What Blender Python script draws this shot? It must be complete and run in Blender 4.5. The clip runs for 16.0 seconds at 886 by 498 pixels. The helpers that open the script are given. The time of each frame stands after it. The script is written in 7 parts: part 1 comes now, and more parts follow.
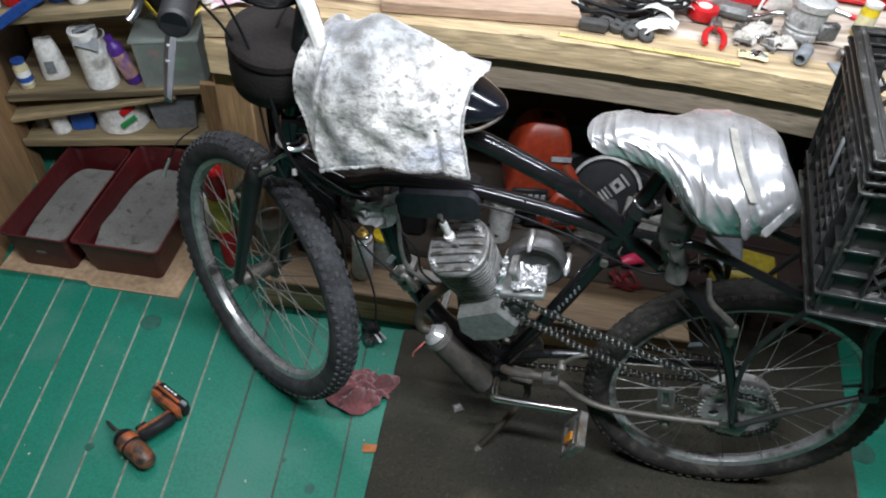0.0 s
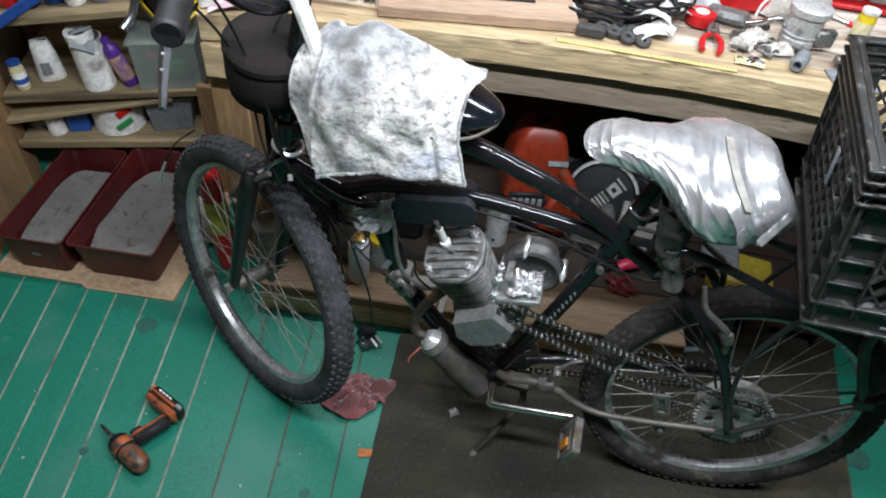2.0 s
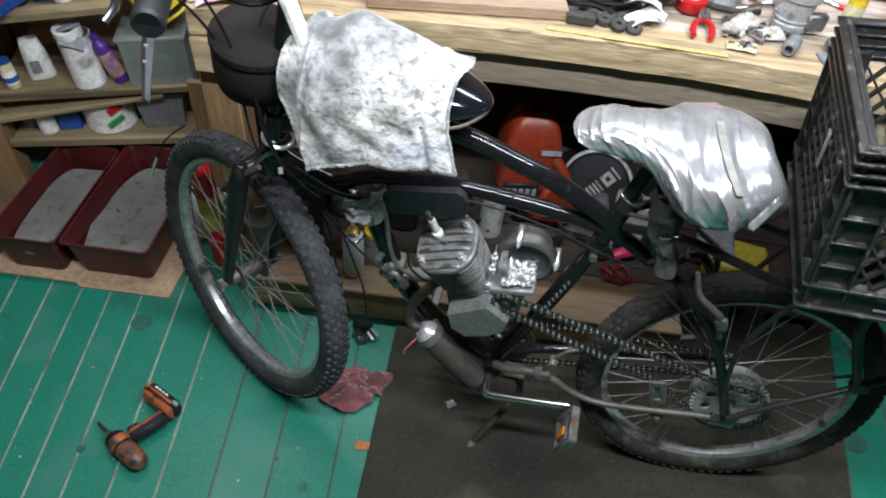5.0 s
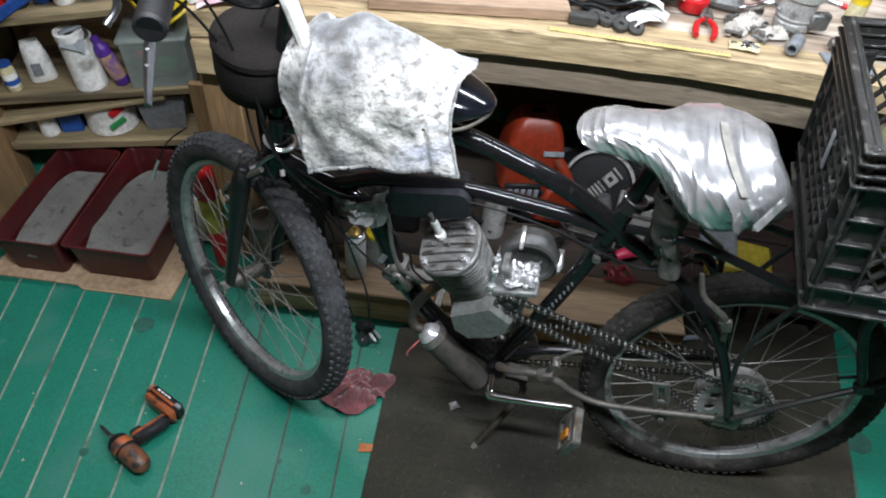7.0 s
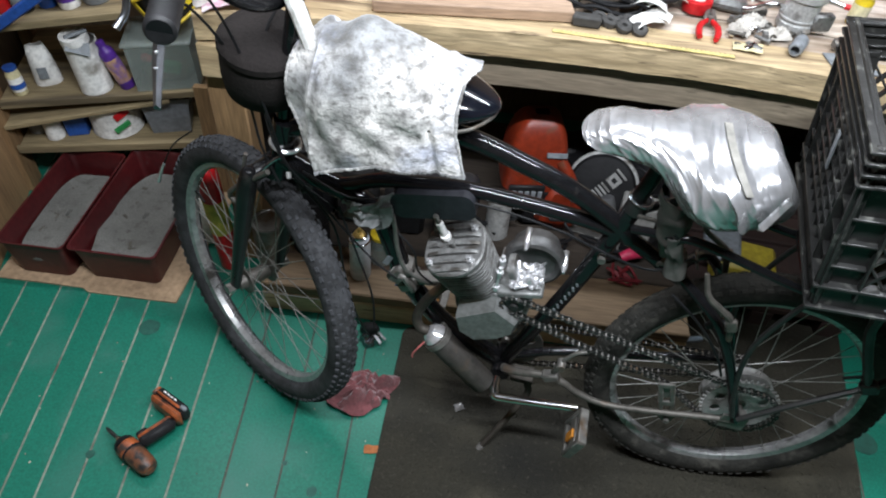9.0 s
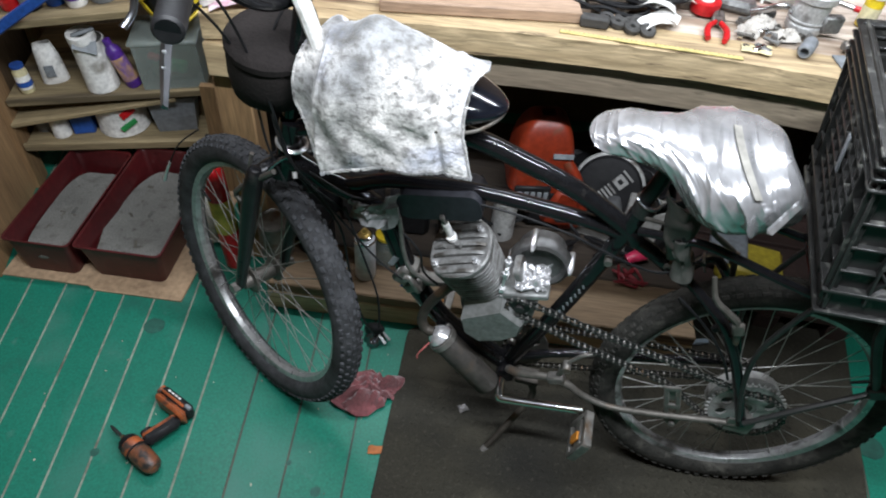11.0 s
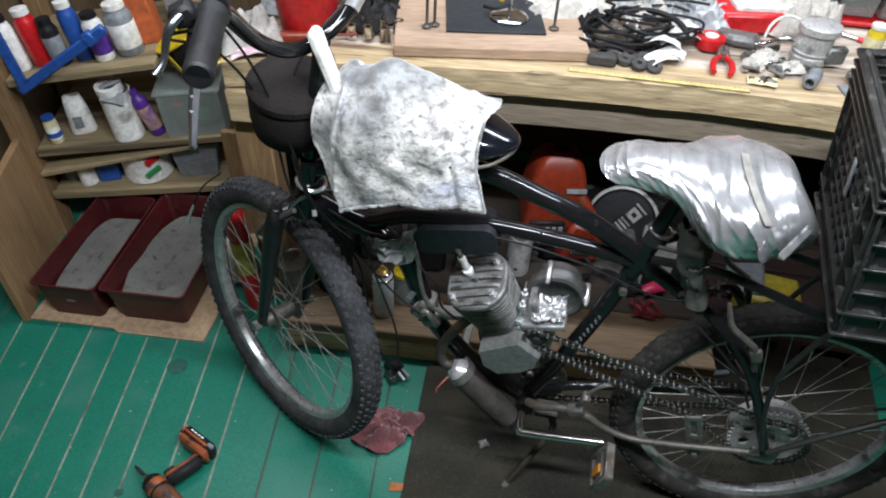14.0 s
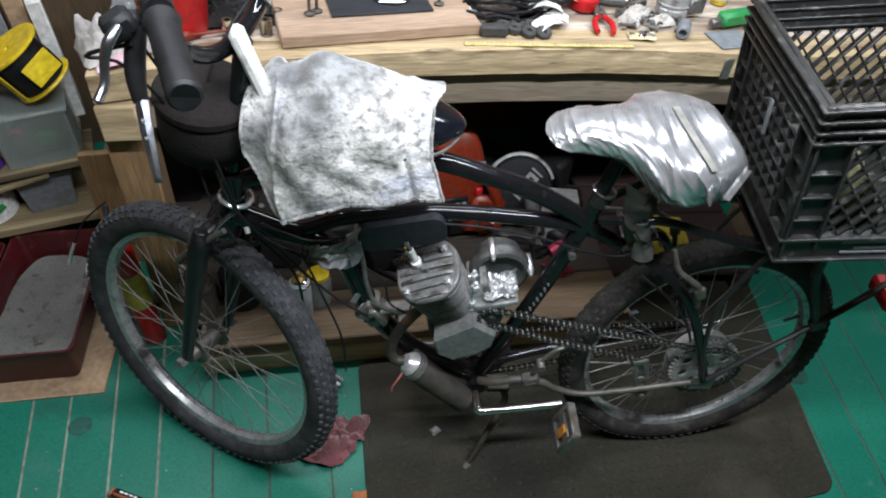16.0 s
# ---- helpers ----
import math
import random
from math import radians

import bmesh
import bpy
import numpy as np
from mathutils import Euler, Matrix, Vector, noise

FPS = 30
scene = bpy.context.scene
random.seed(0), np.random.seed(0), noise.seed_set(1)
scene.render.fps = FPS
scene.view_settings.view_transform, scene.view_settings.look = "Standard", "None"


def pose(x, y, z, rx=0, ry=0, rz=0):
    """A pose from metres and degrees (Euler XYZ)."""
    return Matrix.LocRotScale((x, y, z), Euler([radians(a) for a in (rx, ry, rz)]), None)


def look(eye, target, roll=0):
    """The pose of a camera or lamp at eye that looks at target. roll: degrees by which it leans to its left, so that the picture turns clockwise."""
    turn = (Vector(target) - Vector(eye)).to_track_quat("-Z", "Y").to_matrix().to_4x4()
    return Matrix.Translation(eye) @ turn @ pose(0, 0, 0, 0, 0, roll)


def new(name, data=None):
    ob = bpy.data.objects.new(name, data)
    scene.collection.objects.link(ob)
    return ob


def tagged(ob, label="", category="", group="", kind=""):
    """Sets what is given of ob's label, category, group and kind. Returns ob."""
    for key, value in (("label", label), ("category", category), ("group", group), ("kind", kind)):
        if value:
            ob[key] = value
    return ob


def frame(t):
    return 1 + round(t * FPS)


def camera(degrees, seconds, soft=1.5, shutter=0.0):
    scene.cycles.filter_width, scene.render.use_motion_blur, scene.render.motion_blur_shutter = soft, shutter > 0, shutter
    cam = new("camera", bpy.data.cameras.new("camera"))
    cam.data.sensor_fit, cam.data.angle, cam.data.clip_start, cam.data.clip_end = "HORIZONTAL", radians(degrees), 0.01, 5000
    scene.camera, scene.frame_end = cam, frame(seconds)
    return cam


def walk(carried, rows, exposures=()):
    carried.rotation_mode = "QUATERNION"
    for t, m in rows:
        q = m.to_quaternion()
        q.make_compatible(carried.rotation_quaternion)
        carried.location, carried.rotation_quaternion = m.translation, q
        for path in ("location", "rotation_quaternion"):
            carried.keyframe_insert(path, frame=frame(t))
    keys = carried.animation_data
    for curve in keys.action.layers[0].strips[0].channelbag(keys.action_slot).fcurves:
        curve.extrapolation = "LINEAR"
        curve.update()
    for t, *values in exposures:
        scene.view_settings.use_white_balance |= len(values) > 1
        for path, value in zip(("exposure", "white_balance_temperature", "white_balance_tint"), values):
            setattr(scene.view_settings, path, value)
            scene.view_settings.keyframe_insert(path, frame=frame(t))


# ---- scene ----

# ---------------------------------------------------------------- camera
EXPOSURES = [(0.0, 0.0, 6500, 10), (13.0, -0.02, 6500, 10), (14.5, -0.14, 6500, 10), (16.0, -0.17, 6500, 10)]
cam = camera(66.75, 16.0, soft=2.0)
PATH = [  # seconds, place, yaw to the left, pitch, roll
    (0, -0.0060, -0.8096, 1.4526, 1.864, -45.750, 6.878),
    (0.5, -0.0033, -0.8050, 1.4557, 1.598, -45.656, 6.902),
    (1, -0.0045, -0.8016, 1.4533, 1.634, -45.841, 6.774),
    (1.5, -0.0096, -0.8033, 1.4539, 1.795, -45.646, 7.640),
    (2, -0.0048, -0.7999, 1.4595, 1.569, -45.755, 7.330),
    (2.5, -0.0013, -0.8010, 1.4574, 1.120, -45.886, 7.638),
    (3, -0.0023, -0.8014, 1.4550, 1.344, -45.774, 7.993),
    (3.5, -0.0006, -0.7985, 1.4550, 1.107, -45.795, 7.736),
    (4, 0.0069, -0.8009, 1.4534, 0.982, -45.966, 7.123),
    (6.5, 0.0045, -0.7975, 1.4539, 1.514, -46.309, 6.195),
    (7, 0.0033, -0.7959, 1.4535, 1.474, -46.263, 6.156),
    (7.5, 0.0040, -0.7957, 1.4534, 1.585, -46.181, 5.941),
    (8, 0.0010, -0.7965, 1.4540, 1.509, -45.972, 6.152),
    (8.5, -0.0012, -0.7999, 1.4536, 1.616, -45.911, 6.206),
    (9, -0.0016, -0.8005, 1.4541, 1.787, -46.060, 5.742),
    (11.5, -0.0058, -0.7941, 1.4522, 2.367, -46.130, 5.754),
    (12, -0.0060, -0.7923, 1.4517, 2.440, -45.884, 5.660),
    (12.5, -0.0132, -0.7958, 1.4505, 2.587, -45.574, 6.104),
    (13, -0.0079, -0.7970, 1.4469, 3.941, -44.949, 5.023),
    (13.5, 0.0017, -0.8072, 1.4613, 5.151, -43.056, 1.991),
    (14, -0.0021, -0.8232, 1.4607, 4.646, -42.742, 2.903),
    (14.5, -0.0492, -0.8041, 1.4529, 0.232, -42.880, 3.912),
    (15, -0.1562, -0.7682, 1.4363, -9.285, -42.749, 7.329),
    (15.5, -0.1761, -0.7862, 1.4482, -14.328, -42.556, 7.667),
    (16, -0.1796, -0.7759, 1.4388, -13.572, -43.497, 5.577),
]


def aim(x, y, z, yaw, pitch, roll):
    a, b = radians(yaw), radians(pitch)
    ahead = Vector((-math.sin(a) * math.cos(b), math.cos(a) * math.cos(b), math.sin(b)))
    eye = Vector((x, y, z))
    return look(eye, eye + ahead, roll)


walk(cam, [(row[0], aim(*row[1:])) for row in PATH], EXPOSURES)

# ---------------------------------------------------------------- light
world = bpy.data.worlds.new("world")
scene.world = world
world.use_nodes = True
world.node_tree.nodes["Background"].inputs["Color"].default_value = (0.8, 0.9, 1.0, 1)
world.node_tree.nodes["Background"].inputs["Strength"].default_value = 0.003


def area(name, at, target, sx, sy, watts, colour):
    data = bpy.data.lights.new(name, "AREA")
    data.shape, data.size, data.size_y, data.energy, data.color = "RECTANGLE", sx, sy, watts, colour
    ob = new(name, data)
    ob.matrix_world = look(at, target)
    return ob


area("tube_light_glow", (0.27, -0.50, 2.05), (0.27, -0.50, 0), 1.6, 0.05, 64, (0.94, 1.0, 1.08))
area("tube_light_glow", (0.15, 0.72, 2.1), (0.15, 0.72, 0), 2.4, 0.05, 32, (0.94, 1.0, 1.08))

# ---------------------------------------------------------------- materials


def mat(name, a, b=None, scale=6.0, rough=0.6, metal=0.0, bump=0.15, fine=70.0, stain=None, stretch=(1, 1, 1), spread=0.5, coat=0.0,
        transmission=0.0, alpha=1.0, sheen=0.0, spec=0.5, soft=0.06, crease=None):
    """A surface: colour a to b by a broad noise, a fine grain in colour and relief, and stains (colour, share, scale)."""
    m = bpy.data.materials.new(name)
    m.use_nodes = True
    n, link = m.node_tree.nodes, m.node_tree.links.new
    bsdf = n["Principled BSDF"]
    b = b or tuple(v * 0.75 for v in a)
    tex, info, add, mapping = n.new("ShaderNodeTexCoord"), n.new("ShaderNodeObjectInfo"), n.new("ShaderNodeVectorMath"), n.new("ShaderNodeMapping")
    mul = n.new("ShaderNodeMath")
    mul.operation, mul.inputs[1].default_value = "MULTIPLY", 17.0
    link(info.outputs["Random"], mul.inputs[0])
    link(tex.outputs["Object"], add.inputs[0])
    link(mul.outputs[0], add.inputs[1])
    link(add.outputs[0], mapping.inputs["Vector"])
    mapping.inputs["Scale"].default_value = stretch

    def noisy(s, detail=5.0):
        t = n.new("ShaderNodeTexNoise")
        t.inputs["Scale"].default_value, t.inputs["Detail"].default_value = s, detail
        link(mapping.outputs[0], t.inputs["Vector"])
        return t

    broad, grain = noisy(scale), noisy(fine, 3.0)
    ramp = n.new("ShaderNodeValToRGB")
    ramp.color_ramp.elements[0].position, ramp.color_ramp.elements[1].position = 0.5 - spread / 2, 0.5 + spread / 2
    ramp.color_ramp.elements[0].color, ramp.color_ramp.elements[1].color = (*a, 1), (*b, 1)
    link(broad.outputs[0], ramp.inputs[0])
    speck = n.new("ShaderNodeMapRange")
    speck.inputs["From Min"].default_value, speck.inputs["From Max"].default_value = 0.25, 0.75
    speck.inputs["To Min"].default_value, speck.inputs["To Max"].default_value = 0.72, 1.25
    link(grain.outputs[0], speck.inputs["Value"])
    mix = n.new("ShaderNodeVectorMath")
    mix.operation = "MULTIPLY"
    link(ramp.outputs[0], mix.inputs[0])
    link(speck.outputs[0], mix.inputs[1])
    colour = mix.outputs[0]
    for col, share, s in stain or ():
        spot = noisy(s, 6.0)
        r = n.new("ShaderNodeValToRGB")
        r.color_ramp.elements[0].position, r.color_ramp.elements[1].position = 1 - share - soft, 1 - share + soft
        link(spot.outputs[0], r.inputs[0])
        over = n.new("ShaderNodeMix")
        over.data_type = "RGBA"
        over.inputs[7].default_value = (*col, 1)
        link(r.outputs[0], over.inputs[0])
        link(colour, over.inputs[6])
        colour = over.outputs[2]
    link(colour, bsdf.inputs["Base Color"])
    wear = n.new("ShaderNodeMapRange")
    wear.inputs["To Min"].default_value, wear.inputs["To Max"].default_value = max(rough - 0.15, 0.03), min(rough + 0.15, 1)
    link(broad.outputs[0], wear.inputs["Value"])
    link(wear.outputs[0], bsdf.inputs["Roughness"])
    bsdf.inputs["Metallic"].default_value = metal
    bsdf.inputs["Coat Weight"].default_value = coat
    bsdf.inputs["Transmission Weight"].default_value = transmission
    bsdf.inputs["Sheen Weight"].default_value = sheen
    bsdf.inputs["Alpha"].default_value = alpha
    bsdf.inputs["Specular IOR Level"].default_value = spec
    if bump:
        bp = n.new("ShaderNodeBump")
        bp.inputs["Strength"].default_value, bp.inputs["Distance"].default_value = bump, 0.004
        link(grain.outputs[0], bp.inputs["Height"])
        link(bp.outputs[0], bsdf.inputs["Normal"])
        for turn, wide, long, height in crease or ():
            spin, pull, fold = n.new("ShaderNodeMapping"), n.new("ShaderNodeMapping"), n.new("ShaderNodeTexNoise")
            spin.inputs["Rotation"].default_value = (0, radians(turn), 0)
            pull.inputs["Scale"].default_value = (wide, long, long)
            fold.inputs["Scale"].default_value, fold.inputs["Detail"].default_value = 1.0, 1.5
            link(tex.outputs["Object"], spin.inputs["Vector"])
            link(spin.outputs[0], pull.inputs["Vector"])
            link(pull.outputs[0], fold.inputs["Vector"])
            off, size = n.new("ShaderNodeMath"), n.new("ShaderNodeMath")
            off.operation, off.inputs[1].default_value, size.operation = "SUBTRACT", 0.5, "ABSOLUTE"
            link(fold.outputs[0], off.inputs[0])
            link(off.outputs[0], size.inputs[0])
            more = n.new("ShaderNodeBump")
            more.inputs["Strength"].default_value, more.inputs["Distance"].default_value, more.invert = 1.0, height, True
            link(size.outputs[0], more.inputs["Height"])
            link(bp.outputs[0], more.inputs["Normal"])
            bp = more
            link(bp.outputs[0], bsdf.inputs["Normal"])
    return m


GREEN = mat("green_floor_paint", (0.004, 0.128, 0.084), (0.006, 0.145, 0.095), 3.0, 0.42, bump=0.06, fine=180, soft=0.13,
            stain=[((0.045, 0.155, 0.120), 0.32, 3.5), ((0.014, 0.085, 0.065), 0.26, 9.0), ((0.075, 0.175, 0.145), 0.22, 28.0)])
DUST = mat("dusty_gap", (0.23, 0.27, 0.215), (0.12, 0.145, 0.11), 7.0, 0.9, spread=0.4, stain=[((0.10, 0.085, 0.065), 0.36, 14.0)])
GRIME = mat("grimy_gap", (0.030, 0.042, 0.034), (0.085, 0.085, 0.065), 6.0, 0.9, spread=0.4)
RUBBER = mat("rubber_mat", (0.0185, 0.0172, 0.0124), (0.0305, 0.0278, 0.0196), 5.0, 0.78, bump=0.9, fine=190, soft=0.12, spec=0.22, stain=[((0.066, 0.059, 0.041), 0.40, 4.0), ((0.009, 0.009, 0.008), 0.36, 2.2), ((0.060, 0.055, 0.042), 0.30, 110.0)])
TYRE = mat("tyre_rubber", (0.030, 0.0308, 0.0325), (0.046, 0.047, 0.050), 14.0, 0.85, bump=0.5, fine=120, spec=0.2, soft=0.16, stain=[((0.062, 0.063, 0.067), 0.42, 40.0), ((0.018, 0.018, 0.018), 0.36, 18.0)])
TREAD = mat("dusty_tread", (0.048, 0.0495, 0.054), (0.070, 0.072, 0.078), 20.0, 0.9, bump=0.5, fine=140, spec=0.15, soft=0.16, stain=[((0.026, 0.026, 0.027), 0.42, 45.0)])
TREADD = mat("grimy_tread", (0.026, 0.025, 0.022), (0.044, 0.042, 0.037), 20.0, 0.9, bump=0.5, fine=140, spec=0.15, soft=0.16, stain=[((0.016, 0.016, 0.015), 0.40, 45.0)])
TYRED = mat("worn_tyre_rubber", (0.015, 0.0145, 0.0125), (0.034, 0.033, 0.029), 18.0, 0.85, bump=0.6, fine=150, spec=0.2, soft=0.10, stain=[((0.064, 0.061, 0.052), 0.38, 40.0), ((0.009, 0.009, 0.008), 0.40, 20.0)])
BLACK = mat("black_gloss_paint", (0.006, 0.006, 0.007), (0.010, 0.010, 0.011), 9.0, -0.02, bump=0.02, spec=0.36, stain=[((0.028, 0.026, 0.024), 0.28, 30.0)])
BLACKM = mat("black_plastic", (0.008, 0.008, 0.009), (0.015, 0.015, 0.016), 20.0, 0.5, bump=0.15, spec=0.22)
CRATE = mat("crate_plastic", (0.015, 0.015, 0.0145), (0.025, 0.025, 0.024), 12.0, 0.34, bump=0.15, fine=90, spec=0.45, stain=[((0.10, 0.10, 0.09), 0.36, 40.0)])
CHROME = mat("chrome", (0.75, 0.75, 0.75), (0.6, 0.6, 0.6), 10.0, 0.16, 1.0, bump=0.05)
STEEL = mat("dull_steel", (0.22, 0.21, 0.195), (0.11, 0.105, 0.095), 16.0, 0.42, 0.55, bump=0.15, stain=[((0.12, 0.08, 0.05), 0.36, 20.0)])
ALU = mat("cast_aluminium", (0.23, 0.23, 0.225), (0.155, 0.155, 0.15), 18.0, 0.46, 0.5, bump=0.35, fine=140, stain=[((0.07, 0.063, 0.055), 0.42, 24.0)])
RIM = mat("rim_aluminium", (0.44, 0.44, 0.44), (0.30, 0.30, 0.30), 9.0, 0.29, 0.55, bump=0.08, stain=[((0.08, 0.075, 0.07), 0.40, 18.0)])
BRIGHT = mat("polished_alloy", (0.70, 0.70, 0.71), (0.55, 0.55, 0.56), 12.0, 0.22, 0.65, bump=0.05)
FOIL = mat("duct_tape", (0.58, 0.58, 0.592), (0.45, 0.45, 0.462), 9.0, 0.22, 0.70, bump=0.12, fine=34, crease=[(-46, 24, 2.6, 0.020), (-36, 52, 6, 0.006), (-58, 10, 2.2, 0.022)])
TAPE = mat("dull_tape", (0.24, 0.23, 0.205), (0.18, 0.172, 0.155), 20.0, 0.75, 0.0, bump=0.2)
ZINC = mat("zinc_plate", (0.36, 0.36, 0.35), (0.25, 0.245, 0.235), 14.0, 0.5, 0.12, bump=0.15, stain=[((0.07, 0.06, 0.05), 0.37, 22.0)])
SPOKE = mat("spoke_wire", (0.40, 0.39, 0.37), (0.16, 0.155, 0.145), 12.0, 0.35, 0.4, bump=0.0)
EXHAUST = mat("scorched_steel", (0.15, 0.14, 0.125), (0.085, 0.078, 0.068), 12.0, 0.55, 0.6, bump=0.3, stain=[((0.15, 0.095, 0.06), 0.36, 14.0)])
TOWEL = mat("stained_towel", (0.875, 0.845, 0.81), (0.69, 0.668, 0.64), 16.0, 0.95, bump=0.35, fine=260, sheen=0.2, soft=0.12, stretch=(1, 1, 1.35),
            stain=[((0.27, 0.275, 0.28), 0.49, 6.0), ((0.33, 0.37, 0.52), 0.36, 7.0), ((0.045, 0.045, 0.045), 0.385, 13.0), ((0.09, 0.085, 0.08), 0.37, 42.0), ((0.12, 0.115, 0.105), 0.385, 90.0)])
WOOD = mat("raw_timber", (0.52, 0.40, 0.24), (0.36, 0.26, 0.14), 6.0, 0.75, bump=0.4, fine=60, stretch=(0.25, 3.0, 3.0), stain=[((0.14, 0.09, 0.05), 0.36, 5.0), ((0.09, 0.06, 0.035), 0.33, 38.0)])
WOODG = mat("grey_plank", (0.28, 0.23, 0.165), (0.20, 0.155, 0.11), 5.0, 0.8, bump=0.15, fine=60, stretch=(0.25, 3.0, 3.0), stain=[((0.11, 0.085, 0.06), 0.38, 6.0), ((0.09, 0.07, 0.05), 0.32, 38.0)])
WOODS = mat("shelf_plank", (0.30, 0.235, 0.13), (0.20, 0.15, 0.08), 5.0, 0.8, bump=0.2, fine=60, stretch=(0.25, 3.0, 3.0), soft=0.1, stain=[((0.08, 0.06, 0.035), 0.42, 7.0)])
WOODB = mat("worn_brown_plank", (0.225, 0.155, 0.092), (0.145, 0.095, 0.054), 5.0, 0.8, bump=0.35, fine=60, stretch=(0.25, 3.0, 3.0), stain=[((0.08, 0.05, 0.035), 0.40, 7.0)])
# Brown plank darkened in colour for the shade under the bench.
WOODSHADE = mat("shaded_plank", (0.055, 0.040, 0.028), (0.030, 0.022, 0.017), 5.0, 0.85, bump=0.35, fine=60, stretch=(0.25, 3.0, 3.0), stain=[((0.02, 0.016, 0.013), 0.40, 7.0)])
WOODV = mat("upright_timber", (0.28, 0.17, 0.08), (0.19, 0.11, 0.05), 6.0, 0.75, bump=0.35, fine=60, stretch=(3.0, 3.0, 0.25), stain=[((0.14, 0.08, 0.04), 0.35, 6.0)])
BENCH = mat("bench_surface", (0.68, 0.595, 0.51), (0.52, 0.44, 0.365), 4.0, 0.7, bump=0.3, fine=60, stretch=(0.4, 2.0, 2.0), soft=0.10, stain=[((0.20, 0.14, 0.09), 0.42, 6.0), ((0.30, 0.22, 0.16), 0.45, 16.0)])
# Walls and unseen ceiling are darkened so that little light bounces into shadows.
WALLM = mat("wall_board", (0.15, 0.095, 0.05), (0.09, 0.058, 0.032), 4.0, 0.8, bump=0.3, stretch=(2, 2, 0.3))
CEIL = mat("ceiling_boards", (0.085, 0.075, 0.062), (0.06, 0.052, 0.042), 3.0, 0.9)
MAROON = mat("maroon_plastic", (0.066, 0.007, 0.008), (0.042, 0.005, 0.006), 6.0, 0.4, bump=0.05, stain=[((0.10, 0.04, 0.04), 0.30, 20.0)])
LITTER = mat("grey_litter", (0.165, 0.162, 0.148), (0.105, 0.103, 0.094), 10.0, 0.95, bump=1.0, fine=260, soft=0.10, stain=[((0.07, 0.066, 0.055), 0.34, 22.0), ((0.05, 0.045, 0.035), 0.30, 60.0)])
CARD = mat("cardboard", (0.42, 0.29, 0.18), (0.34, 0.23, 0.14), 5.0, 0.9, bump=0.2, stain=[((0.20, 0.13, 0.08), 0.33, 8.0)])
RED = mat("red_paint", (0.56, 0.012, 0.016), (0.44, 0.010, 0.013), 8.0, 0.35, bump=0.08)
PINK = mat("pink_rag", (0.185, 0.055, 0.058), (0.12, 0.036, 0.04), 12.0, 0.95, bump=0.8, fine=120, sheen=0.3)
ORANGE = mat("orange_plastic", (0.25, 0.027, 0.008), (0.165, 0.018, 0.006), 8.0, 0.4, bump=0.08, stain=[((0.12, 0.04, 0.02), 0.33, 18.0)])
YELLOW = mat("yellow_plastic", (0.70, 0.52, 0.02), (0.60, 0.43, 0.02), 8.0, 0.4, bump=0.05)
BLUE = mat("blue_plastic", (0.02, 0.09, 0.36), (0.015, 0.06, 0.26), 8.0, 0.4, bump=0.05)
PURPLE = mat("purple_plastic", (0.10, 0.03, 0.28), (0.07, 0.02, 0.20), 9.0, 0.4, bump=0.05)
WHITE = mat("white_paint", (0.80, 0.79, 0.76), (0.68, 0.67, 0.64), 8.0, 0.5, bump=0.08, stain=[((0.25, 0.23, 0.20), 0.34, 12.0)])
CREAM = mat("label_paper", (0.62, 0.56, 0.34), (0.55, 0.49, 0.28), 10.0, 0.7, bump=0.05)
GREY = mat("grey_plastic", (0.22, 0.235, 0.25), (0.16, 0.175, 0.19), 8.0, 0.5, bump=0.08)
CLEAR = mat("cloudy_plastic", (0.40, 0.45, 0.42), (0.32, 0.37, 0.34), 8.0, 0.3, bump=0.0, fine=8, alpha=0.40)
# For black rags, and for added boxes that stand in for shade.
CLOTHSHADE = mat("dark_cloth_and_shade", (0.013, 0.011, 0.010), (0.008, 0.007, 0.007), 9.0, 0.9, bump=0.6, fine=160)
BAGCLOTH = mat("brown_black_cloth", (0.019, 0.0155, 0.0145), (0.012, 0.010, 0.0095), 9.0, 0.9, bump=0.35, fine=200, spec=0.2)
GREENP = mat("green_plastic", (0.03, 0.30, 0.08), (0.02, 0.22, 0.06), 8.0, 0.45, bump=0.05)
LINK = mat("chain_plate", (0.035, 0.034, 0.033), (0.02, 0.02, 0.02), 30.0, 0.45, 0.3, bump=0.1)
OLIVE = mat("olive_cloth", (0.11, 0.105, 0.05), (0.07, 0.068, 0.03), 9.0, 0.95, bump=0.8, fine=90)

LEVER = mat("lever_alloy", (0.30, 0.31, 0.33), (0.20, 0.21, 0.23), 14.0, 0.24, 0.95, bump=0.05)
SOOT = mat("sooty_steel", (0.060, 0.050, 0.040), (0.028, 0.025, 0.021), 14.0, 0.6, 0.4, bump=0.3, stain=[((0.10, 0.06, 0.035), 0.33, 16.0)])
COVER = mat("smooth_casting", (0.26, 0.265, 0.26), (0.20, 0.205, 0.20), 10.0, 0.42, 0.5, bump=0.06, fine=90, stain=[((0.13, 0.13, 0.12), 0.34, 16.0)])
FORK = mat("fork_paint", (0.007, 0.007, 0.008), (0.013, 0.013, 0.013), 12.0, 0.30, bump=0.05, spec=0.22, stain=[((0.030, 0.028, 0.026), 0.30, 30.0)])
DUSTY = mat("dusty_bracket", (0.30, 0.305, 0.31), (0.17, 0.172, 0.175), 20.0, 0.6, 0.2, bump=0.3, stain=[((0.05, 0.048, 0.045), 0.40, 18.0)])
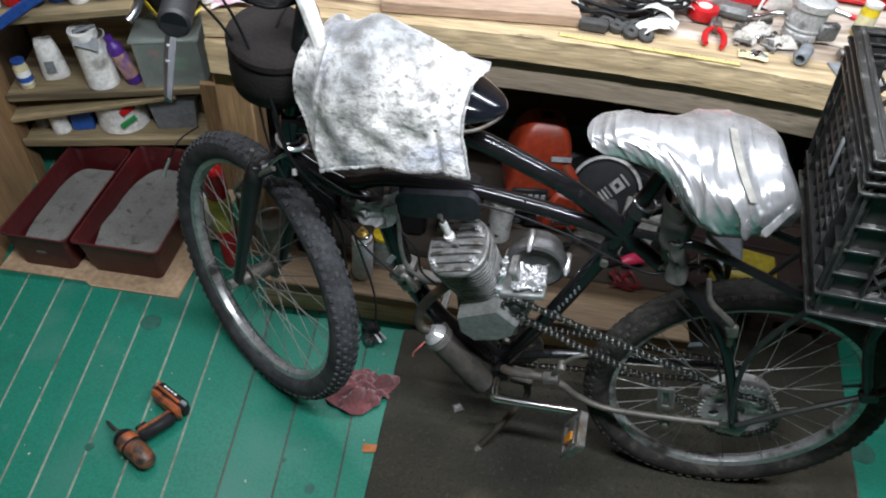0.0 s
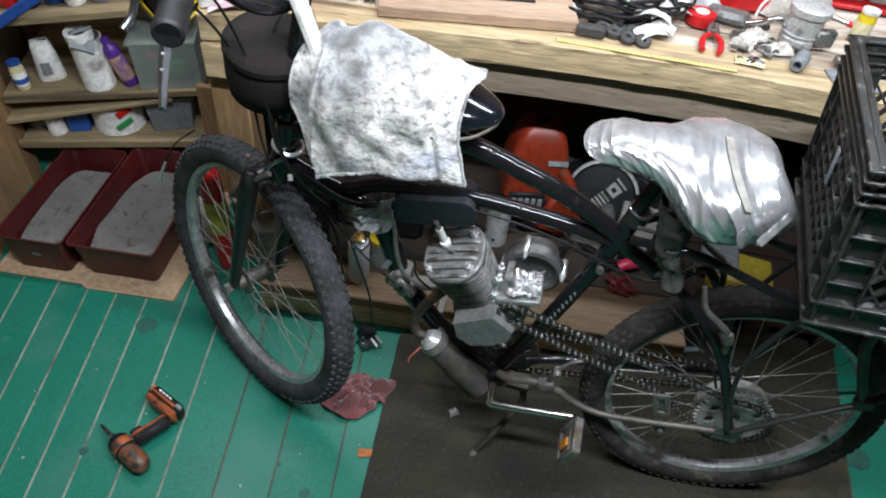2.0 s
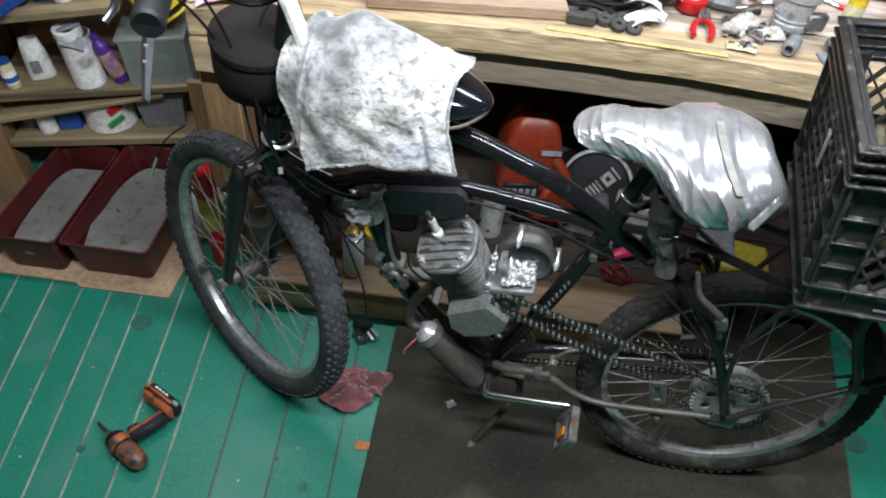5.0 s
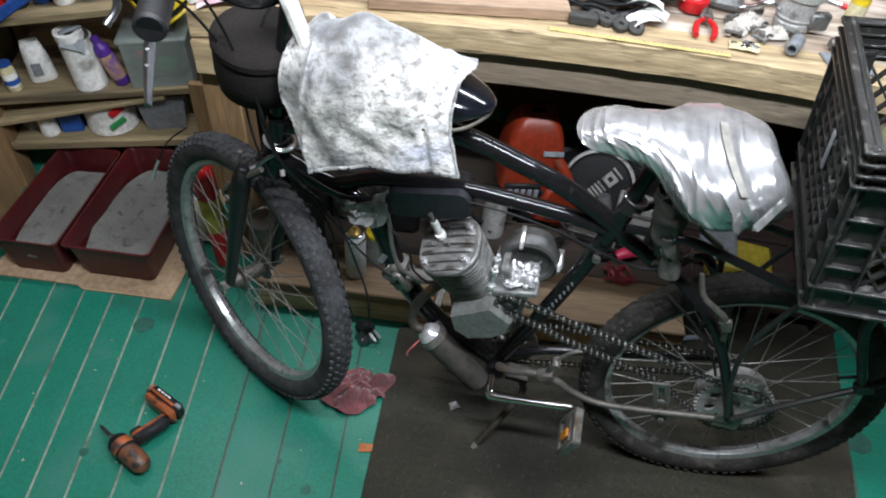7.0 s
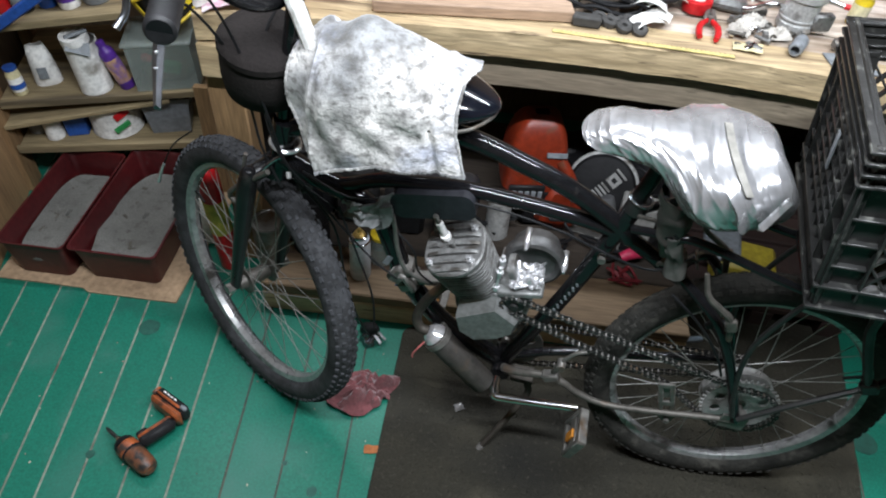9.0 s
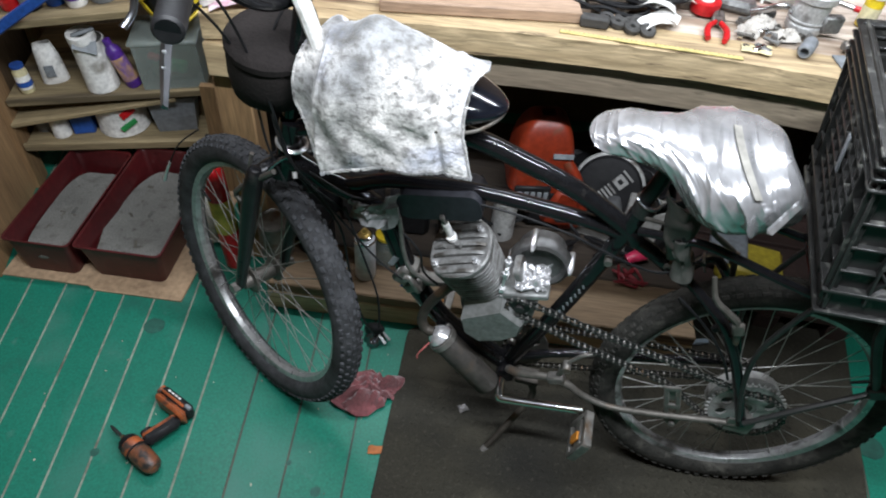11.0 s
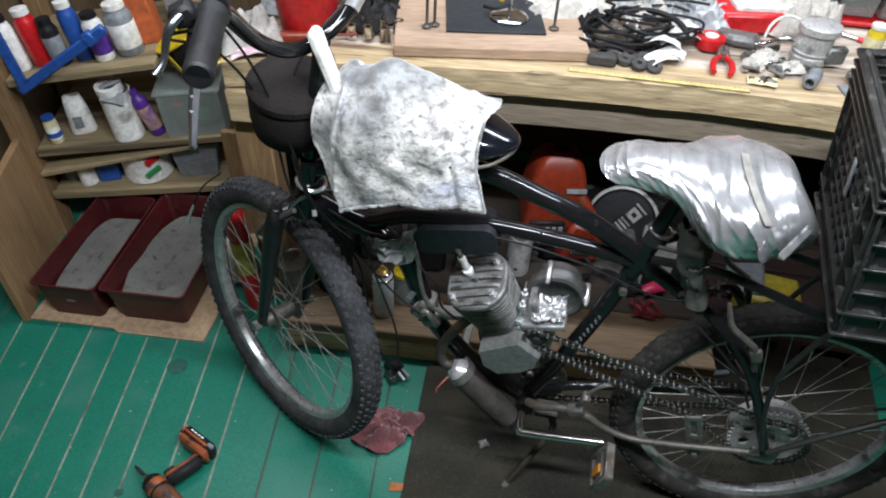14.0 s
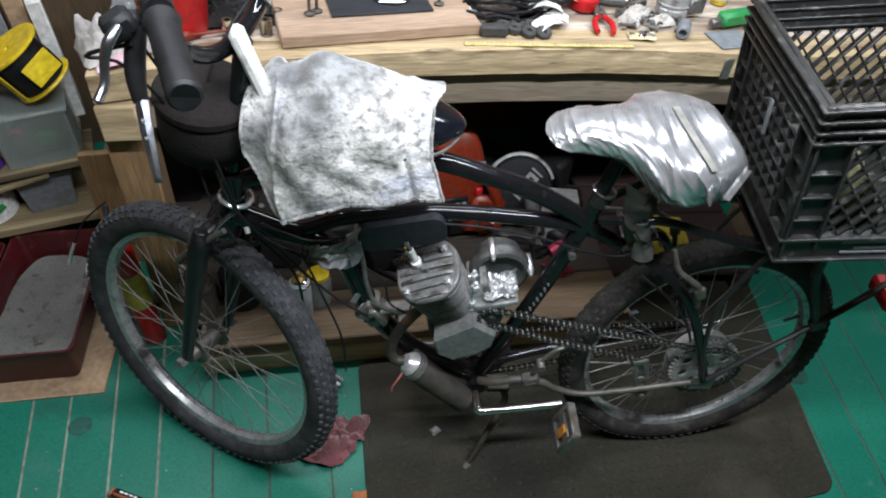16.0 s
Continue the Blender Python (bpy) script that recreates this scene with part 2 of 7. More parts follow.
PALECAST = mat("pale_casting", (0.56, 0.56, 0.55), (0.42, 0.42, 0.41), 14.0, 0.42, 0.3, bump=0.2, fine=120, stain=[((0.22, 0.21, 0.20), 0.36, 20.0)])

# ---------------------------------------------------------------- mesh helpers


class Mesh:
    """Vertices and faces of one mesh, piece by piece."""

    def __init__(self):
        self.v, self.f = [], []

    def add(self, verts, faces, m=None):
        k = len(self.v)
        self.v += [tuple(m @ Vector(p)) if m else tuple(p) for p in verts]
        self.f += [tuple(k + i for i in face) for face in faces]
        return self

    def box(self, sx, sy, sz, at=(0, 0, 0), turn=(0, 0, 0), c=None, m=None):
        """A block with chamfered edges, centred on at."""
        c = min(sx, sy, sz) * 0.15 if c is None else c
        h = (sx / 2, sy / 2, sz / 2)
        bm = bmesh.new()
        vs = []
        for x in (-1, 1):
            for y in (-1, 1):
                for z in (-1, 1):
                    s = (x, y, z)
                    for a in range(3):
                        vs.append(bm.verts.new([s[i] * (h[i] - (0 if i == a else c)) for i in range(3)]))
        bmesh.ops.convex_hull(bm, input=vs)
        bm.verts.index_update()
        t = (m or Matrix.Identity(4)) @ pose(*at, *turn)
        self.add([v.co.copy() for v in bm.verts], [[v.index for v in f.verts] for f in bm.faces], t)
        bm.free()
        return self

    def tube(self, path, r, n=10, smooth=4, closed=False, caps=True, m=None):
        """A round bar along a path; r is one radius or one for each point."""
        pts = [Vector(p) for p in path]
        rs = list(r) if isinstance(r, (list, tuple)) else [r] * len(pts)
        if smooth > 1 and len(pts) > 2:
            out, ro = [], []
            last = len(pts) if closed else len(pts) - 1
            for i in range(last):
                p = [pts[(i + d) % len(pts)] if closed else pts[min(max(i + d, 0), len(pts) - 1)] for d in (-1, 0, 1, 2)]
                for k in range(smooth):
                    t = k / smooth
                    out.append(0.5 * (2 * p[1] + (p[2] - p[0]) * t + (2 * p[0] - 5 * p[1] + 4 * p[2] - p[3]) * t * t
                                      + (3 * p[1] - p[0] - 3 * p[2] + p[3]) * t ** 3))
                    ro.append(rs[i] * (1 - t) + rs[(i + 1) % len(rs)] * t)
            if not closed:
                out.append(pts[-1])
                ro.append(rs[-1])
            pts, rs = out, ro
        count = len(pts)
        normal, verts = None, []
        for i, p in enumerate(pts):
            a, b = pts[i - 1] if (i or closed) else p, pts[(i + 1) % count] if (i + 1 < count or closed) else p
            d = (b - a).normalized()
            if normal is None:
                normal = d.orthogonal().normalized()
            normal = (normal - d * normal.dot(d)).normalized()
            other = d.cross(normal)
            verts += [p + rs[i] * (math.cos(2 * math.pi * k / n) * normal + math.sin(2 * math.pi * k / n) * other) for k in range(n)]
        faces = []
        for i in range(count if closed else count - 1):
            j = (i + 1) % count
            faces += [(i * n + k, i * n + (k + 1) % n, j * n + (k + 1) % n, j * n + k) for k in range(n)]
        if caps and not closed:
            faces += [tuple(range(n))[::-1], tuple(range((count - 1) * n, count * n))]
        return self.add(verts, faces, m)

    def lathe(self, profile, n=24, m=None, closed=False):
        """A profile of (radius, height) turned round z."""
        k = len(profile)
        verts = [(r * math.cos(2 * math.pi * i / n), r * math.sin(2 * math.pi * i / n), z) for i in range(n) for r, z in profile]
        faces = [(i * k + j, ((i + 1) % n) * k + j, ((i + 1) % n) * k + (j + 1) % k, i * k + (j + 1) % k)
                 for i in range(n) for j in range(k if closed else k - 1)]
        return self.add(verts, faces, m)

    def prism(self, outline, depth, m=None, c=0.0):
        """A flat outline in x, y given a depth along z, with an optional chamfer on its upper rim."""
        n = len(outline)
        cx, cy = sum(p[0] for p in outline) / n, sum(p[1] for p in outline) / n
        verts = [(x, y, 0) for x, y in outline] + [(x, y, depth - c) for x, y in outline]
        faces = [tuple(range(n))[::-1]] + [(i, (i + 1) % n, n + (i + 1) % n, n + i) for i in range(n)]
        if c:
            def shrink(x, y):
                d = max(math.hypot(x - cx, y - cy), 1e-6)
                return (cx + (x - cx) * (1 - c / d), cy + (y - cy) * (1 - c / d), depth)
            verts += [shrink(x, y) for x, y in outline]
            faces += [(n + i, n + (i + 1) % n, 2 * n + (i + 1) % n, 2 * n + i) for i in range(n)]
        k = 2 * n if c else n
        return self.add(verts, faces + [tuple(range(k, k + n))], m)

    def sheet(self, fn, nu, nv, thick=0.004, m=None):
        """A surface fn(u, v) over the unit square, given a thickness downwards along its normal."""
        g = [[Vector(fn(i / nu, j / nv)) for j in range(nv + 1)] for i in range(nu + 1)]
        top, low = [], []
        for i in range(nu + 1):
            for j in range(nv + 1):
                du = g[min(i + 1, nu)][j] - g[max(i - 1, 0)][j]
                dv = g[i][min(j + 1, nv)] - g[i][max(j - 1, 0)]
                nn = du.cross(dv)
                nn = nn.normalized() if nn.length > 1e-9 else Vector((0, 0, 1))
                top.append(g[i][j])
                low.append(g[i][j] - nn * thick)
        w, off = nv + 1, len(top)
        faces = []
        for i in range(nu):
            for j in range(nv):
                a = i * w + j
                faces += [(a, a + w, a + w + 1, a + 1), (off + a, off + a + 1, off + a + w + 1, off + a + w)]
        for i in range(nu):
            for a, b in ((i * w, (i + 1) * w), ((i + 1) * w + nv, i * w + nv)):
                faces.append((b, a, off + a, off + b))
        for j in range(nv):
            for a, b in ((j + 1, j), (nu * w + j, nu * w + j + 1)):
                faces.append((b, a, off + a, off + b))
        return self.add(top + low, faces, m)

    def data(self, name, material, smooth=True):
        me = bpy.data.meshes.new(name)
        me.from_pydata(self.v, [], self.f)
        me.update()
        bm = bmesh.new()
        bm.from_mesh(me)
        bmesh.ops.recalc_face_normals(bm, faces=bm.faces)
        bm.to_mesh(me)
        bm.free()
        me.materials.append(material)
        if smooth:
            me.shade_smooth()
            me.set_sharp_from_angle(angle=radians(38))
        return me


BASE = [Matrix.Identity(4)]  # where the things being built stand


def part(name, mesh, material, parent, label="", smooth=True, m=None):
    ob = new(name, mesh.data(name, material, smooth))
    ob.parent = parent
    if m:
        ob.matrix_basis = m
    return tagged(ob, label)


def piece(name, data, parent, m):
    ob = new(name, data)
    ob.parent, ob.matrix_basis = parent, m
    return ob


def thing(name, m, label, category, group="", kind=""):
    ob = new(name)
    ob.empty_display_size = 0.05
    ob.matrix_basis = BASE[0] @ m
    return tagged(ob, label, category, group, kind)


def solid(name, mesh, material, m, label, category, group="", kind="", smooth=True):
    ob = new(name, mesh.data(name, material, smooth))
    ob.matrix_basis = BASE[0] @ m
    return tagged(ob, label, category, group, kind)


def wob(p, s=6.0, a=1.0):
    """A smooth wobble in three directions at a place."""
    return noise.noise_vector(Vector(p) * s) * a


YUP = Matrix(((1, 0, 0, 0), (0, 0, 1, 0), (0, -1, 0, 0), (0, 0, 0, 1)))  # turns z to y

# ---------------------------------------------------------------- the room
X0, X1, Y0, Y1, H = -1.47, 2.3, -2.3, 1.35, 2.4


def structure(name, mesh, material, label, category, smooth=False):
    return tagged(new(name, mesh.data(name, material, smooth)), label, category, kind="structure")


structure("wall_north", Mesh().box(X1 - X0 + 0.2, 0.1, H, ((X0 + X1) / 2, Y1 + 0.05, H / 2), c=0), WALLM, "brown boarded wall behind the workbench", "wall")
structure("wall_south", Mesh().box(X1 - X0 + 0.2, 0.1, H, ((X0 + X1) / 2, Y0 - 0.05, H / 2), c=0), WALLM, "brown boarded wall across the workshop", "wall")
structure("wall_west", Mesh().box(0.1, Y1 - Y0, H, (X0 - 0.05, (Y0 + Y1) / 2, H / 2), c=0), WALLM, "brown boarded wall beside the shelves", "wall")
structure("wall_east", Mesh().box(0.1, Y1 - Y0, H, (X1 + 0.05, (Y0 + Y1) / 2, H / 2), c=0), WALLM, "brown boarded wall at the workshop end", "wall")
structure("ceiling", Mesh().box(X1 - X0 + 0.2, Y1 - Y0 + 0.2, 0.08, ((X0 + X1) / 2, (Y0 + Y1) / 2, H + 0.04), c=0), CEIL, "unseen workshop ceiling, kept dark to bounce less light", "ceiling")
floor = structure("floor", Mesh().box(X1 - X0, Y1 - Y0, 0.05, ((X0 + X1) / 2, (Y0 + Y1) / 2, -0.0263), c=0), GRIME,
                  "green painted wooden floorboards with dusty gaps", "floor")

# tube lamps under the ceiling
for lx, ly, lz, long in ((0.27, -0.50, 2.21, 1.65), (0.15, 0.72, 2.26, 2.45)):
    lamp = thing("tube_light", pose(lx, ly, lz), "white fluorescent tube light under the ceiling", "lamp")
    part("housing", Mesh().box(long, 0.22, 0.08, (0, 0, -0.04), c=0.01), WHITE, lamp)
    for sx in (-0.4 * long, 0.4 * long):
        part("hanger", Mesh().tube([(sx, 0, -0.03), (sx, 0, 2.4 - lz)], 0.003, 6), STEEL, lamp)

# ---------------------------------------------------------------- workbench


def front(x):
    """The bench's bowed front edge."""
    return 0.515 - 0.12 * (min(x, 0.9) - 0.2) ** 2


def timber(x0, x1, back, thick, z0, z1, seed=0.0, n=200, rough=0.003):
    """A rough-sawn timber along the bench's front; back: how far behind the edge its face lies. Its upper edge is torn in splinters."""
    rows, faces = [], []
    k = 14
    for i in range(n + 1):
        x = x0 + (x1 - x0) * i / n
        y = front(x) + back
        face = [(y, z0 + (z1 - z0) * (0.04 + 0.92 * j / (k - 5))) for j in range(k - 4)]
        ring = [(y + 0.004, z0)] + face + [(y + 0.007, z1), (y + thick, z1), (y + thick, z0)]
        for py, pz in ring:
            up = (pz - z0) / (z1 - z0)
            grain = noise.noise(Vector((x * 7, pz * 150, seed))) + 0.6 * noise.noise(Vector((x * 22, pz * 320, seed + 4)))
            torn = max(0.0, noise.noise(Vector((x * 16, pz * 26, seed + 9))) - 0.08) * max(0.0, up - 0.35) * 2.0
            on = 1.0 if py < y + 0.008 else 0.0
            rows.append((x, py + on * (rough * 0.55 * grain + 4.0 * rough * torn) + 0.6 * rough * wob((x * 3, pz * 9, seed))[0], pz + 0.5 * rough * wob((x * 3, seed, py * 9))[1] - on * 1.2 * rough * torn * (up > 0.9)))
    for i in range(n):
        faces += [(i * k + q, i * k + (q + 1) % k, i * k + k + (q + 1) % k, i * k + k + q) for q in range(k)]
    faces += [tuple(range(k)), tuple(range(n * k, n * k + k))]
    return Mesh().add(rows, faces)


bench = thing("workbench", pose(0, 0, 0), "heavy raw timber workbench with a worn edge", "workbench")
part("edge_timber", timber(-0.60, 1.75, 0.0, 0.09, 0.703, 0.765), WOOD, bench, "rough-sawn pale edge timber")
part("apron", timber(-0.60, 1.75, 0.028, 0.04, 0.615, 0.700, 3.0, rough=0.0012), WOODG, bench, "grey weathered apron plank")


def top_plank(v0, v1, lift):
    def fn(u, v):
        x = -0.60 + 2.35 * u
        y = front(x) + 0.094 + (1.33 - front(x) - 0.094) * (v0 + (v1 - v0) * v) + 0.0025 * noise.noise(Vector((x * 9, v0 * 7, 2)))
        edge = -0.004 * (abs(2 * v - 1) > 0.99)
        return (x, y, 0.763 + lift + edge + 0.0016 * wob((x * 3, y * 6, 0))[2])
    return fn


for v0, v1, lift in ((0.0, 0.13, -0.002), (0.135, 0.36, 0.0), (0.366, 0.62, -0.001), (0.626, 1.0, 0.0)):
    part("top_plank", Mesh().sheet(top_plank(v0, v1, lift), 120, 6, 0.045), BENCH, bench, "worn pale work surface plank")
for px, py in ((-0.572, 0.512), (1.66, 0.55), (-0.572, 1.25), (1.66, 1.25)):
    part("leg", Mesh().box(0.085, 0.085, 0.612, (px, py, 0.306), c=0.004), WOODV, bench)
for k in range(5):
    # Only the front plank keeps its own brown; the rest carry painted shade.
    part("shelf_plank", Mesh().box(1.12 if k < 1 else 1.25, 0.164, 0.034, (0.06 if k < 1 else -0.005, 0.384 + 0.168 * k, 0.085), (0.4 * (k % 2), 0, 0), c=0.004), WOODB if k < 1 else WOODSHADE, bench)
part("shelf_front", Mesh().box(1.12, 0.035, 0.066, (0.06, 0.318, 0.034), c=0.004), WOOD, bench)
part("end_block", Mesh().box(0.075, 0.22, 0.080, (-0.566, 0.545, 0.658), c=0.003), WOOD, bench)
part("bracket", Mesh().box(0.022, 0.003, 0.05, (0.745, front(0.745) - 0.001, 0.725), c=0.0005), STEEL, bench, "small steel bracket")

# ---------------------------------------------------------------- shelves beside the bench
SHELF = Matrix.Translation((-1.05, 0.715, 0)) @ Matrix.Rotation(radians(14), 4, "Z") @ Matrix.Translation((1.05, -0.715, 0))
structure("back_panel", Mesh().box(0.17, 0.02, 0.385, (-0.695, 0.74, 0.1925), (0, 0, 4), c=0.002), WOODV, "brown boarded panel between shelves and bench", "panel")
structure("side_panel", Mesh().box(0.02, 0.42, 0.36, (-1.297, 0.48, 0.18), (0, 0, 15.5), c=0.002), WOODV, "brown boarded panel beside the litter trays", "panel")
BASE[0] = SHELF
shelf = thing("shelf_unit", pose(0, 0, 0), "rough timber shelf unit crowded with paint cans", "shelf")
for sx, sy in ((-1.345, 0.735), (-1.345, 1.12)):
    part("upright", Mesh().box(0.045, 0.07, 0.9, (sx, sy, 0.45), c=0.003), WOODV, shelf)
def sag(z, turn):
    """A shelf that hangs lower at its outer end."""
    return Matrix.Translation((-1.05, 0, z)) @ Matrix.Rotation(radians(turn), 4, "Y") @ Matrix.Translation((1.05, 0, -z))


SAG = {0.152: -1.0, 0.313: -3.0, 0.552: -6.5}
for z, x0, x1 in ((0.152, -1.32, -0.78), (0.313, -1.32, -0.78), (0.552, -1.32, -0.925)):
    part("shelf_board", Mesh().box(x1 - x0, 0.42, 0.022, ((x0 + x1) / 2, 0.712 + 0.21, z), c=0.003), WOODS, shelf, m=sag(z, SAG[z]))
part("loose_plank", Mesh().box(0.46, 0.10, 0.012, (-1.10, 0.755, 0.268), (0, -8, 3), c=0.002), WOODS, shelf)
part("shelf_lip", Mesh().box(0.54, 0.012, 0.026, (-1.05, 0.705, 0.156), c=0.003), WOODS, shelf)
BASE[0] = Matrix.Identity(4)

# ---------------------------------------------------------------- the motor bicycle
YAW, LEAN = radians(172.8), radians(3)
BU = Vector((math.cos(YAW), math.sin(YAW), 0))
BS = Vector((BU.y, -BU.x, 0)) * (1 if -BU.x < 0 else -1)
BV = Vector((0, 0, math.cos(LEAN))) + BS * math.sin(LEAN)
BW = BV.cross(BU)
BIKE = Matrix.Translation((0.58, 0.03, 0)) @ Matrix((BU, BW, BV)).transposed().to_4x4()
bike = thing("motor_bicycle", BIKE, "black bicycle with a small petrol engine, parked on its stand", "bicycle")
rng = random.Random(7)


def tyre_mesh(wr, h):
    """A balloon tyre of outer radius wr, and the staggered blocks of height h on its tread."""
    t, blocks = Mesh(), Mesh()
    prof = []
    for k in range(16):
        a = 2 * math.pi * k / 16
        prof.append((wr - 0.0325 + 0.0290 * math.cos(a), 0.0285 * math.sin(a)))
    t.lathe(prof, 80, closed=True)
    for i in range(86):
        for row, (off, rad, sx, sy) in enumerate(((-0.0250, 0.0125, 0.0120, 0.0080), (-0.0150, 0.0046, 0.0120, 0.0082), (-0.0050, 0.0018, 0.0125, 0.0080), (0.0050, 0.0018, 0.0125, 0.0080), (0.0150, 0.0046, 0.0120, 0.0082), (0.0250, 0.0125, 0.0120, 0.0080))):
            a = 2 * math.pi * (i + 0.5 * (row % 2) + 0.16 * rng.random()) / 86
            r = wr - rad - 0.004
            high = h * (0.7 if abs(off) > 0.02 else 1.0) * rng.uniform(0.75, 1.1)
            m = Matrix.Rotation(a, 4, "Z") @ Matrix.Translation((r, 0, off)) @ Matrix.Rotation(-off * 38, 4, "Y")
            blocks.add([(x * high, y * sx / 2 * (1 - 0.2 * (x > 0)), z * sy / 2 * (1 - 0.2 * (x > 0))) for x in (-1, 1) for y in (-1, 1) for z in (-1, 1)],
                  [(0, 1, 3, 2), (4, 6, 7, 5), (0, 4, 5, 1), (2, 3, 7, 6), (0, 2, 6, 4), (1, 5, 7, 3)], m)
    return t, blocks


def wheel(name, m, label, wr, knob, rubber, dusty):
    w = new(name)
    w.parent, w.matrix_basis, w.empty_display_size = bike, m, 0.05
    tagged(w, label)
    casing, blocks = tyre_mesh(wr, knob)
    part("tyre", casing, rubber, w, "dusty black tyre casing", m=YUP)
    part("tread", blocks, dusty, w, "dusty rubber tread blocks", m=YUP)
    rp = [(wr - 0.067, -0.011), (wr - 0.057, -0.0150), (wr - 0.048, -0.0150), (wr - 0.047, -0.010), (wr - 0.053, 0), (wr - 0.047, 0.010), (wr - 0.048, 0.0150), (wr - 0.057, 0.0150), (wr - 0.067, 0.011), (wr - 0.071, 0)]
    part("rim", Mesh().lathe(rp, 80, closed=True), RIM, w, "scuffed bright aluminium rim", m=YUP)
    hub = [(0.006, -0.065), (0.006, -0.052), (0.014, -0.050), (0.018, -0.034), (0.030, -0.032), (0.030, -0.028), (0.017, -0.024), (0.017, 0.024),
           (0.030, 0.028), (0.030, 0.032), (0.018, 0.034), (0.014, 0.050), (0.006, 0.052), (0.006, 0.065)]
    part("hub", Mesh().lathe(hub, 20), EXHAUST, w, m=YUP)
    spoke = {}
    for i in range(36):
        side = -1 if i % 2 else 1
        lean = 1 if (i // 2) % 2 else -1
        if (side, lean) not in spoke:
            a = lean * radians(62)
            spoke[side, lean] = Mesh().tube([(0.026 * math.cos(a), side * 0.029, 0.026 * math.sin(a)), (wr - 0.068, side * 0.002, 0)], 0.0010, 5, 1).data("spoke", SPOKE)
        piece("spoke", spoke[side, lean], w, Matrix.Rotation(2 * math.pi * (i + 0.5) / 36, 4, "Y"))
    part("tyre_valve", Mesh().tube([(wr - 0.067, 0, 0), (wr - 0.105, 0, 0)], [0.0035, 0.003], 8, 1), BLACKM, w, m=Matrix.Rotation(radians(200), 4, "Y"))
    return w


RW = Matrix.Translation((0.597, 0.023, 0.305)) @ Matrix.Rotation(radians(178), 4, "Z") @ Matrix.Rotation(radians(5), 4, "X")
rear = wheel("rear_wheel", BIKE.inverted() @ RW, "rear wheel with worn knobbly tyre", 0.306, 0.0020, TYRED, TREADD)
FW = Matrix.Translation((-0.433, 0.148, 0.317)) @ Matrix.Rotation(radians(-38.2), 4, "Z") @ Matrix.Rotation(radians(-7.3), 4, "X")
fm = BIKE.inverted() @ FW
front_wheel = wheel("front_wheel", fm, "front wheel turned towards the bench", 0.319, 0.0030, TYRE, TREAD)

def rounded(sx, sy, r=0.012, n=3):
    out = []
    for qx, qy, a in ((1, 1, 0), (-1, 1, 90), (-1, -1, 180), (1, -1, 270)):
        for i in range(n + 1):
            t = radians(a + 90 * i / n)
            out.append((qx * (sx / 2 - r) + r * math.cos(t), qy * (sy / 2 - r) + r * math.sin(t)))
    return out


# frame: bent main tubes
part("frame", Mesh().tube([(0.905, 0, 0.755), (0.80, 0, 0.80), (0.70, 0, 0.825), (0.588, 0, 0.819), (0.50, 0, 0.791), (0.414, 0, 0.757), (0.322, 0, 0.700), (0.296, 0, 0.672)], 0.0165, 12)
     .tube([(0.918, 0, 0.69), (0.82, 0, 0.655), (0.73, 0, 0.688), (0.652, 0, 0.70), (0.566, 0, 0.708), (0.401, 0, 0.697), (0.302, 0, 0.676), (0.215, 0, 0.620), (0.187, 0, 0.601)], 0.014, 12)
     .tube([(0.915, 0, 0.70), (0.85, 0, 0.665), (0.785, 0, 0.640), (0.736, 0, 0.600), (0.710, 0, 0.532), (0.690, 0, 0.461), (0.655, 0, 0.391), (0.585, 0, 0.300), (0.46, 0, 0.215)], 0.021, 12)
     .tube([(0.306, 0, 0.74), (0.345, 0, 0.57), (0.40, 0, 0.38), (0.455, 0, 0.215)], 0.016, 12)
     .tube([(0.922, 0, 0.652), (0.893, 0, 0.782)], 0.021, 14)
     .lathe([(0.0, -0.036), (0.021, -0.036), (0.021, 0.036), (0.0, 0.036)], 16, Matrix.Translation((0.455, 0, 0.21)) @ YUP), BLACK, bike, "glossy black tube frame")
for s in (1, -1):
    out = 0.0 if s > 0 else 0.030
    part("seat_stay", Mesh().tube([(0.235, s * 0.010, 0.635), (0.192, s * 0.016, 0.620), (0.146, s * (0.042 + out), 0.597), (0.109, s * (0.057 + out), 0.564), (0.053, s * (0.066 + out), 0.466), (-0.014, s * (0.072 + 0.4 * out), 0.308)], 0.0100, 10), BLACK, bike)
    part("dropout", Mesh().box(0.05, 0.005, 0.045, (-0.012, s * 0.074, 0.300), c=0.001), STEEL, bike)
part("chain_stay", Mesh().tube([(0.45, 0.03, 0.235), (0.422, 0.048, 0.258), (0.366, 0.058, 0.285), (0.326, 0.060, 0.278), (0.292, 0.060, 0.252), (0.227, 0.062, 0.234), (0.13, 0.066, 0.258), (0.036, 0.070, 0.290), (-0.012, 0.072, 0.302)], [0.009, 0.009, 0.008, 0.008, 0.0075, 0.007, 0.007, 0.007, 0.007], 10), EXHAUST, bike, "dull grey dusty chain stay")
part("chain_stay", Mesh().tube([(0.44, -0.02, 0.212), (0.33, -0.045, 0.235), (0.16, -0.058, 0.27), (-0.01, -0.080, 0.300)], 0.010, 10), BLACK, bike)

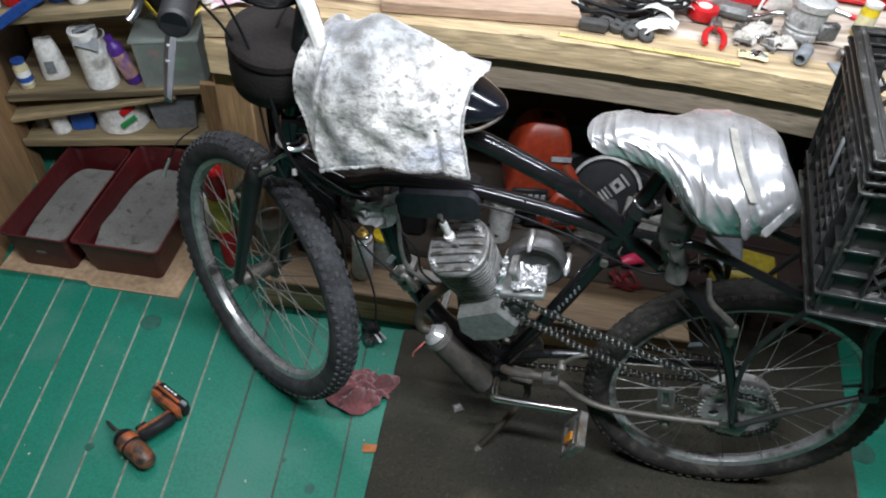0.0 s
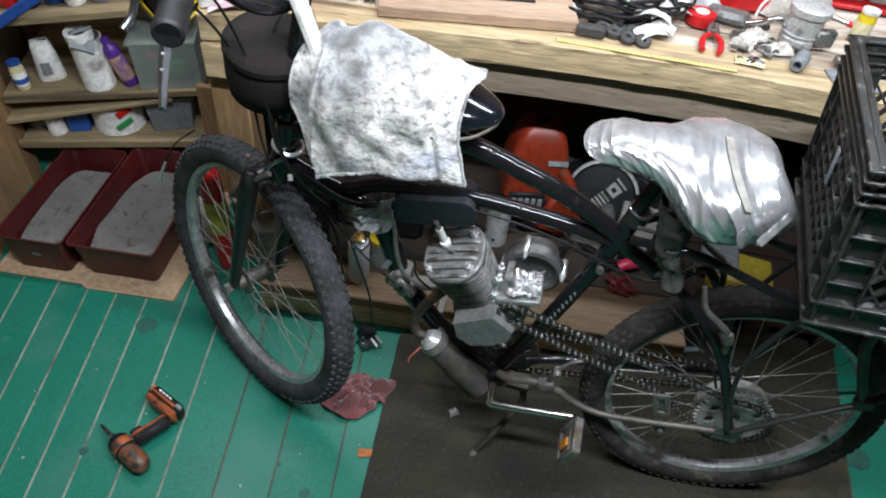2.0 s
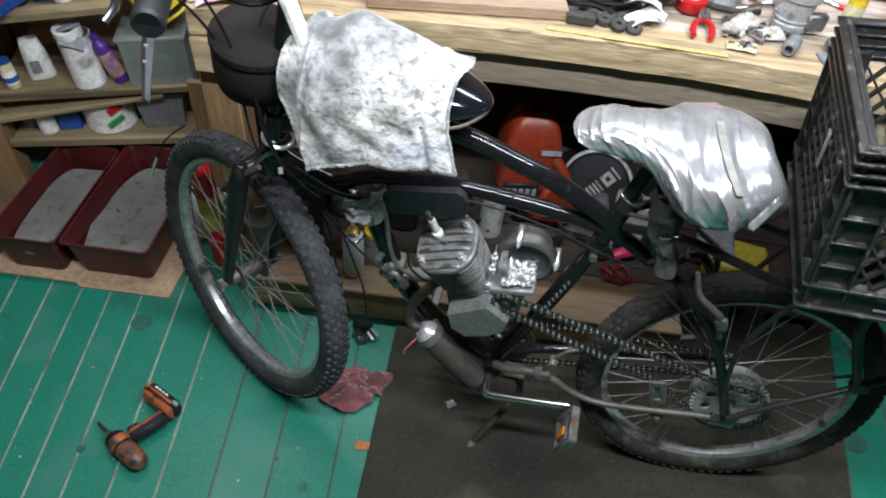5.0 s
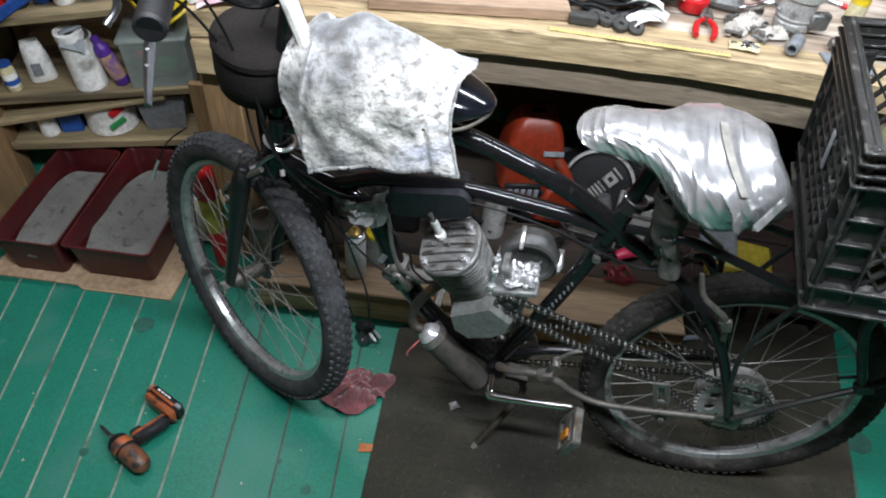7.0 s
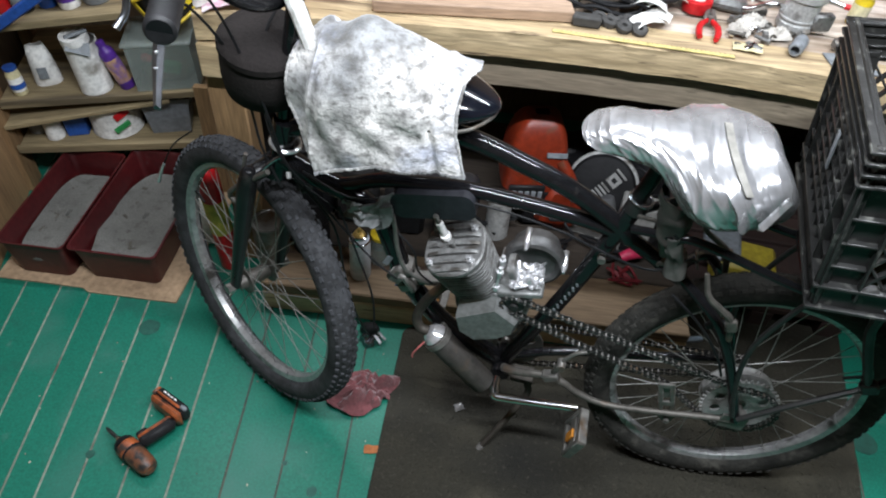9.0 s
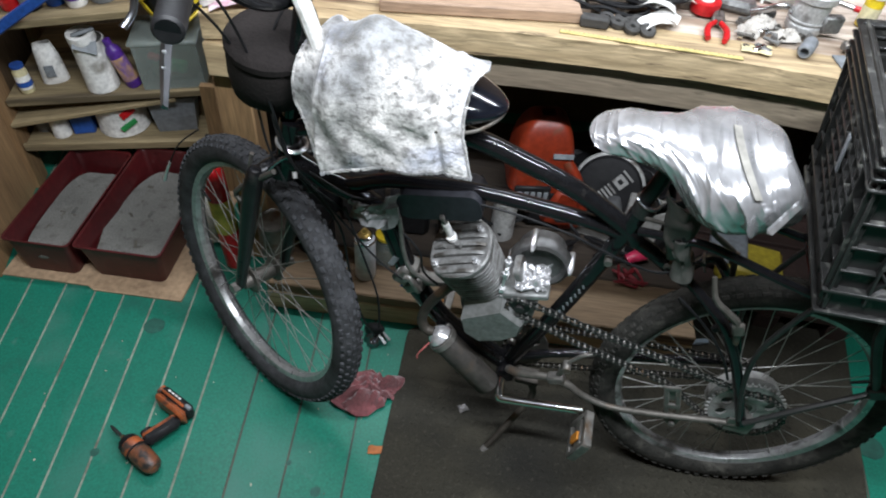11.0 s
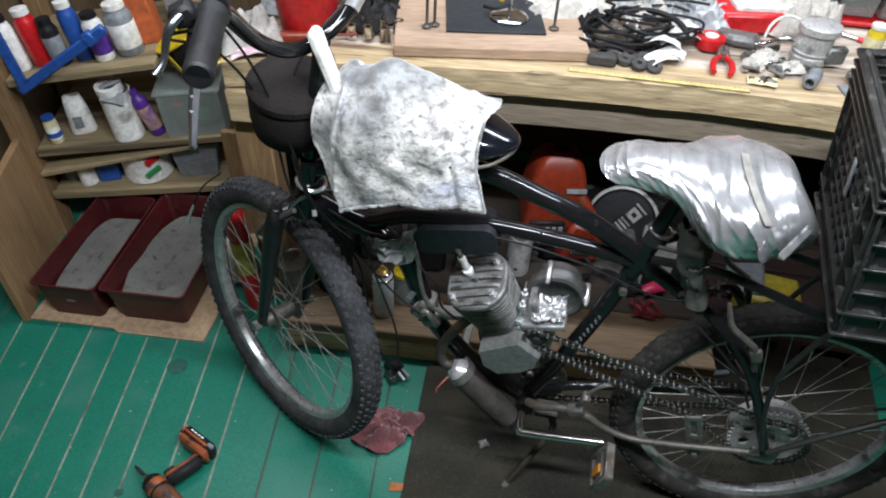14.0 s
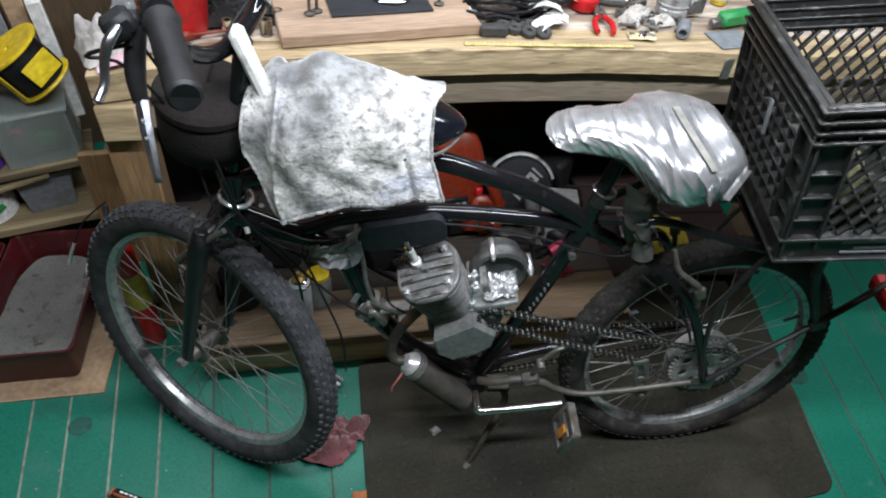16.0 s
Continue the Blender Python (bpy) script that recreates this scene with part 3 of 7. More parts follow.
# fork
AX = fm.to_3x3() @ Vector((0, 1, 0))
axle = fm.translation
crown = Vector((0.932, 0, 0.655))
steer = (Vector((0.893, 0, 0.80)) - crown).normalized()
fwd = AX.cross(steer).normalized()
for s in (1, -1):
    a, b = crown + AX * s * 0.056, axle + AX * s * 0.056
    part("fork_leg", Mesh().tube([a + steer * 0.034, a + steer * 0.026, a.lerp(b, 0.06), a.lerp(b, 0.3), a.lerp(b, 0.7), b], [0.004, 0.013, 0.018, 0.0165, 0.013, 0.011], 14), FORK, bike)
    c0 = a.lerp(b, 0.16)
    part("brake_arm", Mesh().tube([a.lerp(b, 0.22), c0 + fwd * s * 0.03 + AX * s * 0.012, crown + AX * s * 0.045 + fwd * 0.035 + steer * 0.055], 0.005, 8), EXHAUST, bike)
    part("axle_nut", Mesh().lathe([(0, -0.008), (0.011, -0.008), (0.011, 0.008), (0, 0.008)], 6, Matrix.Translation(axle + AX * s * 0.07) @ AX.to_track_quat("Z", "Y").to_matrix().to_4x4()), STEEL, bike)
part("fork_crown", Mesh().tube([crown - AX * 0.064 + steer * 0.010, crown - AX * 0.056 + steer * 0.012, crown + steer * 0.022, crown + AX * 0.056 + steer * 0.012, crown + AX * 0.064 + steer * 0.010], [0.006, 0.014, 0.019, 0.014, 0.006], 12)
     .tube([crown, crown + steer * 0.03], 0.023, 14), FORK, bike)
# Bright strip drawn in place of the highlight along a bent black pipe.
part("brake_link", Mesh().tube([(0.945, 0.035, 0.668), (0.932, 0.035, 0.690), (0.912, 0.035, 0.714), (0.898, 0.03, 0.722)], [0.003, 0.0036, 0.0036, 0.003], 8), LEVER, bike, "thin bright strip for the highlight on a black pipe")
part("brake_noodle", Mesh().tube([(0.969, 0.02, 0.703), (0.982, 0.02, 0.657), (0.996, 0.02, 0.589), (1.014, 0.02, 0.554)], [0.004, 0.0035, 0.003, 0.0025], 8), STEEL, bike, "thin grey brake noodle")
part("crown_bolt", Mesh().tube([(0.880, 0.045, 0.706), (0.877, 0.052, 0.698)], 0.0045, 8, 1), ZINC, bike)
part("headset_cup", Mesh().tube([(0.900 + 0.0245 * math.cos(radians(15 * k)), 0.0245 * math.sin(radians(15 * k)), 0.730 + 0.006 * math.cos(radians(15 * k))) for k in range(25)], 0.0040, 8, 1), BRIGHT, bike, "bright headset cup ring")

# stem, bar, grips and levers; the bar is turned with the fork and swept back
HB = Vector((0.852, 0.0, 1.0))
part("stem", Mesh().tube([crown + steer * 0.14, HB + steer * 0.01], 0.013, 12), BLACK, bike, "black quill stem")
part("stem_head", Mesh().box(0.018, 0.030, 0.13, (0.838, 0.012, 0.972), (0, 16, 0), c=0.006), WHITE, bike, "white stem extension")
GE, GS = Vector((0.814, 0.363, 1.168)), Vector((0.867, 0.228, 1.164))
part("handlebar", Mesh().tube([GE, GS, (0.90, 0.165, 1.13), (0.905, 0.085, 1.045), (0.885, 0.03, 1.005), (0.86, -0.03, 1.0), (0.84, -0.11, 1.015), (0.815, -0.20, 1.075), (0.76, -0.27, 1.09), (0.66, -0.34, 1.07)],
     0.0115, 12, 6), BLACK, bike, "black swept-back handlebar")
part("bar_sleeve", Mesh().tube([(0.84, -0.10, 1.012), (0.827, -0.155, 1.045), (0.81, -0.21, 1.078)], 0.013, 12, 3), BRIGHT, bike, "bare bright tube of the bar")
for e0, e1, s in ((GE, GS, 1), (Vector((0.64, -0.355, 1.065)), Vector((0.75, -0.277, 1.09)), -1)):
    d = (e1 - e0).normalized()
    gm = Matrix.Translation(e0) @ d.to_track_quat("Z", "Y").to_matrix().to_4x4()
    prof = [(0, 0), (0.012, 0), (0.0145, 0.003)] + [(0.0138 + 0.0010 * (k % 2), 0.006 + 0.0035 * k) for k in range(32)] + [(0.0165, 0.122), (0.0175, 0.128), (0.012, 0.13)]
    part("grip", Mesh().lathe(prof, 20, gm), BLACKM, bike, "black ribbed rubber grip")
    across = d.cross(Vector((0, 0, 1))).normalized() * -1
    root = e1 + d * 0.012
    part("lever_mount", Mesh().tube([root - d * 0.010, root + d * 0.010], 0.015, 14).box(0.018, 0.020, 0.016, tuple(root + Vector((0.025, 0, -0.012))), c=0.005), BLACKM, bike)
    if s == 1:
        blade = [(0.897, 0.243, 1.090), (0.893, 0.262, 1.083), (0.886, 0.284, 1.072), (0.878, 0.306, 1.059), (0.871, 0.326, 1.046)]
        half = [0.0042, 0.0058, 0.0055, 0.0045, 0.0034]
        part("brake_lever", Mesh().add([(u + sx * h, w + 0.25 * sx * h, v + 0.2 * sx * h + sz * 0.0022) for (u, w, v), h in zip(blade, half) for sx, sz in ((-1, -0.6), (1, -0.6), (1, 0.6), (0, 2.2), (-1, 0.6))],
             [(i * 5 + j, i * 5 + (j + 1) % 5, i * 5 + 5 + (j + 1) % 5, i * 5 + 5 + j) for i in range(4) for j in range(5)] + [(4, 3, 2, 1, 0), (20, 21, 22, 23, 24)]), LEVER, bike, "long flat polished brake lever")
        part("lever_rivet", Mesh().lathe([(0, 0), (0.0022, 0), (0.0022, 0.002), (0, 0.002)], 10, pose(0.889, 0.277, 1.079)), BRIGHT, bike)
        part("lever_rivet", Mesh().lathe([(0, 0), (0.0022, 0), (0.0022, 0.002), (0, 0.002)], 10, pose(0.884, 0.292, 1.070)), BRIGHT, bike)
        part("clutch_lever", Mesh().tube([(0.900, 0.235, 1.160), (0.908, 0.255, 1.150), (0.914, 0.262, 1.135), (0.916, 0.272, 1.117), (0.921, 0.287, 1.107)], [0.005, 0.0055, 0.0045, 0.004, 0.0045], 10), LEVER, bike, "polished clutch lever")
        part("lever_root", Mesh().tube([(0.893, 0.222, 1.15), (0.899, 0.24, 1.11), (0.897, 0.252, 1.083)], [0.010, 0.010, 0.007], 10).box(0.03, 0.026, 0.022, (0.905, 0.232, 1.155), (0, 25, 30), c=0.005), BLACKM, bike, "black lever body")
        part("clamp_screw", Mesh().tube([(0.893, 0.21, 1.178), (0.893, 0.225, 1.184)], 0.004, 8), BRIGHT, bike)
        part("throttle_block", Mesh().box(0.022, 0.018, 0.02, (0.905, 0.235, 1.15), (10, 20, 0), c=0.004), BLACKM, bike)
CABLES = [[(0.895, 0.24, 1.14), (0.96, 0.20, 1.10), (0.985, 0.06, 1.0), (0.95, 0.02, 0.88), (0.93, 0.03, 0.74), (0.90, 0.04, 0.66)],
          [(0.90, 0.22, 1.15), (0.95, 0.12, 1.10), (0.95, 0.04, 0.98), (0.91, 0.04, 0.85), (0.88, 0.035, 0.70), (0.80, 0.03, 0.62)],
          [(0.80, -0.2, 1.05), (0.88, -0.08, 0.99), (0.92, 0.0, 0.90), (0.90, 0.04, 0.76), (0.84, 0.03, 0.64), (0.74, 0.028, 0.50), (0.66, 0.03, 0.44)],
          [(0.86, 0.03, 0.70), (0.78, 0.03, 0.66), (0.70, 0.025, 0.676), (0.60, 0.024, 0.70), (0.50, 0.022, 0.695), (0.40, 0.022, 0.675)],
          [(0.80, 0.03, 0.63), (0.77, 0.035, 0.52), (0.74, 0.04, 0.40), (0.735, 0.05, 0.30)],
          [(0.76, 0.02, 0.60), (0.70, 0.03, 0.60), (0.66, 0.03, 0.555), (0.65, 0.03, 0.50), (0.62, 0.03, 0.47)]]
for c in CABLES:
    part("cable", Mesh().tube(c, 0.0022, 6, 5), BLACKM, bike)


def bracket(u, v):
    """A crumpled bracket wrapped over the down tube."""
    w = wob((u * 1.7, v * 1.7, 6.0), 3.4)
    return (0.792 - 0.092 * u + 0.010 * w[0], 0.020 + 0.024 * math.sin(3.1 * u) + 0.010 * w[1], 0.604 + 0.040 * v * (1 + 0.5 * u) + 0.018 * u * v + 0.014 * w[2])


part("head_clamp", Mesh().sheet(bracket, 16, 12, 0.005), DUSTY, bike, "crumpled grey bracket on the down tube", smooth=False)
part("clamp_plate", Mesh().prism([(0.700, 0.668), (0.722, 0.656), (0.716, 0.606), (0.704, 0.616), (0.696, 0.640)], 0.005, Matrix(((1, 0, 0, 0), (0, 0, 1, 0.034), (0, 1, 0, 0), (0, 0, 0, 1))), 0.001), DUSTY, bike, "bent steel plate")
part("vent_tube", Mesh().tube([(0.700, 0.030, 0.635), (0.695, 0.030, 0.600), (0.690, 0.030, 0.547), (0.673, 0.030, 0.495), (0.627, 0.030, 0.467)], 0.0045, 8), STEEL, bike, "thin bent grey tube")
part("down_clamp", Mesh().box(0.050, 0.050, 0.036, (0.690, 0.004, 0.462), (0, 62, 0), c=0.006).box(0.012, 0.014, 0.05, (0.668, 0.028, 0.452), (0, 30, 0), c=0.003).tube([(0.683, 0.026, 0.472), (0.683, 0.040, 0.472)], 0.006, 8), STEEL, bike, "steel clamp round the down tube")
part("engine_mount", Mesh().box(0.045, 0.05, 0.03, (0.672, 0.0, 0.43), (0, 30, 0), c=0.006).box(0.07, 0.03, 0.014, (0.64, 0, 0.445), (0, 10, 0), c=0.003), STEEL, bike)
bm_cover = Mesh().prism([(x, y) for x, y in rounded(0.150, 0.056, 0.020, 5)], 0.066, pose(0.630, 0.028, 0.676, 90, 0, 0) @ Matrix.Rotation(radians(-13), 4, "Z"), 0.008)
part("side_cover", bm_cover, mat("cover_plastic", (0.020, 0.021, 0.026), (0.030, 0.031, 0.037), 10, 0.45, bump=0.03, spec=0.25), bike, "smooth black plastic box above the engine")
FI = BIKE.inverted()
part("cable", Mesh().tube([FI @ Vector((-0.60, 0.33, 0.55)), FI @ Vector((-0.655, 0.335, 0.50)), FI @ Vector((-0.69, 0.337, 0.44))], 0.0018, 8), BLACKM, bike)
part("wire_stay", Mesh().tube([FI @ Vector((-0.69, 0.337, 0.44)), FI @ Vector((-0.705, 0.337, 0.41)), FI @ Vector((-0.716, 0.337, 0.384))], [0.003, 0.004, 0.006], 8), BRIGHT, bike, "bright bent wire stay")

# crank, pedals, chainring
BB = Vector((0.455, 0, 0.21))
part("crank_arm", Mesh().tube([BB + Vector((0.004, 0.045, 0)), BB + Vector((0.0, 0.085, 0.0)), BB + Vector((-0.02, 0.092, 0.004)), BB + Vector((-0.172, 0.098, 0.044))], [0.010, 0.011, 0.010, 0.0085], 10), CHROME, bike, "chrome crank arm")
part("crank_arm", Mesh().tube([BB + Vector((0, -0.05, 0)), BB + Vector((0.02, -0.085, 0)), BB + Vector((0.172, -0.092, -0.03))], 0.0095, 10), STEEL, bike)
for px, py, pz in ((-0.172, 0.152, 0.040), (0.172, -0.14, -0.03)):
    p = BB + Vector((px, py, pz))
    pd = new("pedal")
    pd.parent, pd.matrix_basis = bike, Matrix.Translation(p) @ pose(0, 0, 0, 0, 76, 0) @ Matrix.Diagonal((0.86, 0.9, 0.9, 1))
    part("pedal_frame", Mesh().box(0.085, 0.012, 0.022, (0, 0.038, 0), c=0.002).box(0.085, 0.012, 0.022, (0, -0.038, 0), c=0.002)
         .box(0.012, 0.085, 0.020, (0.040, 0, 0), c=0.002).box(0.012, 0.085, 0.020, (-0.040, 0, 0), c=0.002).box(0.03, 0.07, 0.016, (0, 0, 0), c=0.003), STEEL, pd)
    part("reflector", Mesh().box(0.034, 0.020, 0.006, (0.0, 0.010, 0.0125), c=0.001), mat("amber_lens", (0.50, 0.20, 0.03), (0.40, 0.15, 0.02), 12, 0.3), pd, "amber pedal reflector")


def plate(outer, inner, hole, n, t, m):
    """A disc with a bore and n round holes of radius hole."""
    verts, faces = [], []
    k = 16
    for q in range(n):
        t0, half, mid = 2 * math.pi * (q + 0.5) / n, math.pi / n, (outer + inner) / 2
        a = len(verts)
        for z in (-t / 2, t / 2):
            for e in range(k):
                c, w = math.cos(2 * math.pi * e / k), math.sin(2 * math.pi * e / k)
                big = max(abs(c), abs(w))
                r, th = mid + (outer - inner) / 2 * c / big, t0 + half * w / big
                verts.append((r * math.cos(th), r * math.sin(th), z))
            for e in range(k):
                c, w = math.cos(2 * math.pi * e / k), math.sin(2 * math.pi * e / k)
                x, y = mid + hole * c, hole * w
                verts.append((x * math.cos(t0) - y * math.sin(t0), x * math.sin(t0) + y * math.cos(t0), z))
        for e in range(k):
            f = (e + 1) % k
            faces += [(a + e, a + f, a + k + f, a + k + e), (a + 2 * k + e, a + 3 * k + e, a + 3 * k + f, a + 2 * k + f),
                      (a + k + e, a + k + f, a + 3 * k + f, a + 3 * k + e)]
            if e in (14, 15, 0, 1, 6, 7, 8, 9):
                faces.append((a + e, a + 2 * k + e, a + 2 * k + f, a + f))
    return Mesh().add(verts, faces, m)


spr = plate(0.070, 0.022, 0.0105, 8, 0.005, Matrix.Translation((0, 0.050, 0)) @ YUP)
for i in range(40):
    a = 2 * math.pi * i / 40
    spr.box(0.009, 0.005, 0.004, (0.072 * math.cos(a), 0.050, 0.072 * math.sin(a)), (0, -math.degrees(a), 0), c=0.001)
spr.lathe([(0, -0.004), (0.030, -0.004), (0.030, 0.004), (0, 0.004)], 24, Matrix.Translation((0, 0.046, 0)) @ YUP)
part("drive_sprocket", spr, ZINC, rear, "grey drilled drive sprocket")
part("brake_drum", Mesh().lathe([(0, -0.014), (0.064, -0.014), (0.070, -0.009), (0.070, 0.010), (0.060, 0.015), (0.030, 0.016), (0, 0.016)], 32, Matrix.Translation((0, 0.020, 0)) @ YUP), ZINC, rear)
part("axle_nut", Mesh().lathe([(0, -0.02), (0.006, -0.02), (0.006, -0.008), (0.012, -0.008), (0.012, 0.006), (0, 0.006)], 6, Matrix.Translation((0, 0.078, 0)) @ YUP), STEEL, rear)
ring = plate(0.085, 0.02, 0.018, 6, 0.004, Matrix.Translation((0.455, -0.055, 0.21)) @ YUP)
part("chainring", ring, STEEL, bike)


def chain(name, path, pitch=0.0127, y=0.05):
    """Roller chain links round a closed path in the bicycle's plane."""
    pts = [Vector(p) for p in path]
    lens = [(pts[(i + 1) % len(pts)] - pts[i]).length for i in range(len(pts))]
    total = sum(lens)
    count = int(total / pitch)
    g, pins = Mesh(), Mesh()
    for k in range(count):
        s = k * total / count
        i = 0
        while s > lens[i]:
            s -= lens[i]
            i += 1
        d = (pts[(i + 1) % len(pts)] - pts[i]).normalized()
        p = pts[i] + d * s
        ang = math.degrees(math.atan2(d.y, d.x))
        wide = 0.0052 if k % 2 else 0.0036
        for e in (1, -1):
            g.box(0.0125, 0.0014, 0.0085, (p.x, y + e * wide, p.y), (0, -ang, 0), c=0.0006)
        m = Matrix.Translation((p.x, y, p.y)) @ YUP
        pins.lathe([(0, -0.0066), (0.0022, -0.0066), (0.0022, 0.0066), (0, 0.0066)], 6, m)
    made = part(name, g, LINK, bike, "greasy black roller chain")
    tagged(part("chain_roller", pins, STEEL, made, "dull steel chain rollers"), kind="stuff")
    return tagged(made, kind="stuff")


def arc(cx, cy, r, a0, a1, n=10):
    return [(cx + r * math.cos(radians(a0 + (a1 - a0) * i / n)), cy + r * math.sin(radians(a0 + (a1 - a0) * i / n))) for i in range(n + 1)]


chain("drive_chain", arc(0.458, 0.490, 0.024, 75, -105) + [(0.338, 0.420), (0.219, 0.382), (0.140, 0.356)] + arc(-0.016, 0.316, 0.073, -62, -285, 16), y=0.054)
part("engine_sprocket", Mesh().lathe([(0, -0.004), (0.019, -0.004), (0.021, 0), (0.019, 0.004), (0.008, 0.005), (0.008, 0.012), (0, 0.012)], 20, Matrix.Translation((0.458, 0.050, 0.490)) @ YUP), LINK, bike)
chain("pedal_chain", arc(0.455, 0.21, 0.084, 95, -95, 14) + arc(-0.016, 0.302, 0.036, -85, -265, 10), y=-0.055)
TEN = pose(0.118, 0.063, 0.302, 0, 16, 0)
part("chain_tensioner", Mesh().box(0.010, 0.006, 0.125, (-0.011, 0, 0), c=0.002, m=TEN).box(0.010, 0.006, 0.125, (0.011, 0, 0), c=0.002, m=TEN).box(0.032, 0.006, 0.014, (0, 0.0005, 0.058), c=0.002, m=TEN)
     .box(0.032, 0.006, 0.016, (0, 0.0005, -0.005), c=0.002, m=TEN).box(0.024, 0.006, 0.030, (0, 0.0005, -0.060), c=0.003, m=TEN).tube([(0, -0.004, -0.062), (0, 0.012, -0.062)], 0.006, 8, 1, m=TEN)
     .lathe([(0, -0.008), (0.017, -0.008), (0.014, 0), (0.017, 0.008), (0, 0.008)], 18, TEN @ Matrix.Translation((0, -0.010, 0.028)) @ YUP), STEEL, bike, "slotted steel chain tensioner")

# kickstand
part("kickstand", Mesh().tube([(0.395, 0.03, 0.20), (0.385, 0.035, 0.150), (0.428, 0.083, 0.072), (0.460, 0.116, 0.018)], [0.008, 0.008, 0.007, 0.007], 10).box(0.05, 0.04, 0.012, (0.405, 0.015, 0.20), c=0.002), SOOT, bike, "sooty black kickstand")
part("kickstand_tip", Mesh().tube([(0.459, 0.115, 0.020), (0.465, 0.121, 0.009)], [0.0075, 0.008], 10), ZINC, bike, "bare worn stand tip")

# engine
CYL = pose(0.530, 0.003, 0.475, -13, 24, 0)
UPRIGHT = Matrix(((1, 0, 0, 0), (0, 0, 1, 0), (0, 1, 0, 0), (0, 0, 0, 1)))  # a flat outline set up in the bicycle's plane
part("crankcase", Mesh().prism([(0.575, 0.430), (0.562, 0.458), (0.495, 0.505), (0.455, 0.515), (0.425, 0.470), (0.43, 0.405), (0.46, 0.365), (0.50, 0.350), (0.545, 0.368), (0.570, 0.400)], 0.068, Matrix.Translation((0, -0.045, 0)) @ UPRIGHT, 0.005), ALU, bike, "cast aluminium crankcase")
face = [(0.563, 0.430), (0.491, 0.480), (0.447, 0.448), (0.451, 0.414), (0.478, 0.388), (0.522, 0.368), (0.552, 0.386)]
back = [(0.562, 0.458), (0.492, 0.507), (0.440, 0.452), (0.444, 0.410), (0.475, 0.381), (0.524, 0.360), (0.558, 0.381)]
N7 = len(face)
part("magneto_cover", Mesh().add([(u, 0.022, v) for u, v in back] + [(u, 0.048, v) for u, v in back] + [(u, 0.066, v) for u, v in face] + [(0.5 * 0.04 + u * 0.96, 0.068, 0.42 * 0.04 + v * 0.96) for u, v in face],
     [(k * N7 + i, k * N7 + (i + 1) % N7, k * N7 + N7 + (i + 1) % N7, k * N7 + N7 + i) for k in range(3) for i in range(N7)] + [tuple(range(N7)), tuple(range(3 * N7, 4 * N7))]), COVER, bike, "smooth grey magneto cover")
part("chain_guard", Mesh().box(0.084, 0.036, 0.014, (0.452, 0.034, 0.518), (0, 16, 0), c=0.003).box(0.012, 0.050, 0.03, (0.494, 0.026, 0.492), (0, 10, 0), c=0.003), COVER, bike, "pale cast lip over the chain")


def crumpled(u, v):
    w = wob((u * 2.2, v * 2.2, 1.0), 2.6)
    return (0.474 - 0.056 * u + 0.008 * w[0], 0.046 - 0.044 * v + 0.008 * w[1], 0.527 + 0.014 * u + 0.030 * v * (1 - 0.35 * v) + 0.014 * abs(w[2]))


part("tape_wrap", Mesh().sheet(crumpled, 22, 16, 0.003), FOIL, bike, "crumpled silver tape", smooth=False)
clutch = Matrix.Translation((0.438, -0.062, 0.520)) @ YUP
part("clutch_cover", Mesh().lathe([(0, 0.026), (0.036, 0.026), (0.042, 0.028), (0.044, 0.033), (0.050, 0.036), (0.056, 0.033), (0.059, 0.026), (0.059, 0.012), (0.050, 0.008), (0.046, -0.02), (0, -0.02)][::-1], 40, clutch), mat("dark_casting", (0.20, 0.20, 0.20), (0.11, 0.11, 0.11), 16, 0.45, 0.45, bump=0.2), bike, "round grey clutch cover")
for k in range(4):
    a = radians((69, 168, 262, 345)[k])
    part("cover_screw", Mesh().lathe([(0, -0.012), (0.0068, -0.012), (0.0068, 0.030), (0.0050, 0.034), (0.0030, 0.042), (0, 0.042)], 10, Matrix.Translation((0.438 + 0.058 * math.cos(a), -0.055, 0.520 + 0.058 * math.sin(a))) @ YUP), BRIGHT, bike)
for k, w in enumerate((0.042, 0.014)):
    part("cylinder_stud", Mesh().tube([(0.499, w, 0.480), (0.4955, w, 0.575)], 0.0036, 8, 1).lathe([(0, 0), (0.008, 0), (0.008, 0.010), (0, 0.010)], 6, pose(0.4978, w, 0.512, 0, -2, 0)).lathe([(0, 0), (0.007, 0), (0.007, 0.009), (0, 0.009)], 6, pose(0.496, w, 0.556, 0, -2, 0)), BRIGHT, bike, "bright stud with nuts")
part("intake_flange", Mesh().prism(rounded(0.034, 0.050, 0.012), 0.012, Matrix.Translation((0.478, 0.012, 0.548)) @ Matrix.Rotation(radians(-65), 4, "Y"), 0.002), ALU, bike)

part("cylinder", Mesh().prism(rounded(0.070, 0.070, 0.02), 0.13, CYL), ALU, bike, "cast cylinder barrel")
for k in range(11):
    part("cooling_fin", Mesh().prism(rounded(0.100 + 0.012 * k / 10, 0.100 + 0.014 * k / 10, 0.036, 6), 0.0034, CYL @ Matrix.Translation((0, 0, 0.022 + 0.0098 * k)), 0.0008), ALU, bike)
part("cylinder_head", Mesh().prism(rounded(0.116, 0.122, 0.050, 8), 0.010, CYL @ Matrix.Translation((0, 0, 0.128)), 0.003)
     .prism([(0.006 * math.cos(radians(30 * q)), 0.006 * math.sin(radians(30 * q))) for q in range(12)], 0.018, CYL @ Matrix.Translation((0, 0, 0.134))), ALU, bike, "finned cylinder head")
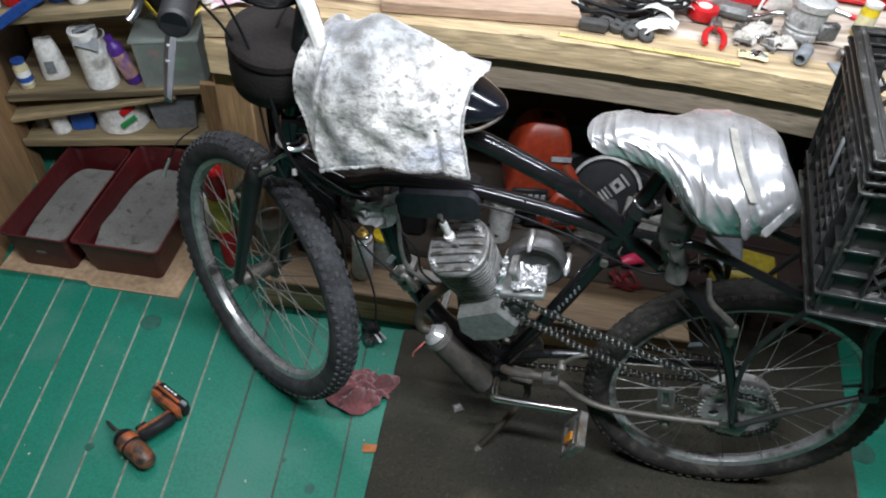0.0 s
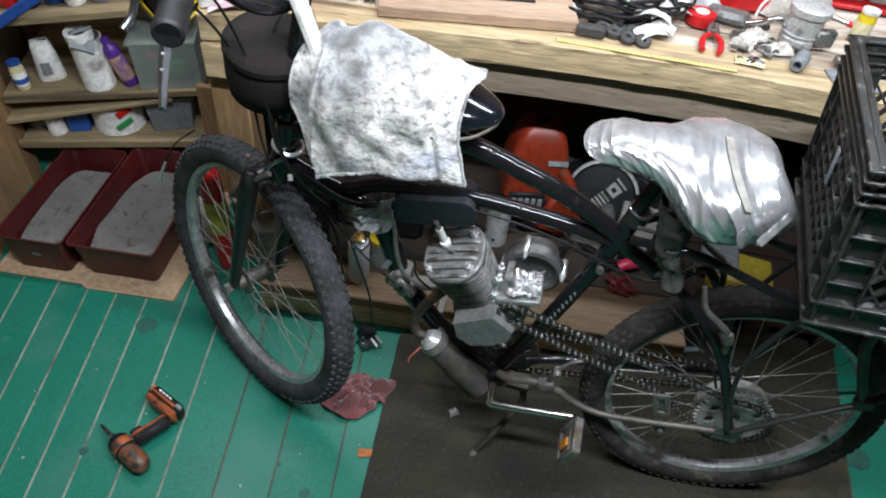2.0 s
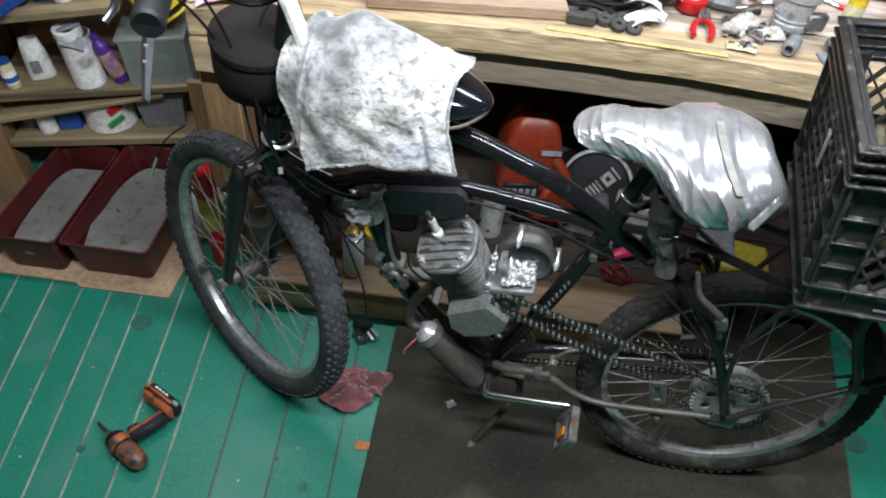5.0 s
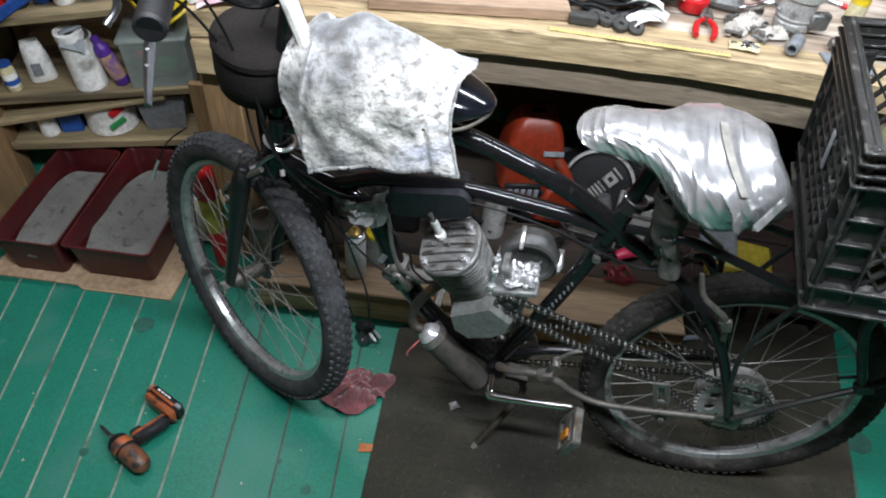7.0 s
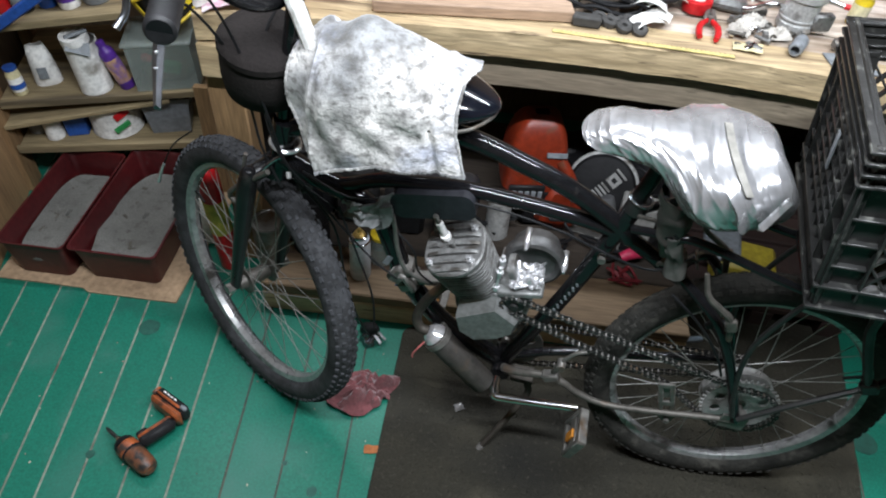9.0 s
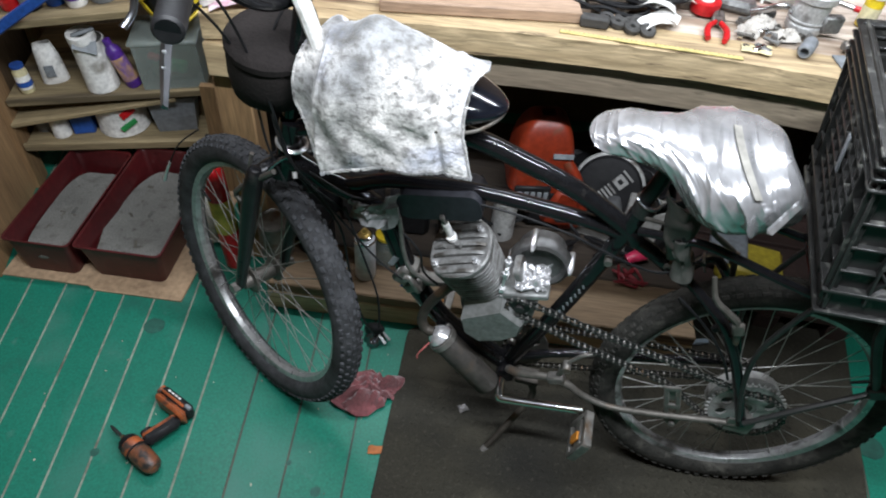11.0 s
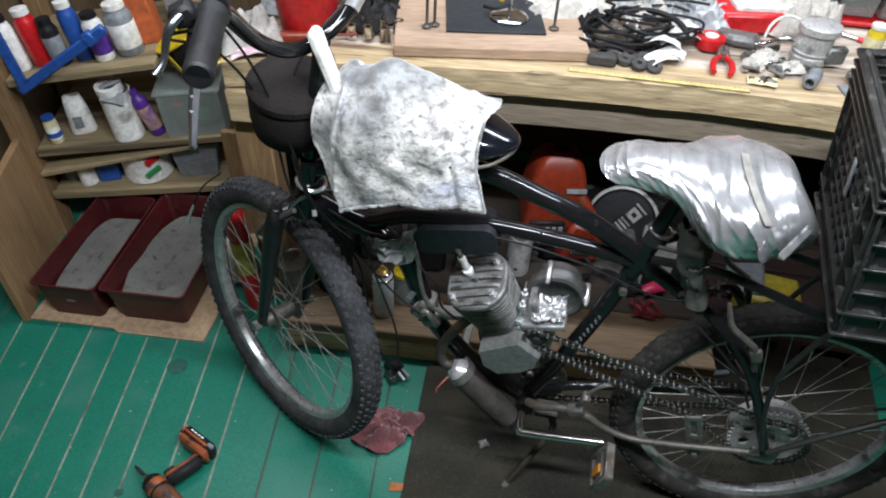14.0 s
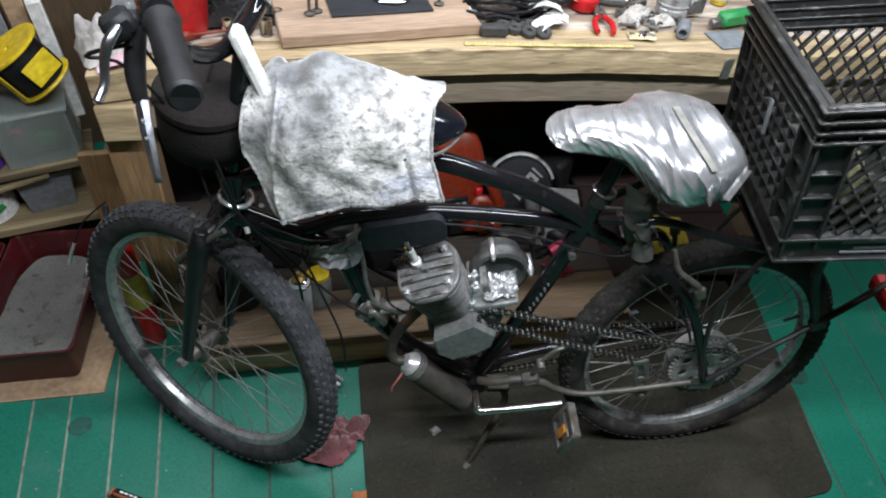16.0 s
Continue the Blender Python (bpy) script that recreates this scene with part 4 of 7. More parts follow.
for k in range(7):
    y = -0.051 + 0.017 * k
    half = 0.053 * math.sqrt(max(0.0, 1 - (abs(y) / 0.064) ** 2.6))
    dome = 0.0125 - 0.004 * (abs(y) / 0.051) ** 2
    top = []
    for q in range(29):
        x = half * (2 * q / 28 - 1)
        dip = 0.30 if k in (1, 2, 3) and abs(x - 0.016) < 0.013 else 1.0
        top.append((x, 0.135 + dome * dip * max(0.0, 1 - (abs(x) / half) ** 3.2) ** 0.5))
    part("head_fin", Mesh().prism([(-half, 0.132)] + top + [(half, 0.132)], 0.0062, CYL @ Matrix.Translation((0, y - 0.0031, 0)) @ UPRIGHT, 0.0014), ALU, bike)
for sx, sy in ((0.040, 0.034), (-0.036, 0.034), (0.036, -0.032), (-0.036, -0.032)):
    part("head_nut", Mesh().lathe([(0, 0), (0.007, 0), (0.007, 0.009), (0.004, 0.010), (0.004, 0.016), (0, 0.016)], 6, CYL @ Matrix.Translation((sx, sy, 0.137))), BRIGHT, bike)
PLUG = CYL @ Matrix.Translation((0.016, -0.016, 0.142)) @ pose(0, 0, 0, 2, -6, 0)
part("spark_plug", Mesh().lathe([(0, 0), (0.010, 0), (0.010, 0.010), (0.0068, 0.012), (0.0072, 0.048), (0.0055, 0.050)], 14, PLUG), mat("white_ceramic", (0.82, 0.82, 0.80), (0.74, 0.74, 0.72), 20, 0.25, bump=0.02), bike, "white ceramic spark plug")
part("plug_terminal", Mesh().lathe([(0.004, 0.049), (0.004, 0.056), (0.0028, 0.058), (0.0048, 0.062), (0.0048, 0.068), (0, 0.069)], 12, PLUG), STEEL, bike)
part("exhaust_pipe", Mesh().tube([(0.560, 0.016, 0.500), (0.600, 0.026, 0.462), (0.632, 0.034, 0.410), (0.645, 0.042, 0.365), (0.634, 0.050, 0.342), (0.616, 0.052, 0.340)], 0.0105, 12), SOOT, bike, "scorched exhaust pipe")
mdir = Vector((0.478 - 0.615, 0.012, 0.195 - 0.34))
mm = Matrix.Translation((0.615, 0.05, 0.342)) @ mdir.to_track_quat("Z", "Y").to_matrix().to_4x4()
part("muffler", Mesh().lathe([(0.027, 0.018), (0.028, 0.02), (0.028, 0.185), (0.025, 0.19), (0.013, 0.192), (0.012, 0.188), (0, 0.188)], 24, mm), mat("rusty_muffler", (0.075, 0.068, 0.060), (0.042, 0.038, 0.034), 14.0, 0.62, 0.4, bump=0.3, stain=[((0.10, 0.072, 0.050), 0.36, 12.0), ((0.02, 0.019, 0.018), 0.40, 20.0)]), bike, "scorched rusty muffler")
part("muffler_cap", Mesh().lathe([(0, 0), (0.013, 0), (0.02, 0.006), (0.0265, 0.016), (0.0275, 0.02), (0, 0.02)], 24, mm), BRIGHT, bike, "bright domed muffler cap")
part("exhaust_clamp", Mesh().lathe([(0.0295, 0.02), (0.031, 0.021), (0.031, 0.034), (0.0295, 0.035)], 24, mm).box(0.012, 0.016, 0.014, (0.032, 0, 0.028), c=0.002, m=mm), STEEL, bike, "steel exhaust clamp")
part("loose_wire", Mesh().tube([(0.62, 0.07, 0.325), (0.632, 0.085, 0.315), (0.640, 0.088, 0.298), (0.640, 0.09, 0.288)], 0.0018, 6), mat("faded_wire", (0.42, 0.12, 0.11), (0.30, 0.06, 0.06), 20, 0.6), bike, "short faded red wire end")

# fuel tank under the towel
TN, TK = 26, 28
tank_v, tank_f = [], []
for i in range(TN + 1):
    q = 0.5 - 0.5 * math.cos(math.pi * i / TN)
    fat = max(math.sin(math.pi * q), 0.0) ** 0.5
    for j in range(TK):
        a = 2 * math.pi * j / TK
        tank_v.append((0.541 + 0.309 * q, 0.077 * fat * math.cos(a), 0.888 + 0.020 * q + 0.052 * (0.55 + 0.45 * min(1.0, q / 0.4)) * fat * math.sin(a)))
for i in range(TN):
    tank_f += [(i * TK + j, i * TK + (j + 1) % TK, (i + 1) * TK + (j + 1) % TK, (i + 1) * TK + j) for j in range(TK)]
part("fuel_tank", Mesh().add(tank_v, tank_f), mat("tank_enamel", (0.006, 0.007, 0.011), (0.004, 0.005, 0.008), 8, 0.10, bump=0.0, coat=0.6), bike, "glossy blue-black fuel tank")
part("tank_seam", Mesh().tube([(0.66, 0.080, 0.882), (0.610, 0.073, 0.880), (0.572, 0.050, 0.879), (0.546, 0, 0.880), (0.572, -0.050, 0.879), (0.61, -0.073, 0.880)], 0.0028, 8), EXHAUST, bike)

# saddle, wrapped in tape
part("seatpost", Mesh().tube([(0.318, 0, 0.70), (0.285, 0, 0.86)], 0.0125, 12), FORK, bike)
part("post_clamp", Mesh().tube([(0.303, 0, 0.738), (0.299, 0, 0.762)], 0.019, 16), LINK, bike, "dark seat clamp")
part("clamp_ring", Mesh().tube([(0.2990 + 0.0185 * math.cos(radians(15 * k)), 0.0185 * math.sin(radians(15 * k)), 0.7635 + 0.004 * math.cos(radians(15 * k))) for k in range(25)], 0.0030, 8, 1), LEVER, bike, "bright seat clamp ring")


def crinkle(x, y, z=0.0):
    """Sharp creases, 0 to 1, along y."""
    return (1 - min(1.0, 2.2 * abs(noise.noise(Vector((x, y, z)))))) ** 1.6


def saddle(p, v):
    """Round the saddle: p along it from the nose, v round it; the tape lies in slanting creases."""
    u = p + 0.20 * (0.75 - math.sin(2 * math.pi * v)) * 6.75 * p * (1 - p) ** 2
    a = 2 * math.pi * v
    back = 1 / (1 + math.exp(-17 * (u - 0.466)))
    ends = max(0.0, 1 - max(0.0, 1 - u / 0.10) ** 2.2) ** 0.5 * max(0.0, 1 - max(0.0, (u - 0.636) / 0.364) ** 1.6) ** 0.5
    c, s = math.cos(a), math.sin(a)
    wide = (0.041 + 0.0762 * back) * max(ends, 0.05)
    x = 0.418 - 0.313 * u - 0.0275 * max(0.0, c) * max(0.0, (u - 0.5) / 0.5) ** 2
    top = 0.910 - 0.0068 * back - 0.030 * max(0, 1 - u / 0.2) ** 2 - 0.074 * max(0, (u - 0.85) / 0.15) ** 2
    low = 0.860 - 0.0690 * back + 0.02 * max(0, 1 - u / 0.2) ** 2 - 0.005 * max(0, (u - 0.85) / 0.15)
    mid, hh = (top + low) / 2, (top - low) / 2
    y = wide * abs(c) ** (0.8 - 0.42 * back * min(1.0, max(0.0, -2.5 * s))) * (1 if c > 0 else -1) - 0.017 * back
    z = mid + hh * abs(s) ** 0.7 * (1 if s > 0 else -1)
    low_side = max(0.0, min(1.0, 0.80 - s))
    nose = 1 - back
    hem = max(0.15, min(1.0, (s + 0.95) / 0.7))
    side = 2.0 if c > 0 else 7.0
    fold = 0.0210 * back * low_side * hem * (crinkle(p * 4.6, s * 0.45, side) ** 1.7 - 0.30) + 0.0024 * low_side * hem * back * (crinkle(p * 15, s * 0.5, side + 3) - 0.4)
    fold += nose * hem * (0.0035 * crinkle(p * 7, s * 1.3, side + 1) + 0.0016 * crinkle(p * 20, s * 1.5, side + 5))
    r = 1 + fold / max(wide, 0.03)
    return (x + 0.3 * fold, y * r, mid + (z - mid) * (1 + 0.25 * fold / 0.06))


def saddle_mesh(n=180, k=120):
    verts = [saddle(i / n, j / k) for i in range(n + 1) for j in range(k)]
    faces = [(i * k + j, i * k + (j + 1) % k, (i + 1) * k + (j + 1) % k, (i + 1) * k + j) for i in range(n) for j in range(k)]
    return Mesh().add(verts, faces + [tuple(range(k)), tuple(range(n * k, n * k + k))])


part("saddle", saddle_mesh(), FOIL, bike, "wide saddle wrapped in silver tape")
part("tape_strip", Mesh().sheet(lambda u, v: (lambda p: (p[0], p[1] * 1.012 + 0.001, p[2] + 0.0022))(saddle(0.657 + 0.032 * u + 0.035 * v, 0.272 - 0.20 * v)), 6, 30, 0.002), TAPE, bike, "dull beige strip of tape")

part("tape_flap", Mesh().sheet(lambda u, v: (0.150 - 0.020 * u + 0.003 * math.sin(9 * v), 0.086 + 0.008 * math.sin(3.1 * v) - 0.012 * u, 0.838 + 0.046 * u - 0.008 * v * (1 - 0.7 * u)), 14, 8, 0.002), FOIL, bike, "loose fold of silver tape")

# rear rack
for sd in (1, -1):
    part("rack_rail", Mesh().tube([(0.30, sd * 0.02, 0.715), (0.24, sd * 0.04, 0.735), (0.192, sd * 0.05, 0.742), (0.043, sd * 0.06, 0.703), (-0.02, sd * 0.062, 0.698), (-0.29, sd * 0.062, 0.698)], 0.008, 10), BLACK, bike)
    part("rack_stay", Mesh().tube([(-0.005, sd * 0.062, 0.695), (0.019, sd * 0.064, 0.650), (0.043, sd * 0.068, 0.537), (0.030, sd * 0.075, 0.43), (0.0, sd * 0.080, 0.33)], 0.0050, 8), LINK, bike)
for k in range(4):
    part("rack_bar", Mesh().box(0.02, 0.13, 0.006, (0.02 - 0.085 * k, 0, 0.705), c=0.001), BLACK, bike)
part("tail_stay", Mesh().tube([(-0.100, 0.058, 0.69), (-0.106, 0.060, 0.633), (-0.150, 0.062, 0.540), (-0.175, 0.062, 0.492)], [0.009, 0.009, 0.008, 0.008], 8)
     .tube([(-0.205, 0.050, 0.515), (-0.175, 0.062, 0.492), (-0.087, 0.076, 0.413), (-0.012, 0.082, 0.325)], 0.0060, 8)
     .tube([(-0.175, 0.062, 0.492), (-0.26, 0.035, 0.545), (-0.34, 0.01, 0.60)], 0.0075, 8).box(0.03, 0.016, 0.03, (-0.175, 0.064, 0.495), (0, 30, 0), c=0.004), LINK, bike, "rusty dark tail stay")
part("tail_reflector", Mesh().box(0.03, 0.075, 0.04, (-0.30, 0.03, 0.55), (0, 15, 0), c=0.008), RED, bike, "red plastic tail reflector")

# rear brake, cables and worn details
for sd in (1, -1):
    part("brake_arm", Mesh().tube([(0.090, sd * 0.075, 0.556), (0.107, sd * 0.078, 0.610), (0.130, sd * 0.078, 0.632), (0.158, sd * 0.074, 0.655), (0.172, sd * 0.060, 0.690)], [0.005, 0.007, 0.006, 0.005, 0.004], 8).box(0.020, 0.010, 0.030, (0.102, sd * 0.080, 0.600), (0, 20, 0), c=0.003), EXHAUST, bike, "dusty steel brake arm")
    part("brake_pad", Mesh().box(0.05, 0.012, 0.012, (0.10, sd * 0.036, 0.545), (0, 35, 0), c=0.003), BLACKM, bike)
part("brake_spring", Mesh().tube([(0.175, 0.022, 0.655), (0.18, 0.0, 0.665), (0.175, -0.022, 0.655)], 0.0022, 6), STEEL, bike)
part("seat_bracket", Mesh().box(0.05, 0.035, 0.02, (0.215, 0, 0.645), (0, 30, 0), c=0.004).box(0.02, 0.05, 0.05, (0.24, 0.0, 0.69), (0, 20, 0), c=0.004), EXHAUST, bike)
part("clamp_bolt", Mesh().tube([(0.262, 0.020, 0.742), (0.300, 0.024, 0.749)], 0.0035, 8).lathe([(0, -0.004), (0.010, -0.004), (0.010, 0.004), (0, 0.004)], 6, pose(0.262, 0.020, 0.742, 0, 90, 0)), EXHAUST, bike)


def torn_wrap(u, v):
    """Torn tape hanging from the seat clamp down to the stays."""
    w = wob((u, v, 3.0), 2.5)
    return (0.278 - 0.050 * u * (1 - 0.35 * v) - 0.022 * v + 0.012 * w[0], 0.032 + 0.014 * math.sin(3.1 * u) + 0.014 * w[1], 0.812 - 0.082 * v - 0.012 * u + 0.016 * w[2])


def torn_plate(u, v):
    w = wob((u, v, 9.0), 2.5)
    return (0.250 - 0.026 * u - 0.024 * v + 0.010 * w[0], 0.040 + 0.010 * math.sin(3.1 * u) + 0.012 * w[1], 0.738 - 0.082 * v + 0.012 * w[2])


part("torn_wrap", Mesh().sheet(torn_wrap, 30, 30, 0.004), mat("greasy_tape", (0.030, 0.028, 0.025), (0.055, 0.052, 0.046), 24, 0.5, bump=0.3, spec=0.4), bike, "torn greasy black tape round the seat post")
part("mount_plate", Mesh().sheet(torn_plate, 20, 28, 0.004), mat("greasy_bracket", (0.115, 0.112, 0.104), (0.06, 0.058, 0.052), 24, 0.55, 0.2, bump=0.3), bike, "greasy bent mount plate")
part("strap_end", Mesh().tube([(0.255, 0.035, 0.772), (0.235, 0.045, 0.742), (0.228, 0.042, 0.700), (0.212, 0.046, 0.655)], [0.007, 0.006, 0.007, 0.004], 8), BLACKM, bike)
part("frame_bolt", Mesh().tube([(0.33, 0.012, 0.632), (0.33, 0.03, 0.632)], 0.007, 8), STEEL, bike)
for c in ([(0.40, 0.022, 0.675), (0.30, 0.024, 0.64), (0.24, 0.03, 0.64), (0.20, 0.03, 0.68), (0.18, 0.02, 0.67)],
          [(0.20, 0.04, 0.60), (0.14, 0.06, 0.56), (0.09, 0.07, 0.50), (0.06, 0.07, 0.44)],
          [(0.88, 0.03, 0.68), (0.82, 0.015, 0.56), (0.812, 0.0, 0.40), (0.805, -0.03, 0.22), (0.80, -0.10, 0.03)]):
    part("cable", Mesh().tube(c, 0.0026, 6, 5), BLACKM, bike)
for u, v, a, c in ((0.700, 0.47, 66, WHITE), (0.688, 0.438, 68, BLUE), (0.712, 0.50, 64, GREY)):
    part("torn_sticker", Mesh().box(0.026, 0.0012, 0.012, (u, 0.0212, v), (0, a, 8), c=0.0003), c, bike, "torn sticker scrap on the frame")
for k in range(7):
    part("tube_mark", Mesh().box(0.004, 0.0012, 0.012 if k % 2 else 0.009, (0.381 - 0.0045 * k, 0.0164, 0.455 + 0.0145 * k), (0, 20, 0), c=0.0003), GREY, bike, "worn unreadable mark on the tube")
part("foot_bracket", Mesh().box(0.036, 0.022, 0.022, (0.352, 0.060, 0.292), (0, 24, 0), c=0.004).tube([(0.340, 0.052, 0.345), (0.340, 0.074, 0.345)], 0.009, 10, 1).box(0.012, 0.010, 0.05, (0.345, 0.058, 0.322), (0, -10, 0), c=0.003).tube([(0.340, 0.058, 0.350), (0.318, 0.058, 0.388), (0.296, 0.055, 0.398)], 0.004, 8), STEEL, bike)

# ---------------------------------------------------------------- floor boards
def crack(x0, y):
    return x0 * (1 + 0.13 * y)


EDGES = [-2.25, -2.12, -2.0, -1.87, -1.75, -1.62, -1.51, -1.41, -1.31, -1.21, -1.11, -1.018, -0.937, -0.861, -0.780, -0.682, -0.580, -0.462, -0.340, -0.202]
EDGES += [round(-0.202 + 0.121 * k, 3) for k in range(1, 30)]
for a, b in zip(EDGES, EDGES[1:]):
    g = 0.0030 if a < -0.5 else 0.0026
    ya, yb = Y0, Y1
    low = [(crack(a, ya) + g, ya), (crack(b, ya) - g, ya), (crack(b, yb) - g, yb), (crack(a, yb) + g, yb)]
    if max(x for x, y in low) < X0 + 0.02 or min(x for x, y in low) > X1 - 0.02:
        continue
    cut = [(max(min(x, X1), X0), y) for x, y in low]
    part("gap_dust", Mesh().prism([(x + 0.008 * (1 if k in (1, 2) else -1), y) for k, (x, y) in enumerate(cut)], 0.003, Matrix.Translation((0, 0, -0.0042 + 0.0002 * (EDGES.index(a) % 2)))), DUST if a < -0.5 else GRIME, floor, smooth=False)
    part("floorboard", Mesh().prism(cut, 0.012, Matrix.Translation((0, 0, -0.0115)), 0.0012), GREEN, floor, smooth=False)

# ---------------------------------------------------------------- on the floor
mat_pts = []
# The back-right stretch blackens floor that should lie in the bench's shade.
for cx, cy, r, a0 in ((0.925, -0.165, 0.045, -80), (1.10, 0.615, 0.02, 10), (0.66, 0.615, 0.02, 95)):
    mat_pts += [(cx + r * math.cos(radians(a0 + 18 * k)), cy + r * math.sin(radians(a0 + 18 * k))) for k in range(5)]
mat_pts += [(0.640, 0.32), (0.635, 0.296)]
for cx, cy, r, a0 in ((-0.09, 0.265, 0.03, 95), (-0.105, -0.27, 0.03, 180)):
    mat_pts += [(cx + r * math.cos(radians(a0 + 18 * k)), cy + r * math.sin(radians(a0 + 18 * k))) for k in range(5)]
rubber = Mesh().prism(mat_pts, 0.006, None, 0.002)
for i in range(44):
    for j in range(20):
        x, y = -0.07 + 1.03 * (i + 0.5 * (j % 2)) / 44, -0.25 + 0.52 * j / 20
        if y < -0.27 + 0.09 * (x + 0.10) + 0.03 or x > 0.95 + 0.18 * (y + 0.165):
            continue
        rubber.box(0.011, 0.004, 0.0018, (x, y, 0.0068), (0, 0, 45 if (i + j) % 2 else -45), c=0.0006)
solid("rubber_mat", rubber, RUBBER, pose(0, 0, 0.001), "dusty black ribbed rubber mat under the bicycle, lengthened behind for shade", "mat")


def crumple(sx, sy, h, seed, n=18, k=7.0):
    def fn(u, v):
        e = 1 - max(abs(2 * u - 1), abs(2 * v - 1)) ** 4
        w = wob((u + seed, v, seed), k)
        x, y = (u - 0.5) * sx + 0.12 * sx * wob((u, v, seed + 5), 3)[0], (v - 0.5) * sy + 0.12 * sy * wob((u, v, seed + 9), 3)[1]
        return (x, y, 0.004 + h * e * (0.5 + 0.9 * abs(w[2])))
    return Mesh().sheet(fn, n, n, 0.003)


def rag_sheet(r0, h, seed, n=44, k=14):
    """A dropped cloth: an uneven outline, with folds running in from it."""
    def fn(u, v):
        a = 2 * math.pi * u
        c = Vector((math.cos(a), math.sin(a), seed))
        r = r0 * (0.82 + 0.5 * noise.noise(c * 1.1) + 0.16 * noise.noise(c * 3.1)) * v
        fold = abs(noise.noise(Vector((c.x * 2.2 * (0.4 + v), c.y * 2.2 * (0.4 + v), seed + v))))
        return (r * c.x * 1.25, r * c.y * 0.8, 0.004 + h * (fold * 1.6 * (1 - 0.45 * v) + 0.35 * (1 - v)))
    return Mesh().sheet(fn, n, k, 0.003)


solid("rag", rag_sheet(0.080, 0.040, 2.0), PINK, pose(-0.182, 0.075, 0.001, 0, 0, 18), "crumpled faded pink rag under the front tyre", "rag")
solid("foil_scrap", crumple(0.024, 0.020, 0.012, 4.0, 8), FOIL, pose(0.048, 0.066, 0.0072, 0, 0, 30), "small crumpled scrap of foil on the mat", "scrap")
solid("leaf_scrap", crumple(0.035, 0.022, 0.004, 6.0, 8), mat("dry_leaf", (0.40, 0.14, 0.04), (0.28, 0.09, 0.03), 20, 0.8), pose(-0.142, -0.07, 0.001, 0, 0, 10), "orange brown dry leaf on the green floor", "leaf")
OIL = mat("oil_stain", (0.012, 0.060, 0.045), (0.012, 0.095, 0.068), 30, 0.5)
for x, y, r, label in ((-0.772, 0.19, 0.026, "dark oil spot on the green floor"), (-0.255, -0.184, 0.012, "small dark oil drop on the green floor"), (-0.76, -0.165, 0.010, "small dark drop on the green floor"),
                       (1.05, 0.12, 0.035, "dark oil spot beside the rubber mat"), (-0.33, -0.128, 0.006, "small dark speck on the green floor")):
    pts = [(r * (1 + 0.25 * noise.noise(Vector((math.cos(t * 0.4), math.sin(t * 0.4), x * 9)))) * math.cos(t * 0.4), r * (1 + 0.3 * noise.noise(Vector((math.cos(t * 0.4), math.sin(t * 0.4), y * 9)))) * math.sin(t * 0.4)) for t in range(16)]
    solid("floor_stain", Mesh().prism(pts, 0.0008), OIL, pose(x, y, 0.0005), label, "stain")

card = Mesh().sheet(lambda u, v: (-1.235 + 0.52 * u - (0.02 * (1 - v) if u > 0.96 else 0), 0.275 + 0.45 * v + 0.012 * (u < 0.5) * (1 - v), 0.005 + 0.004 * abs(wob((u, v, 1), 4)[2])), 24, 14, 0.004)
solid("cardboard_sheet", card, CARD, pose(0, 0, 0), "flattened brown cardboard under the litter trays", "cardboard")


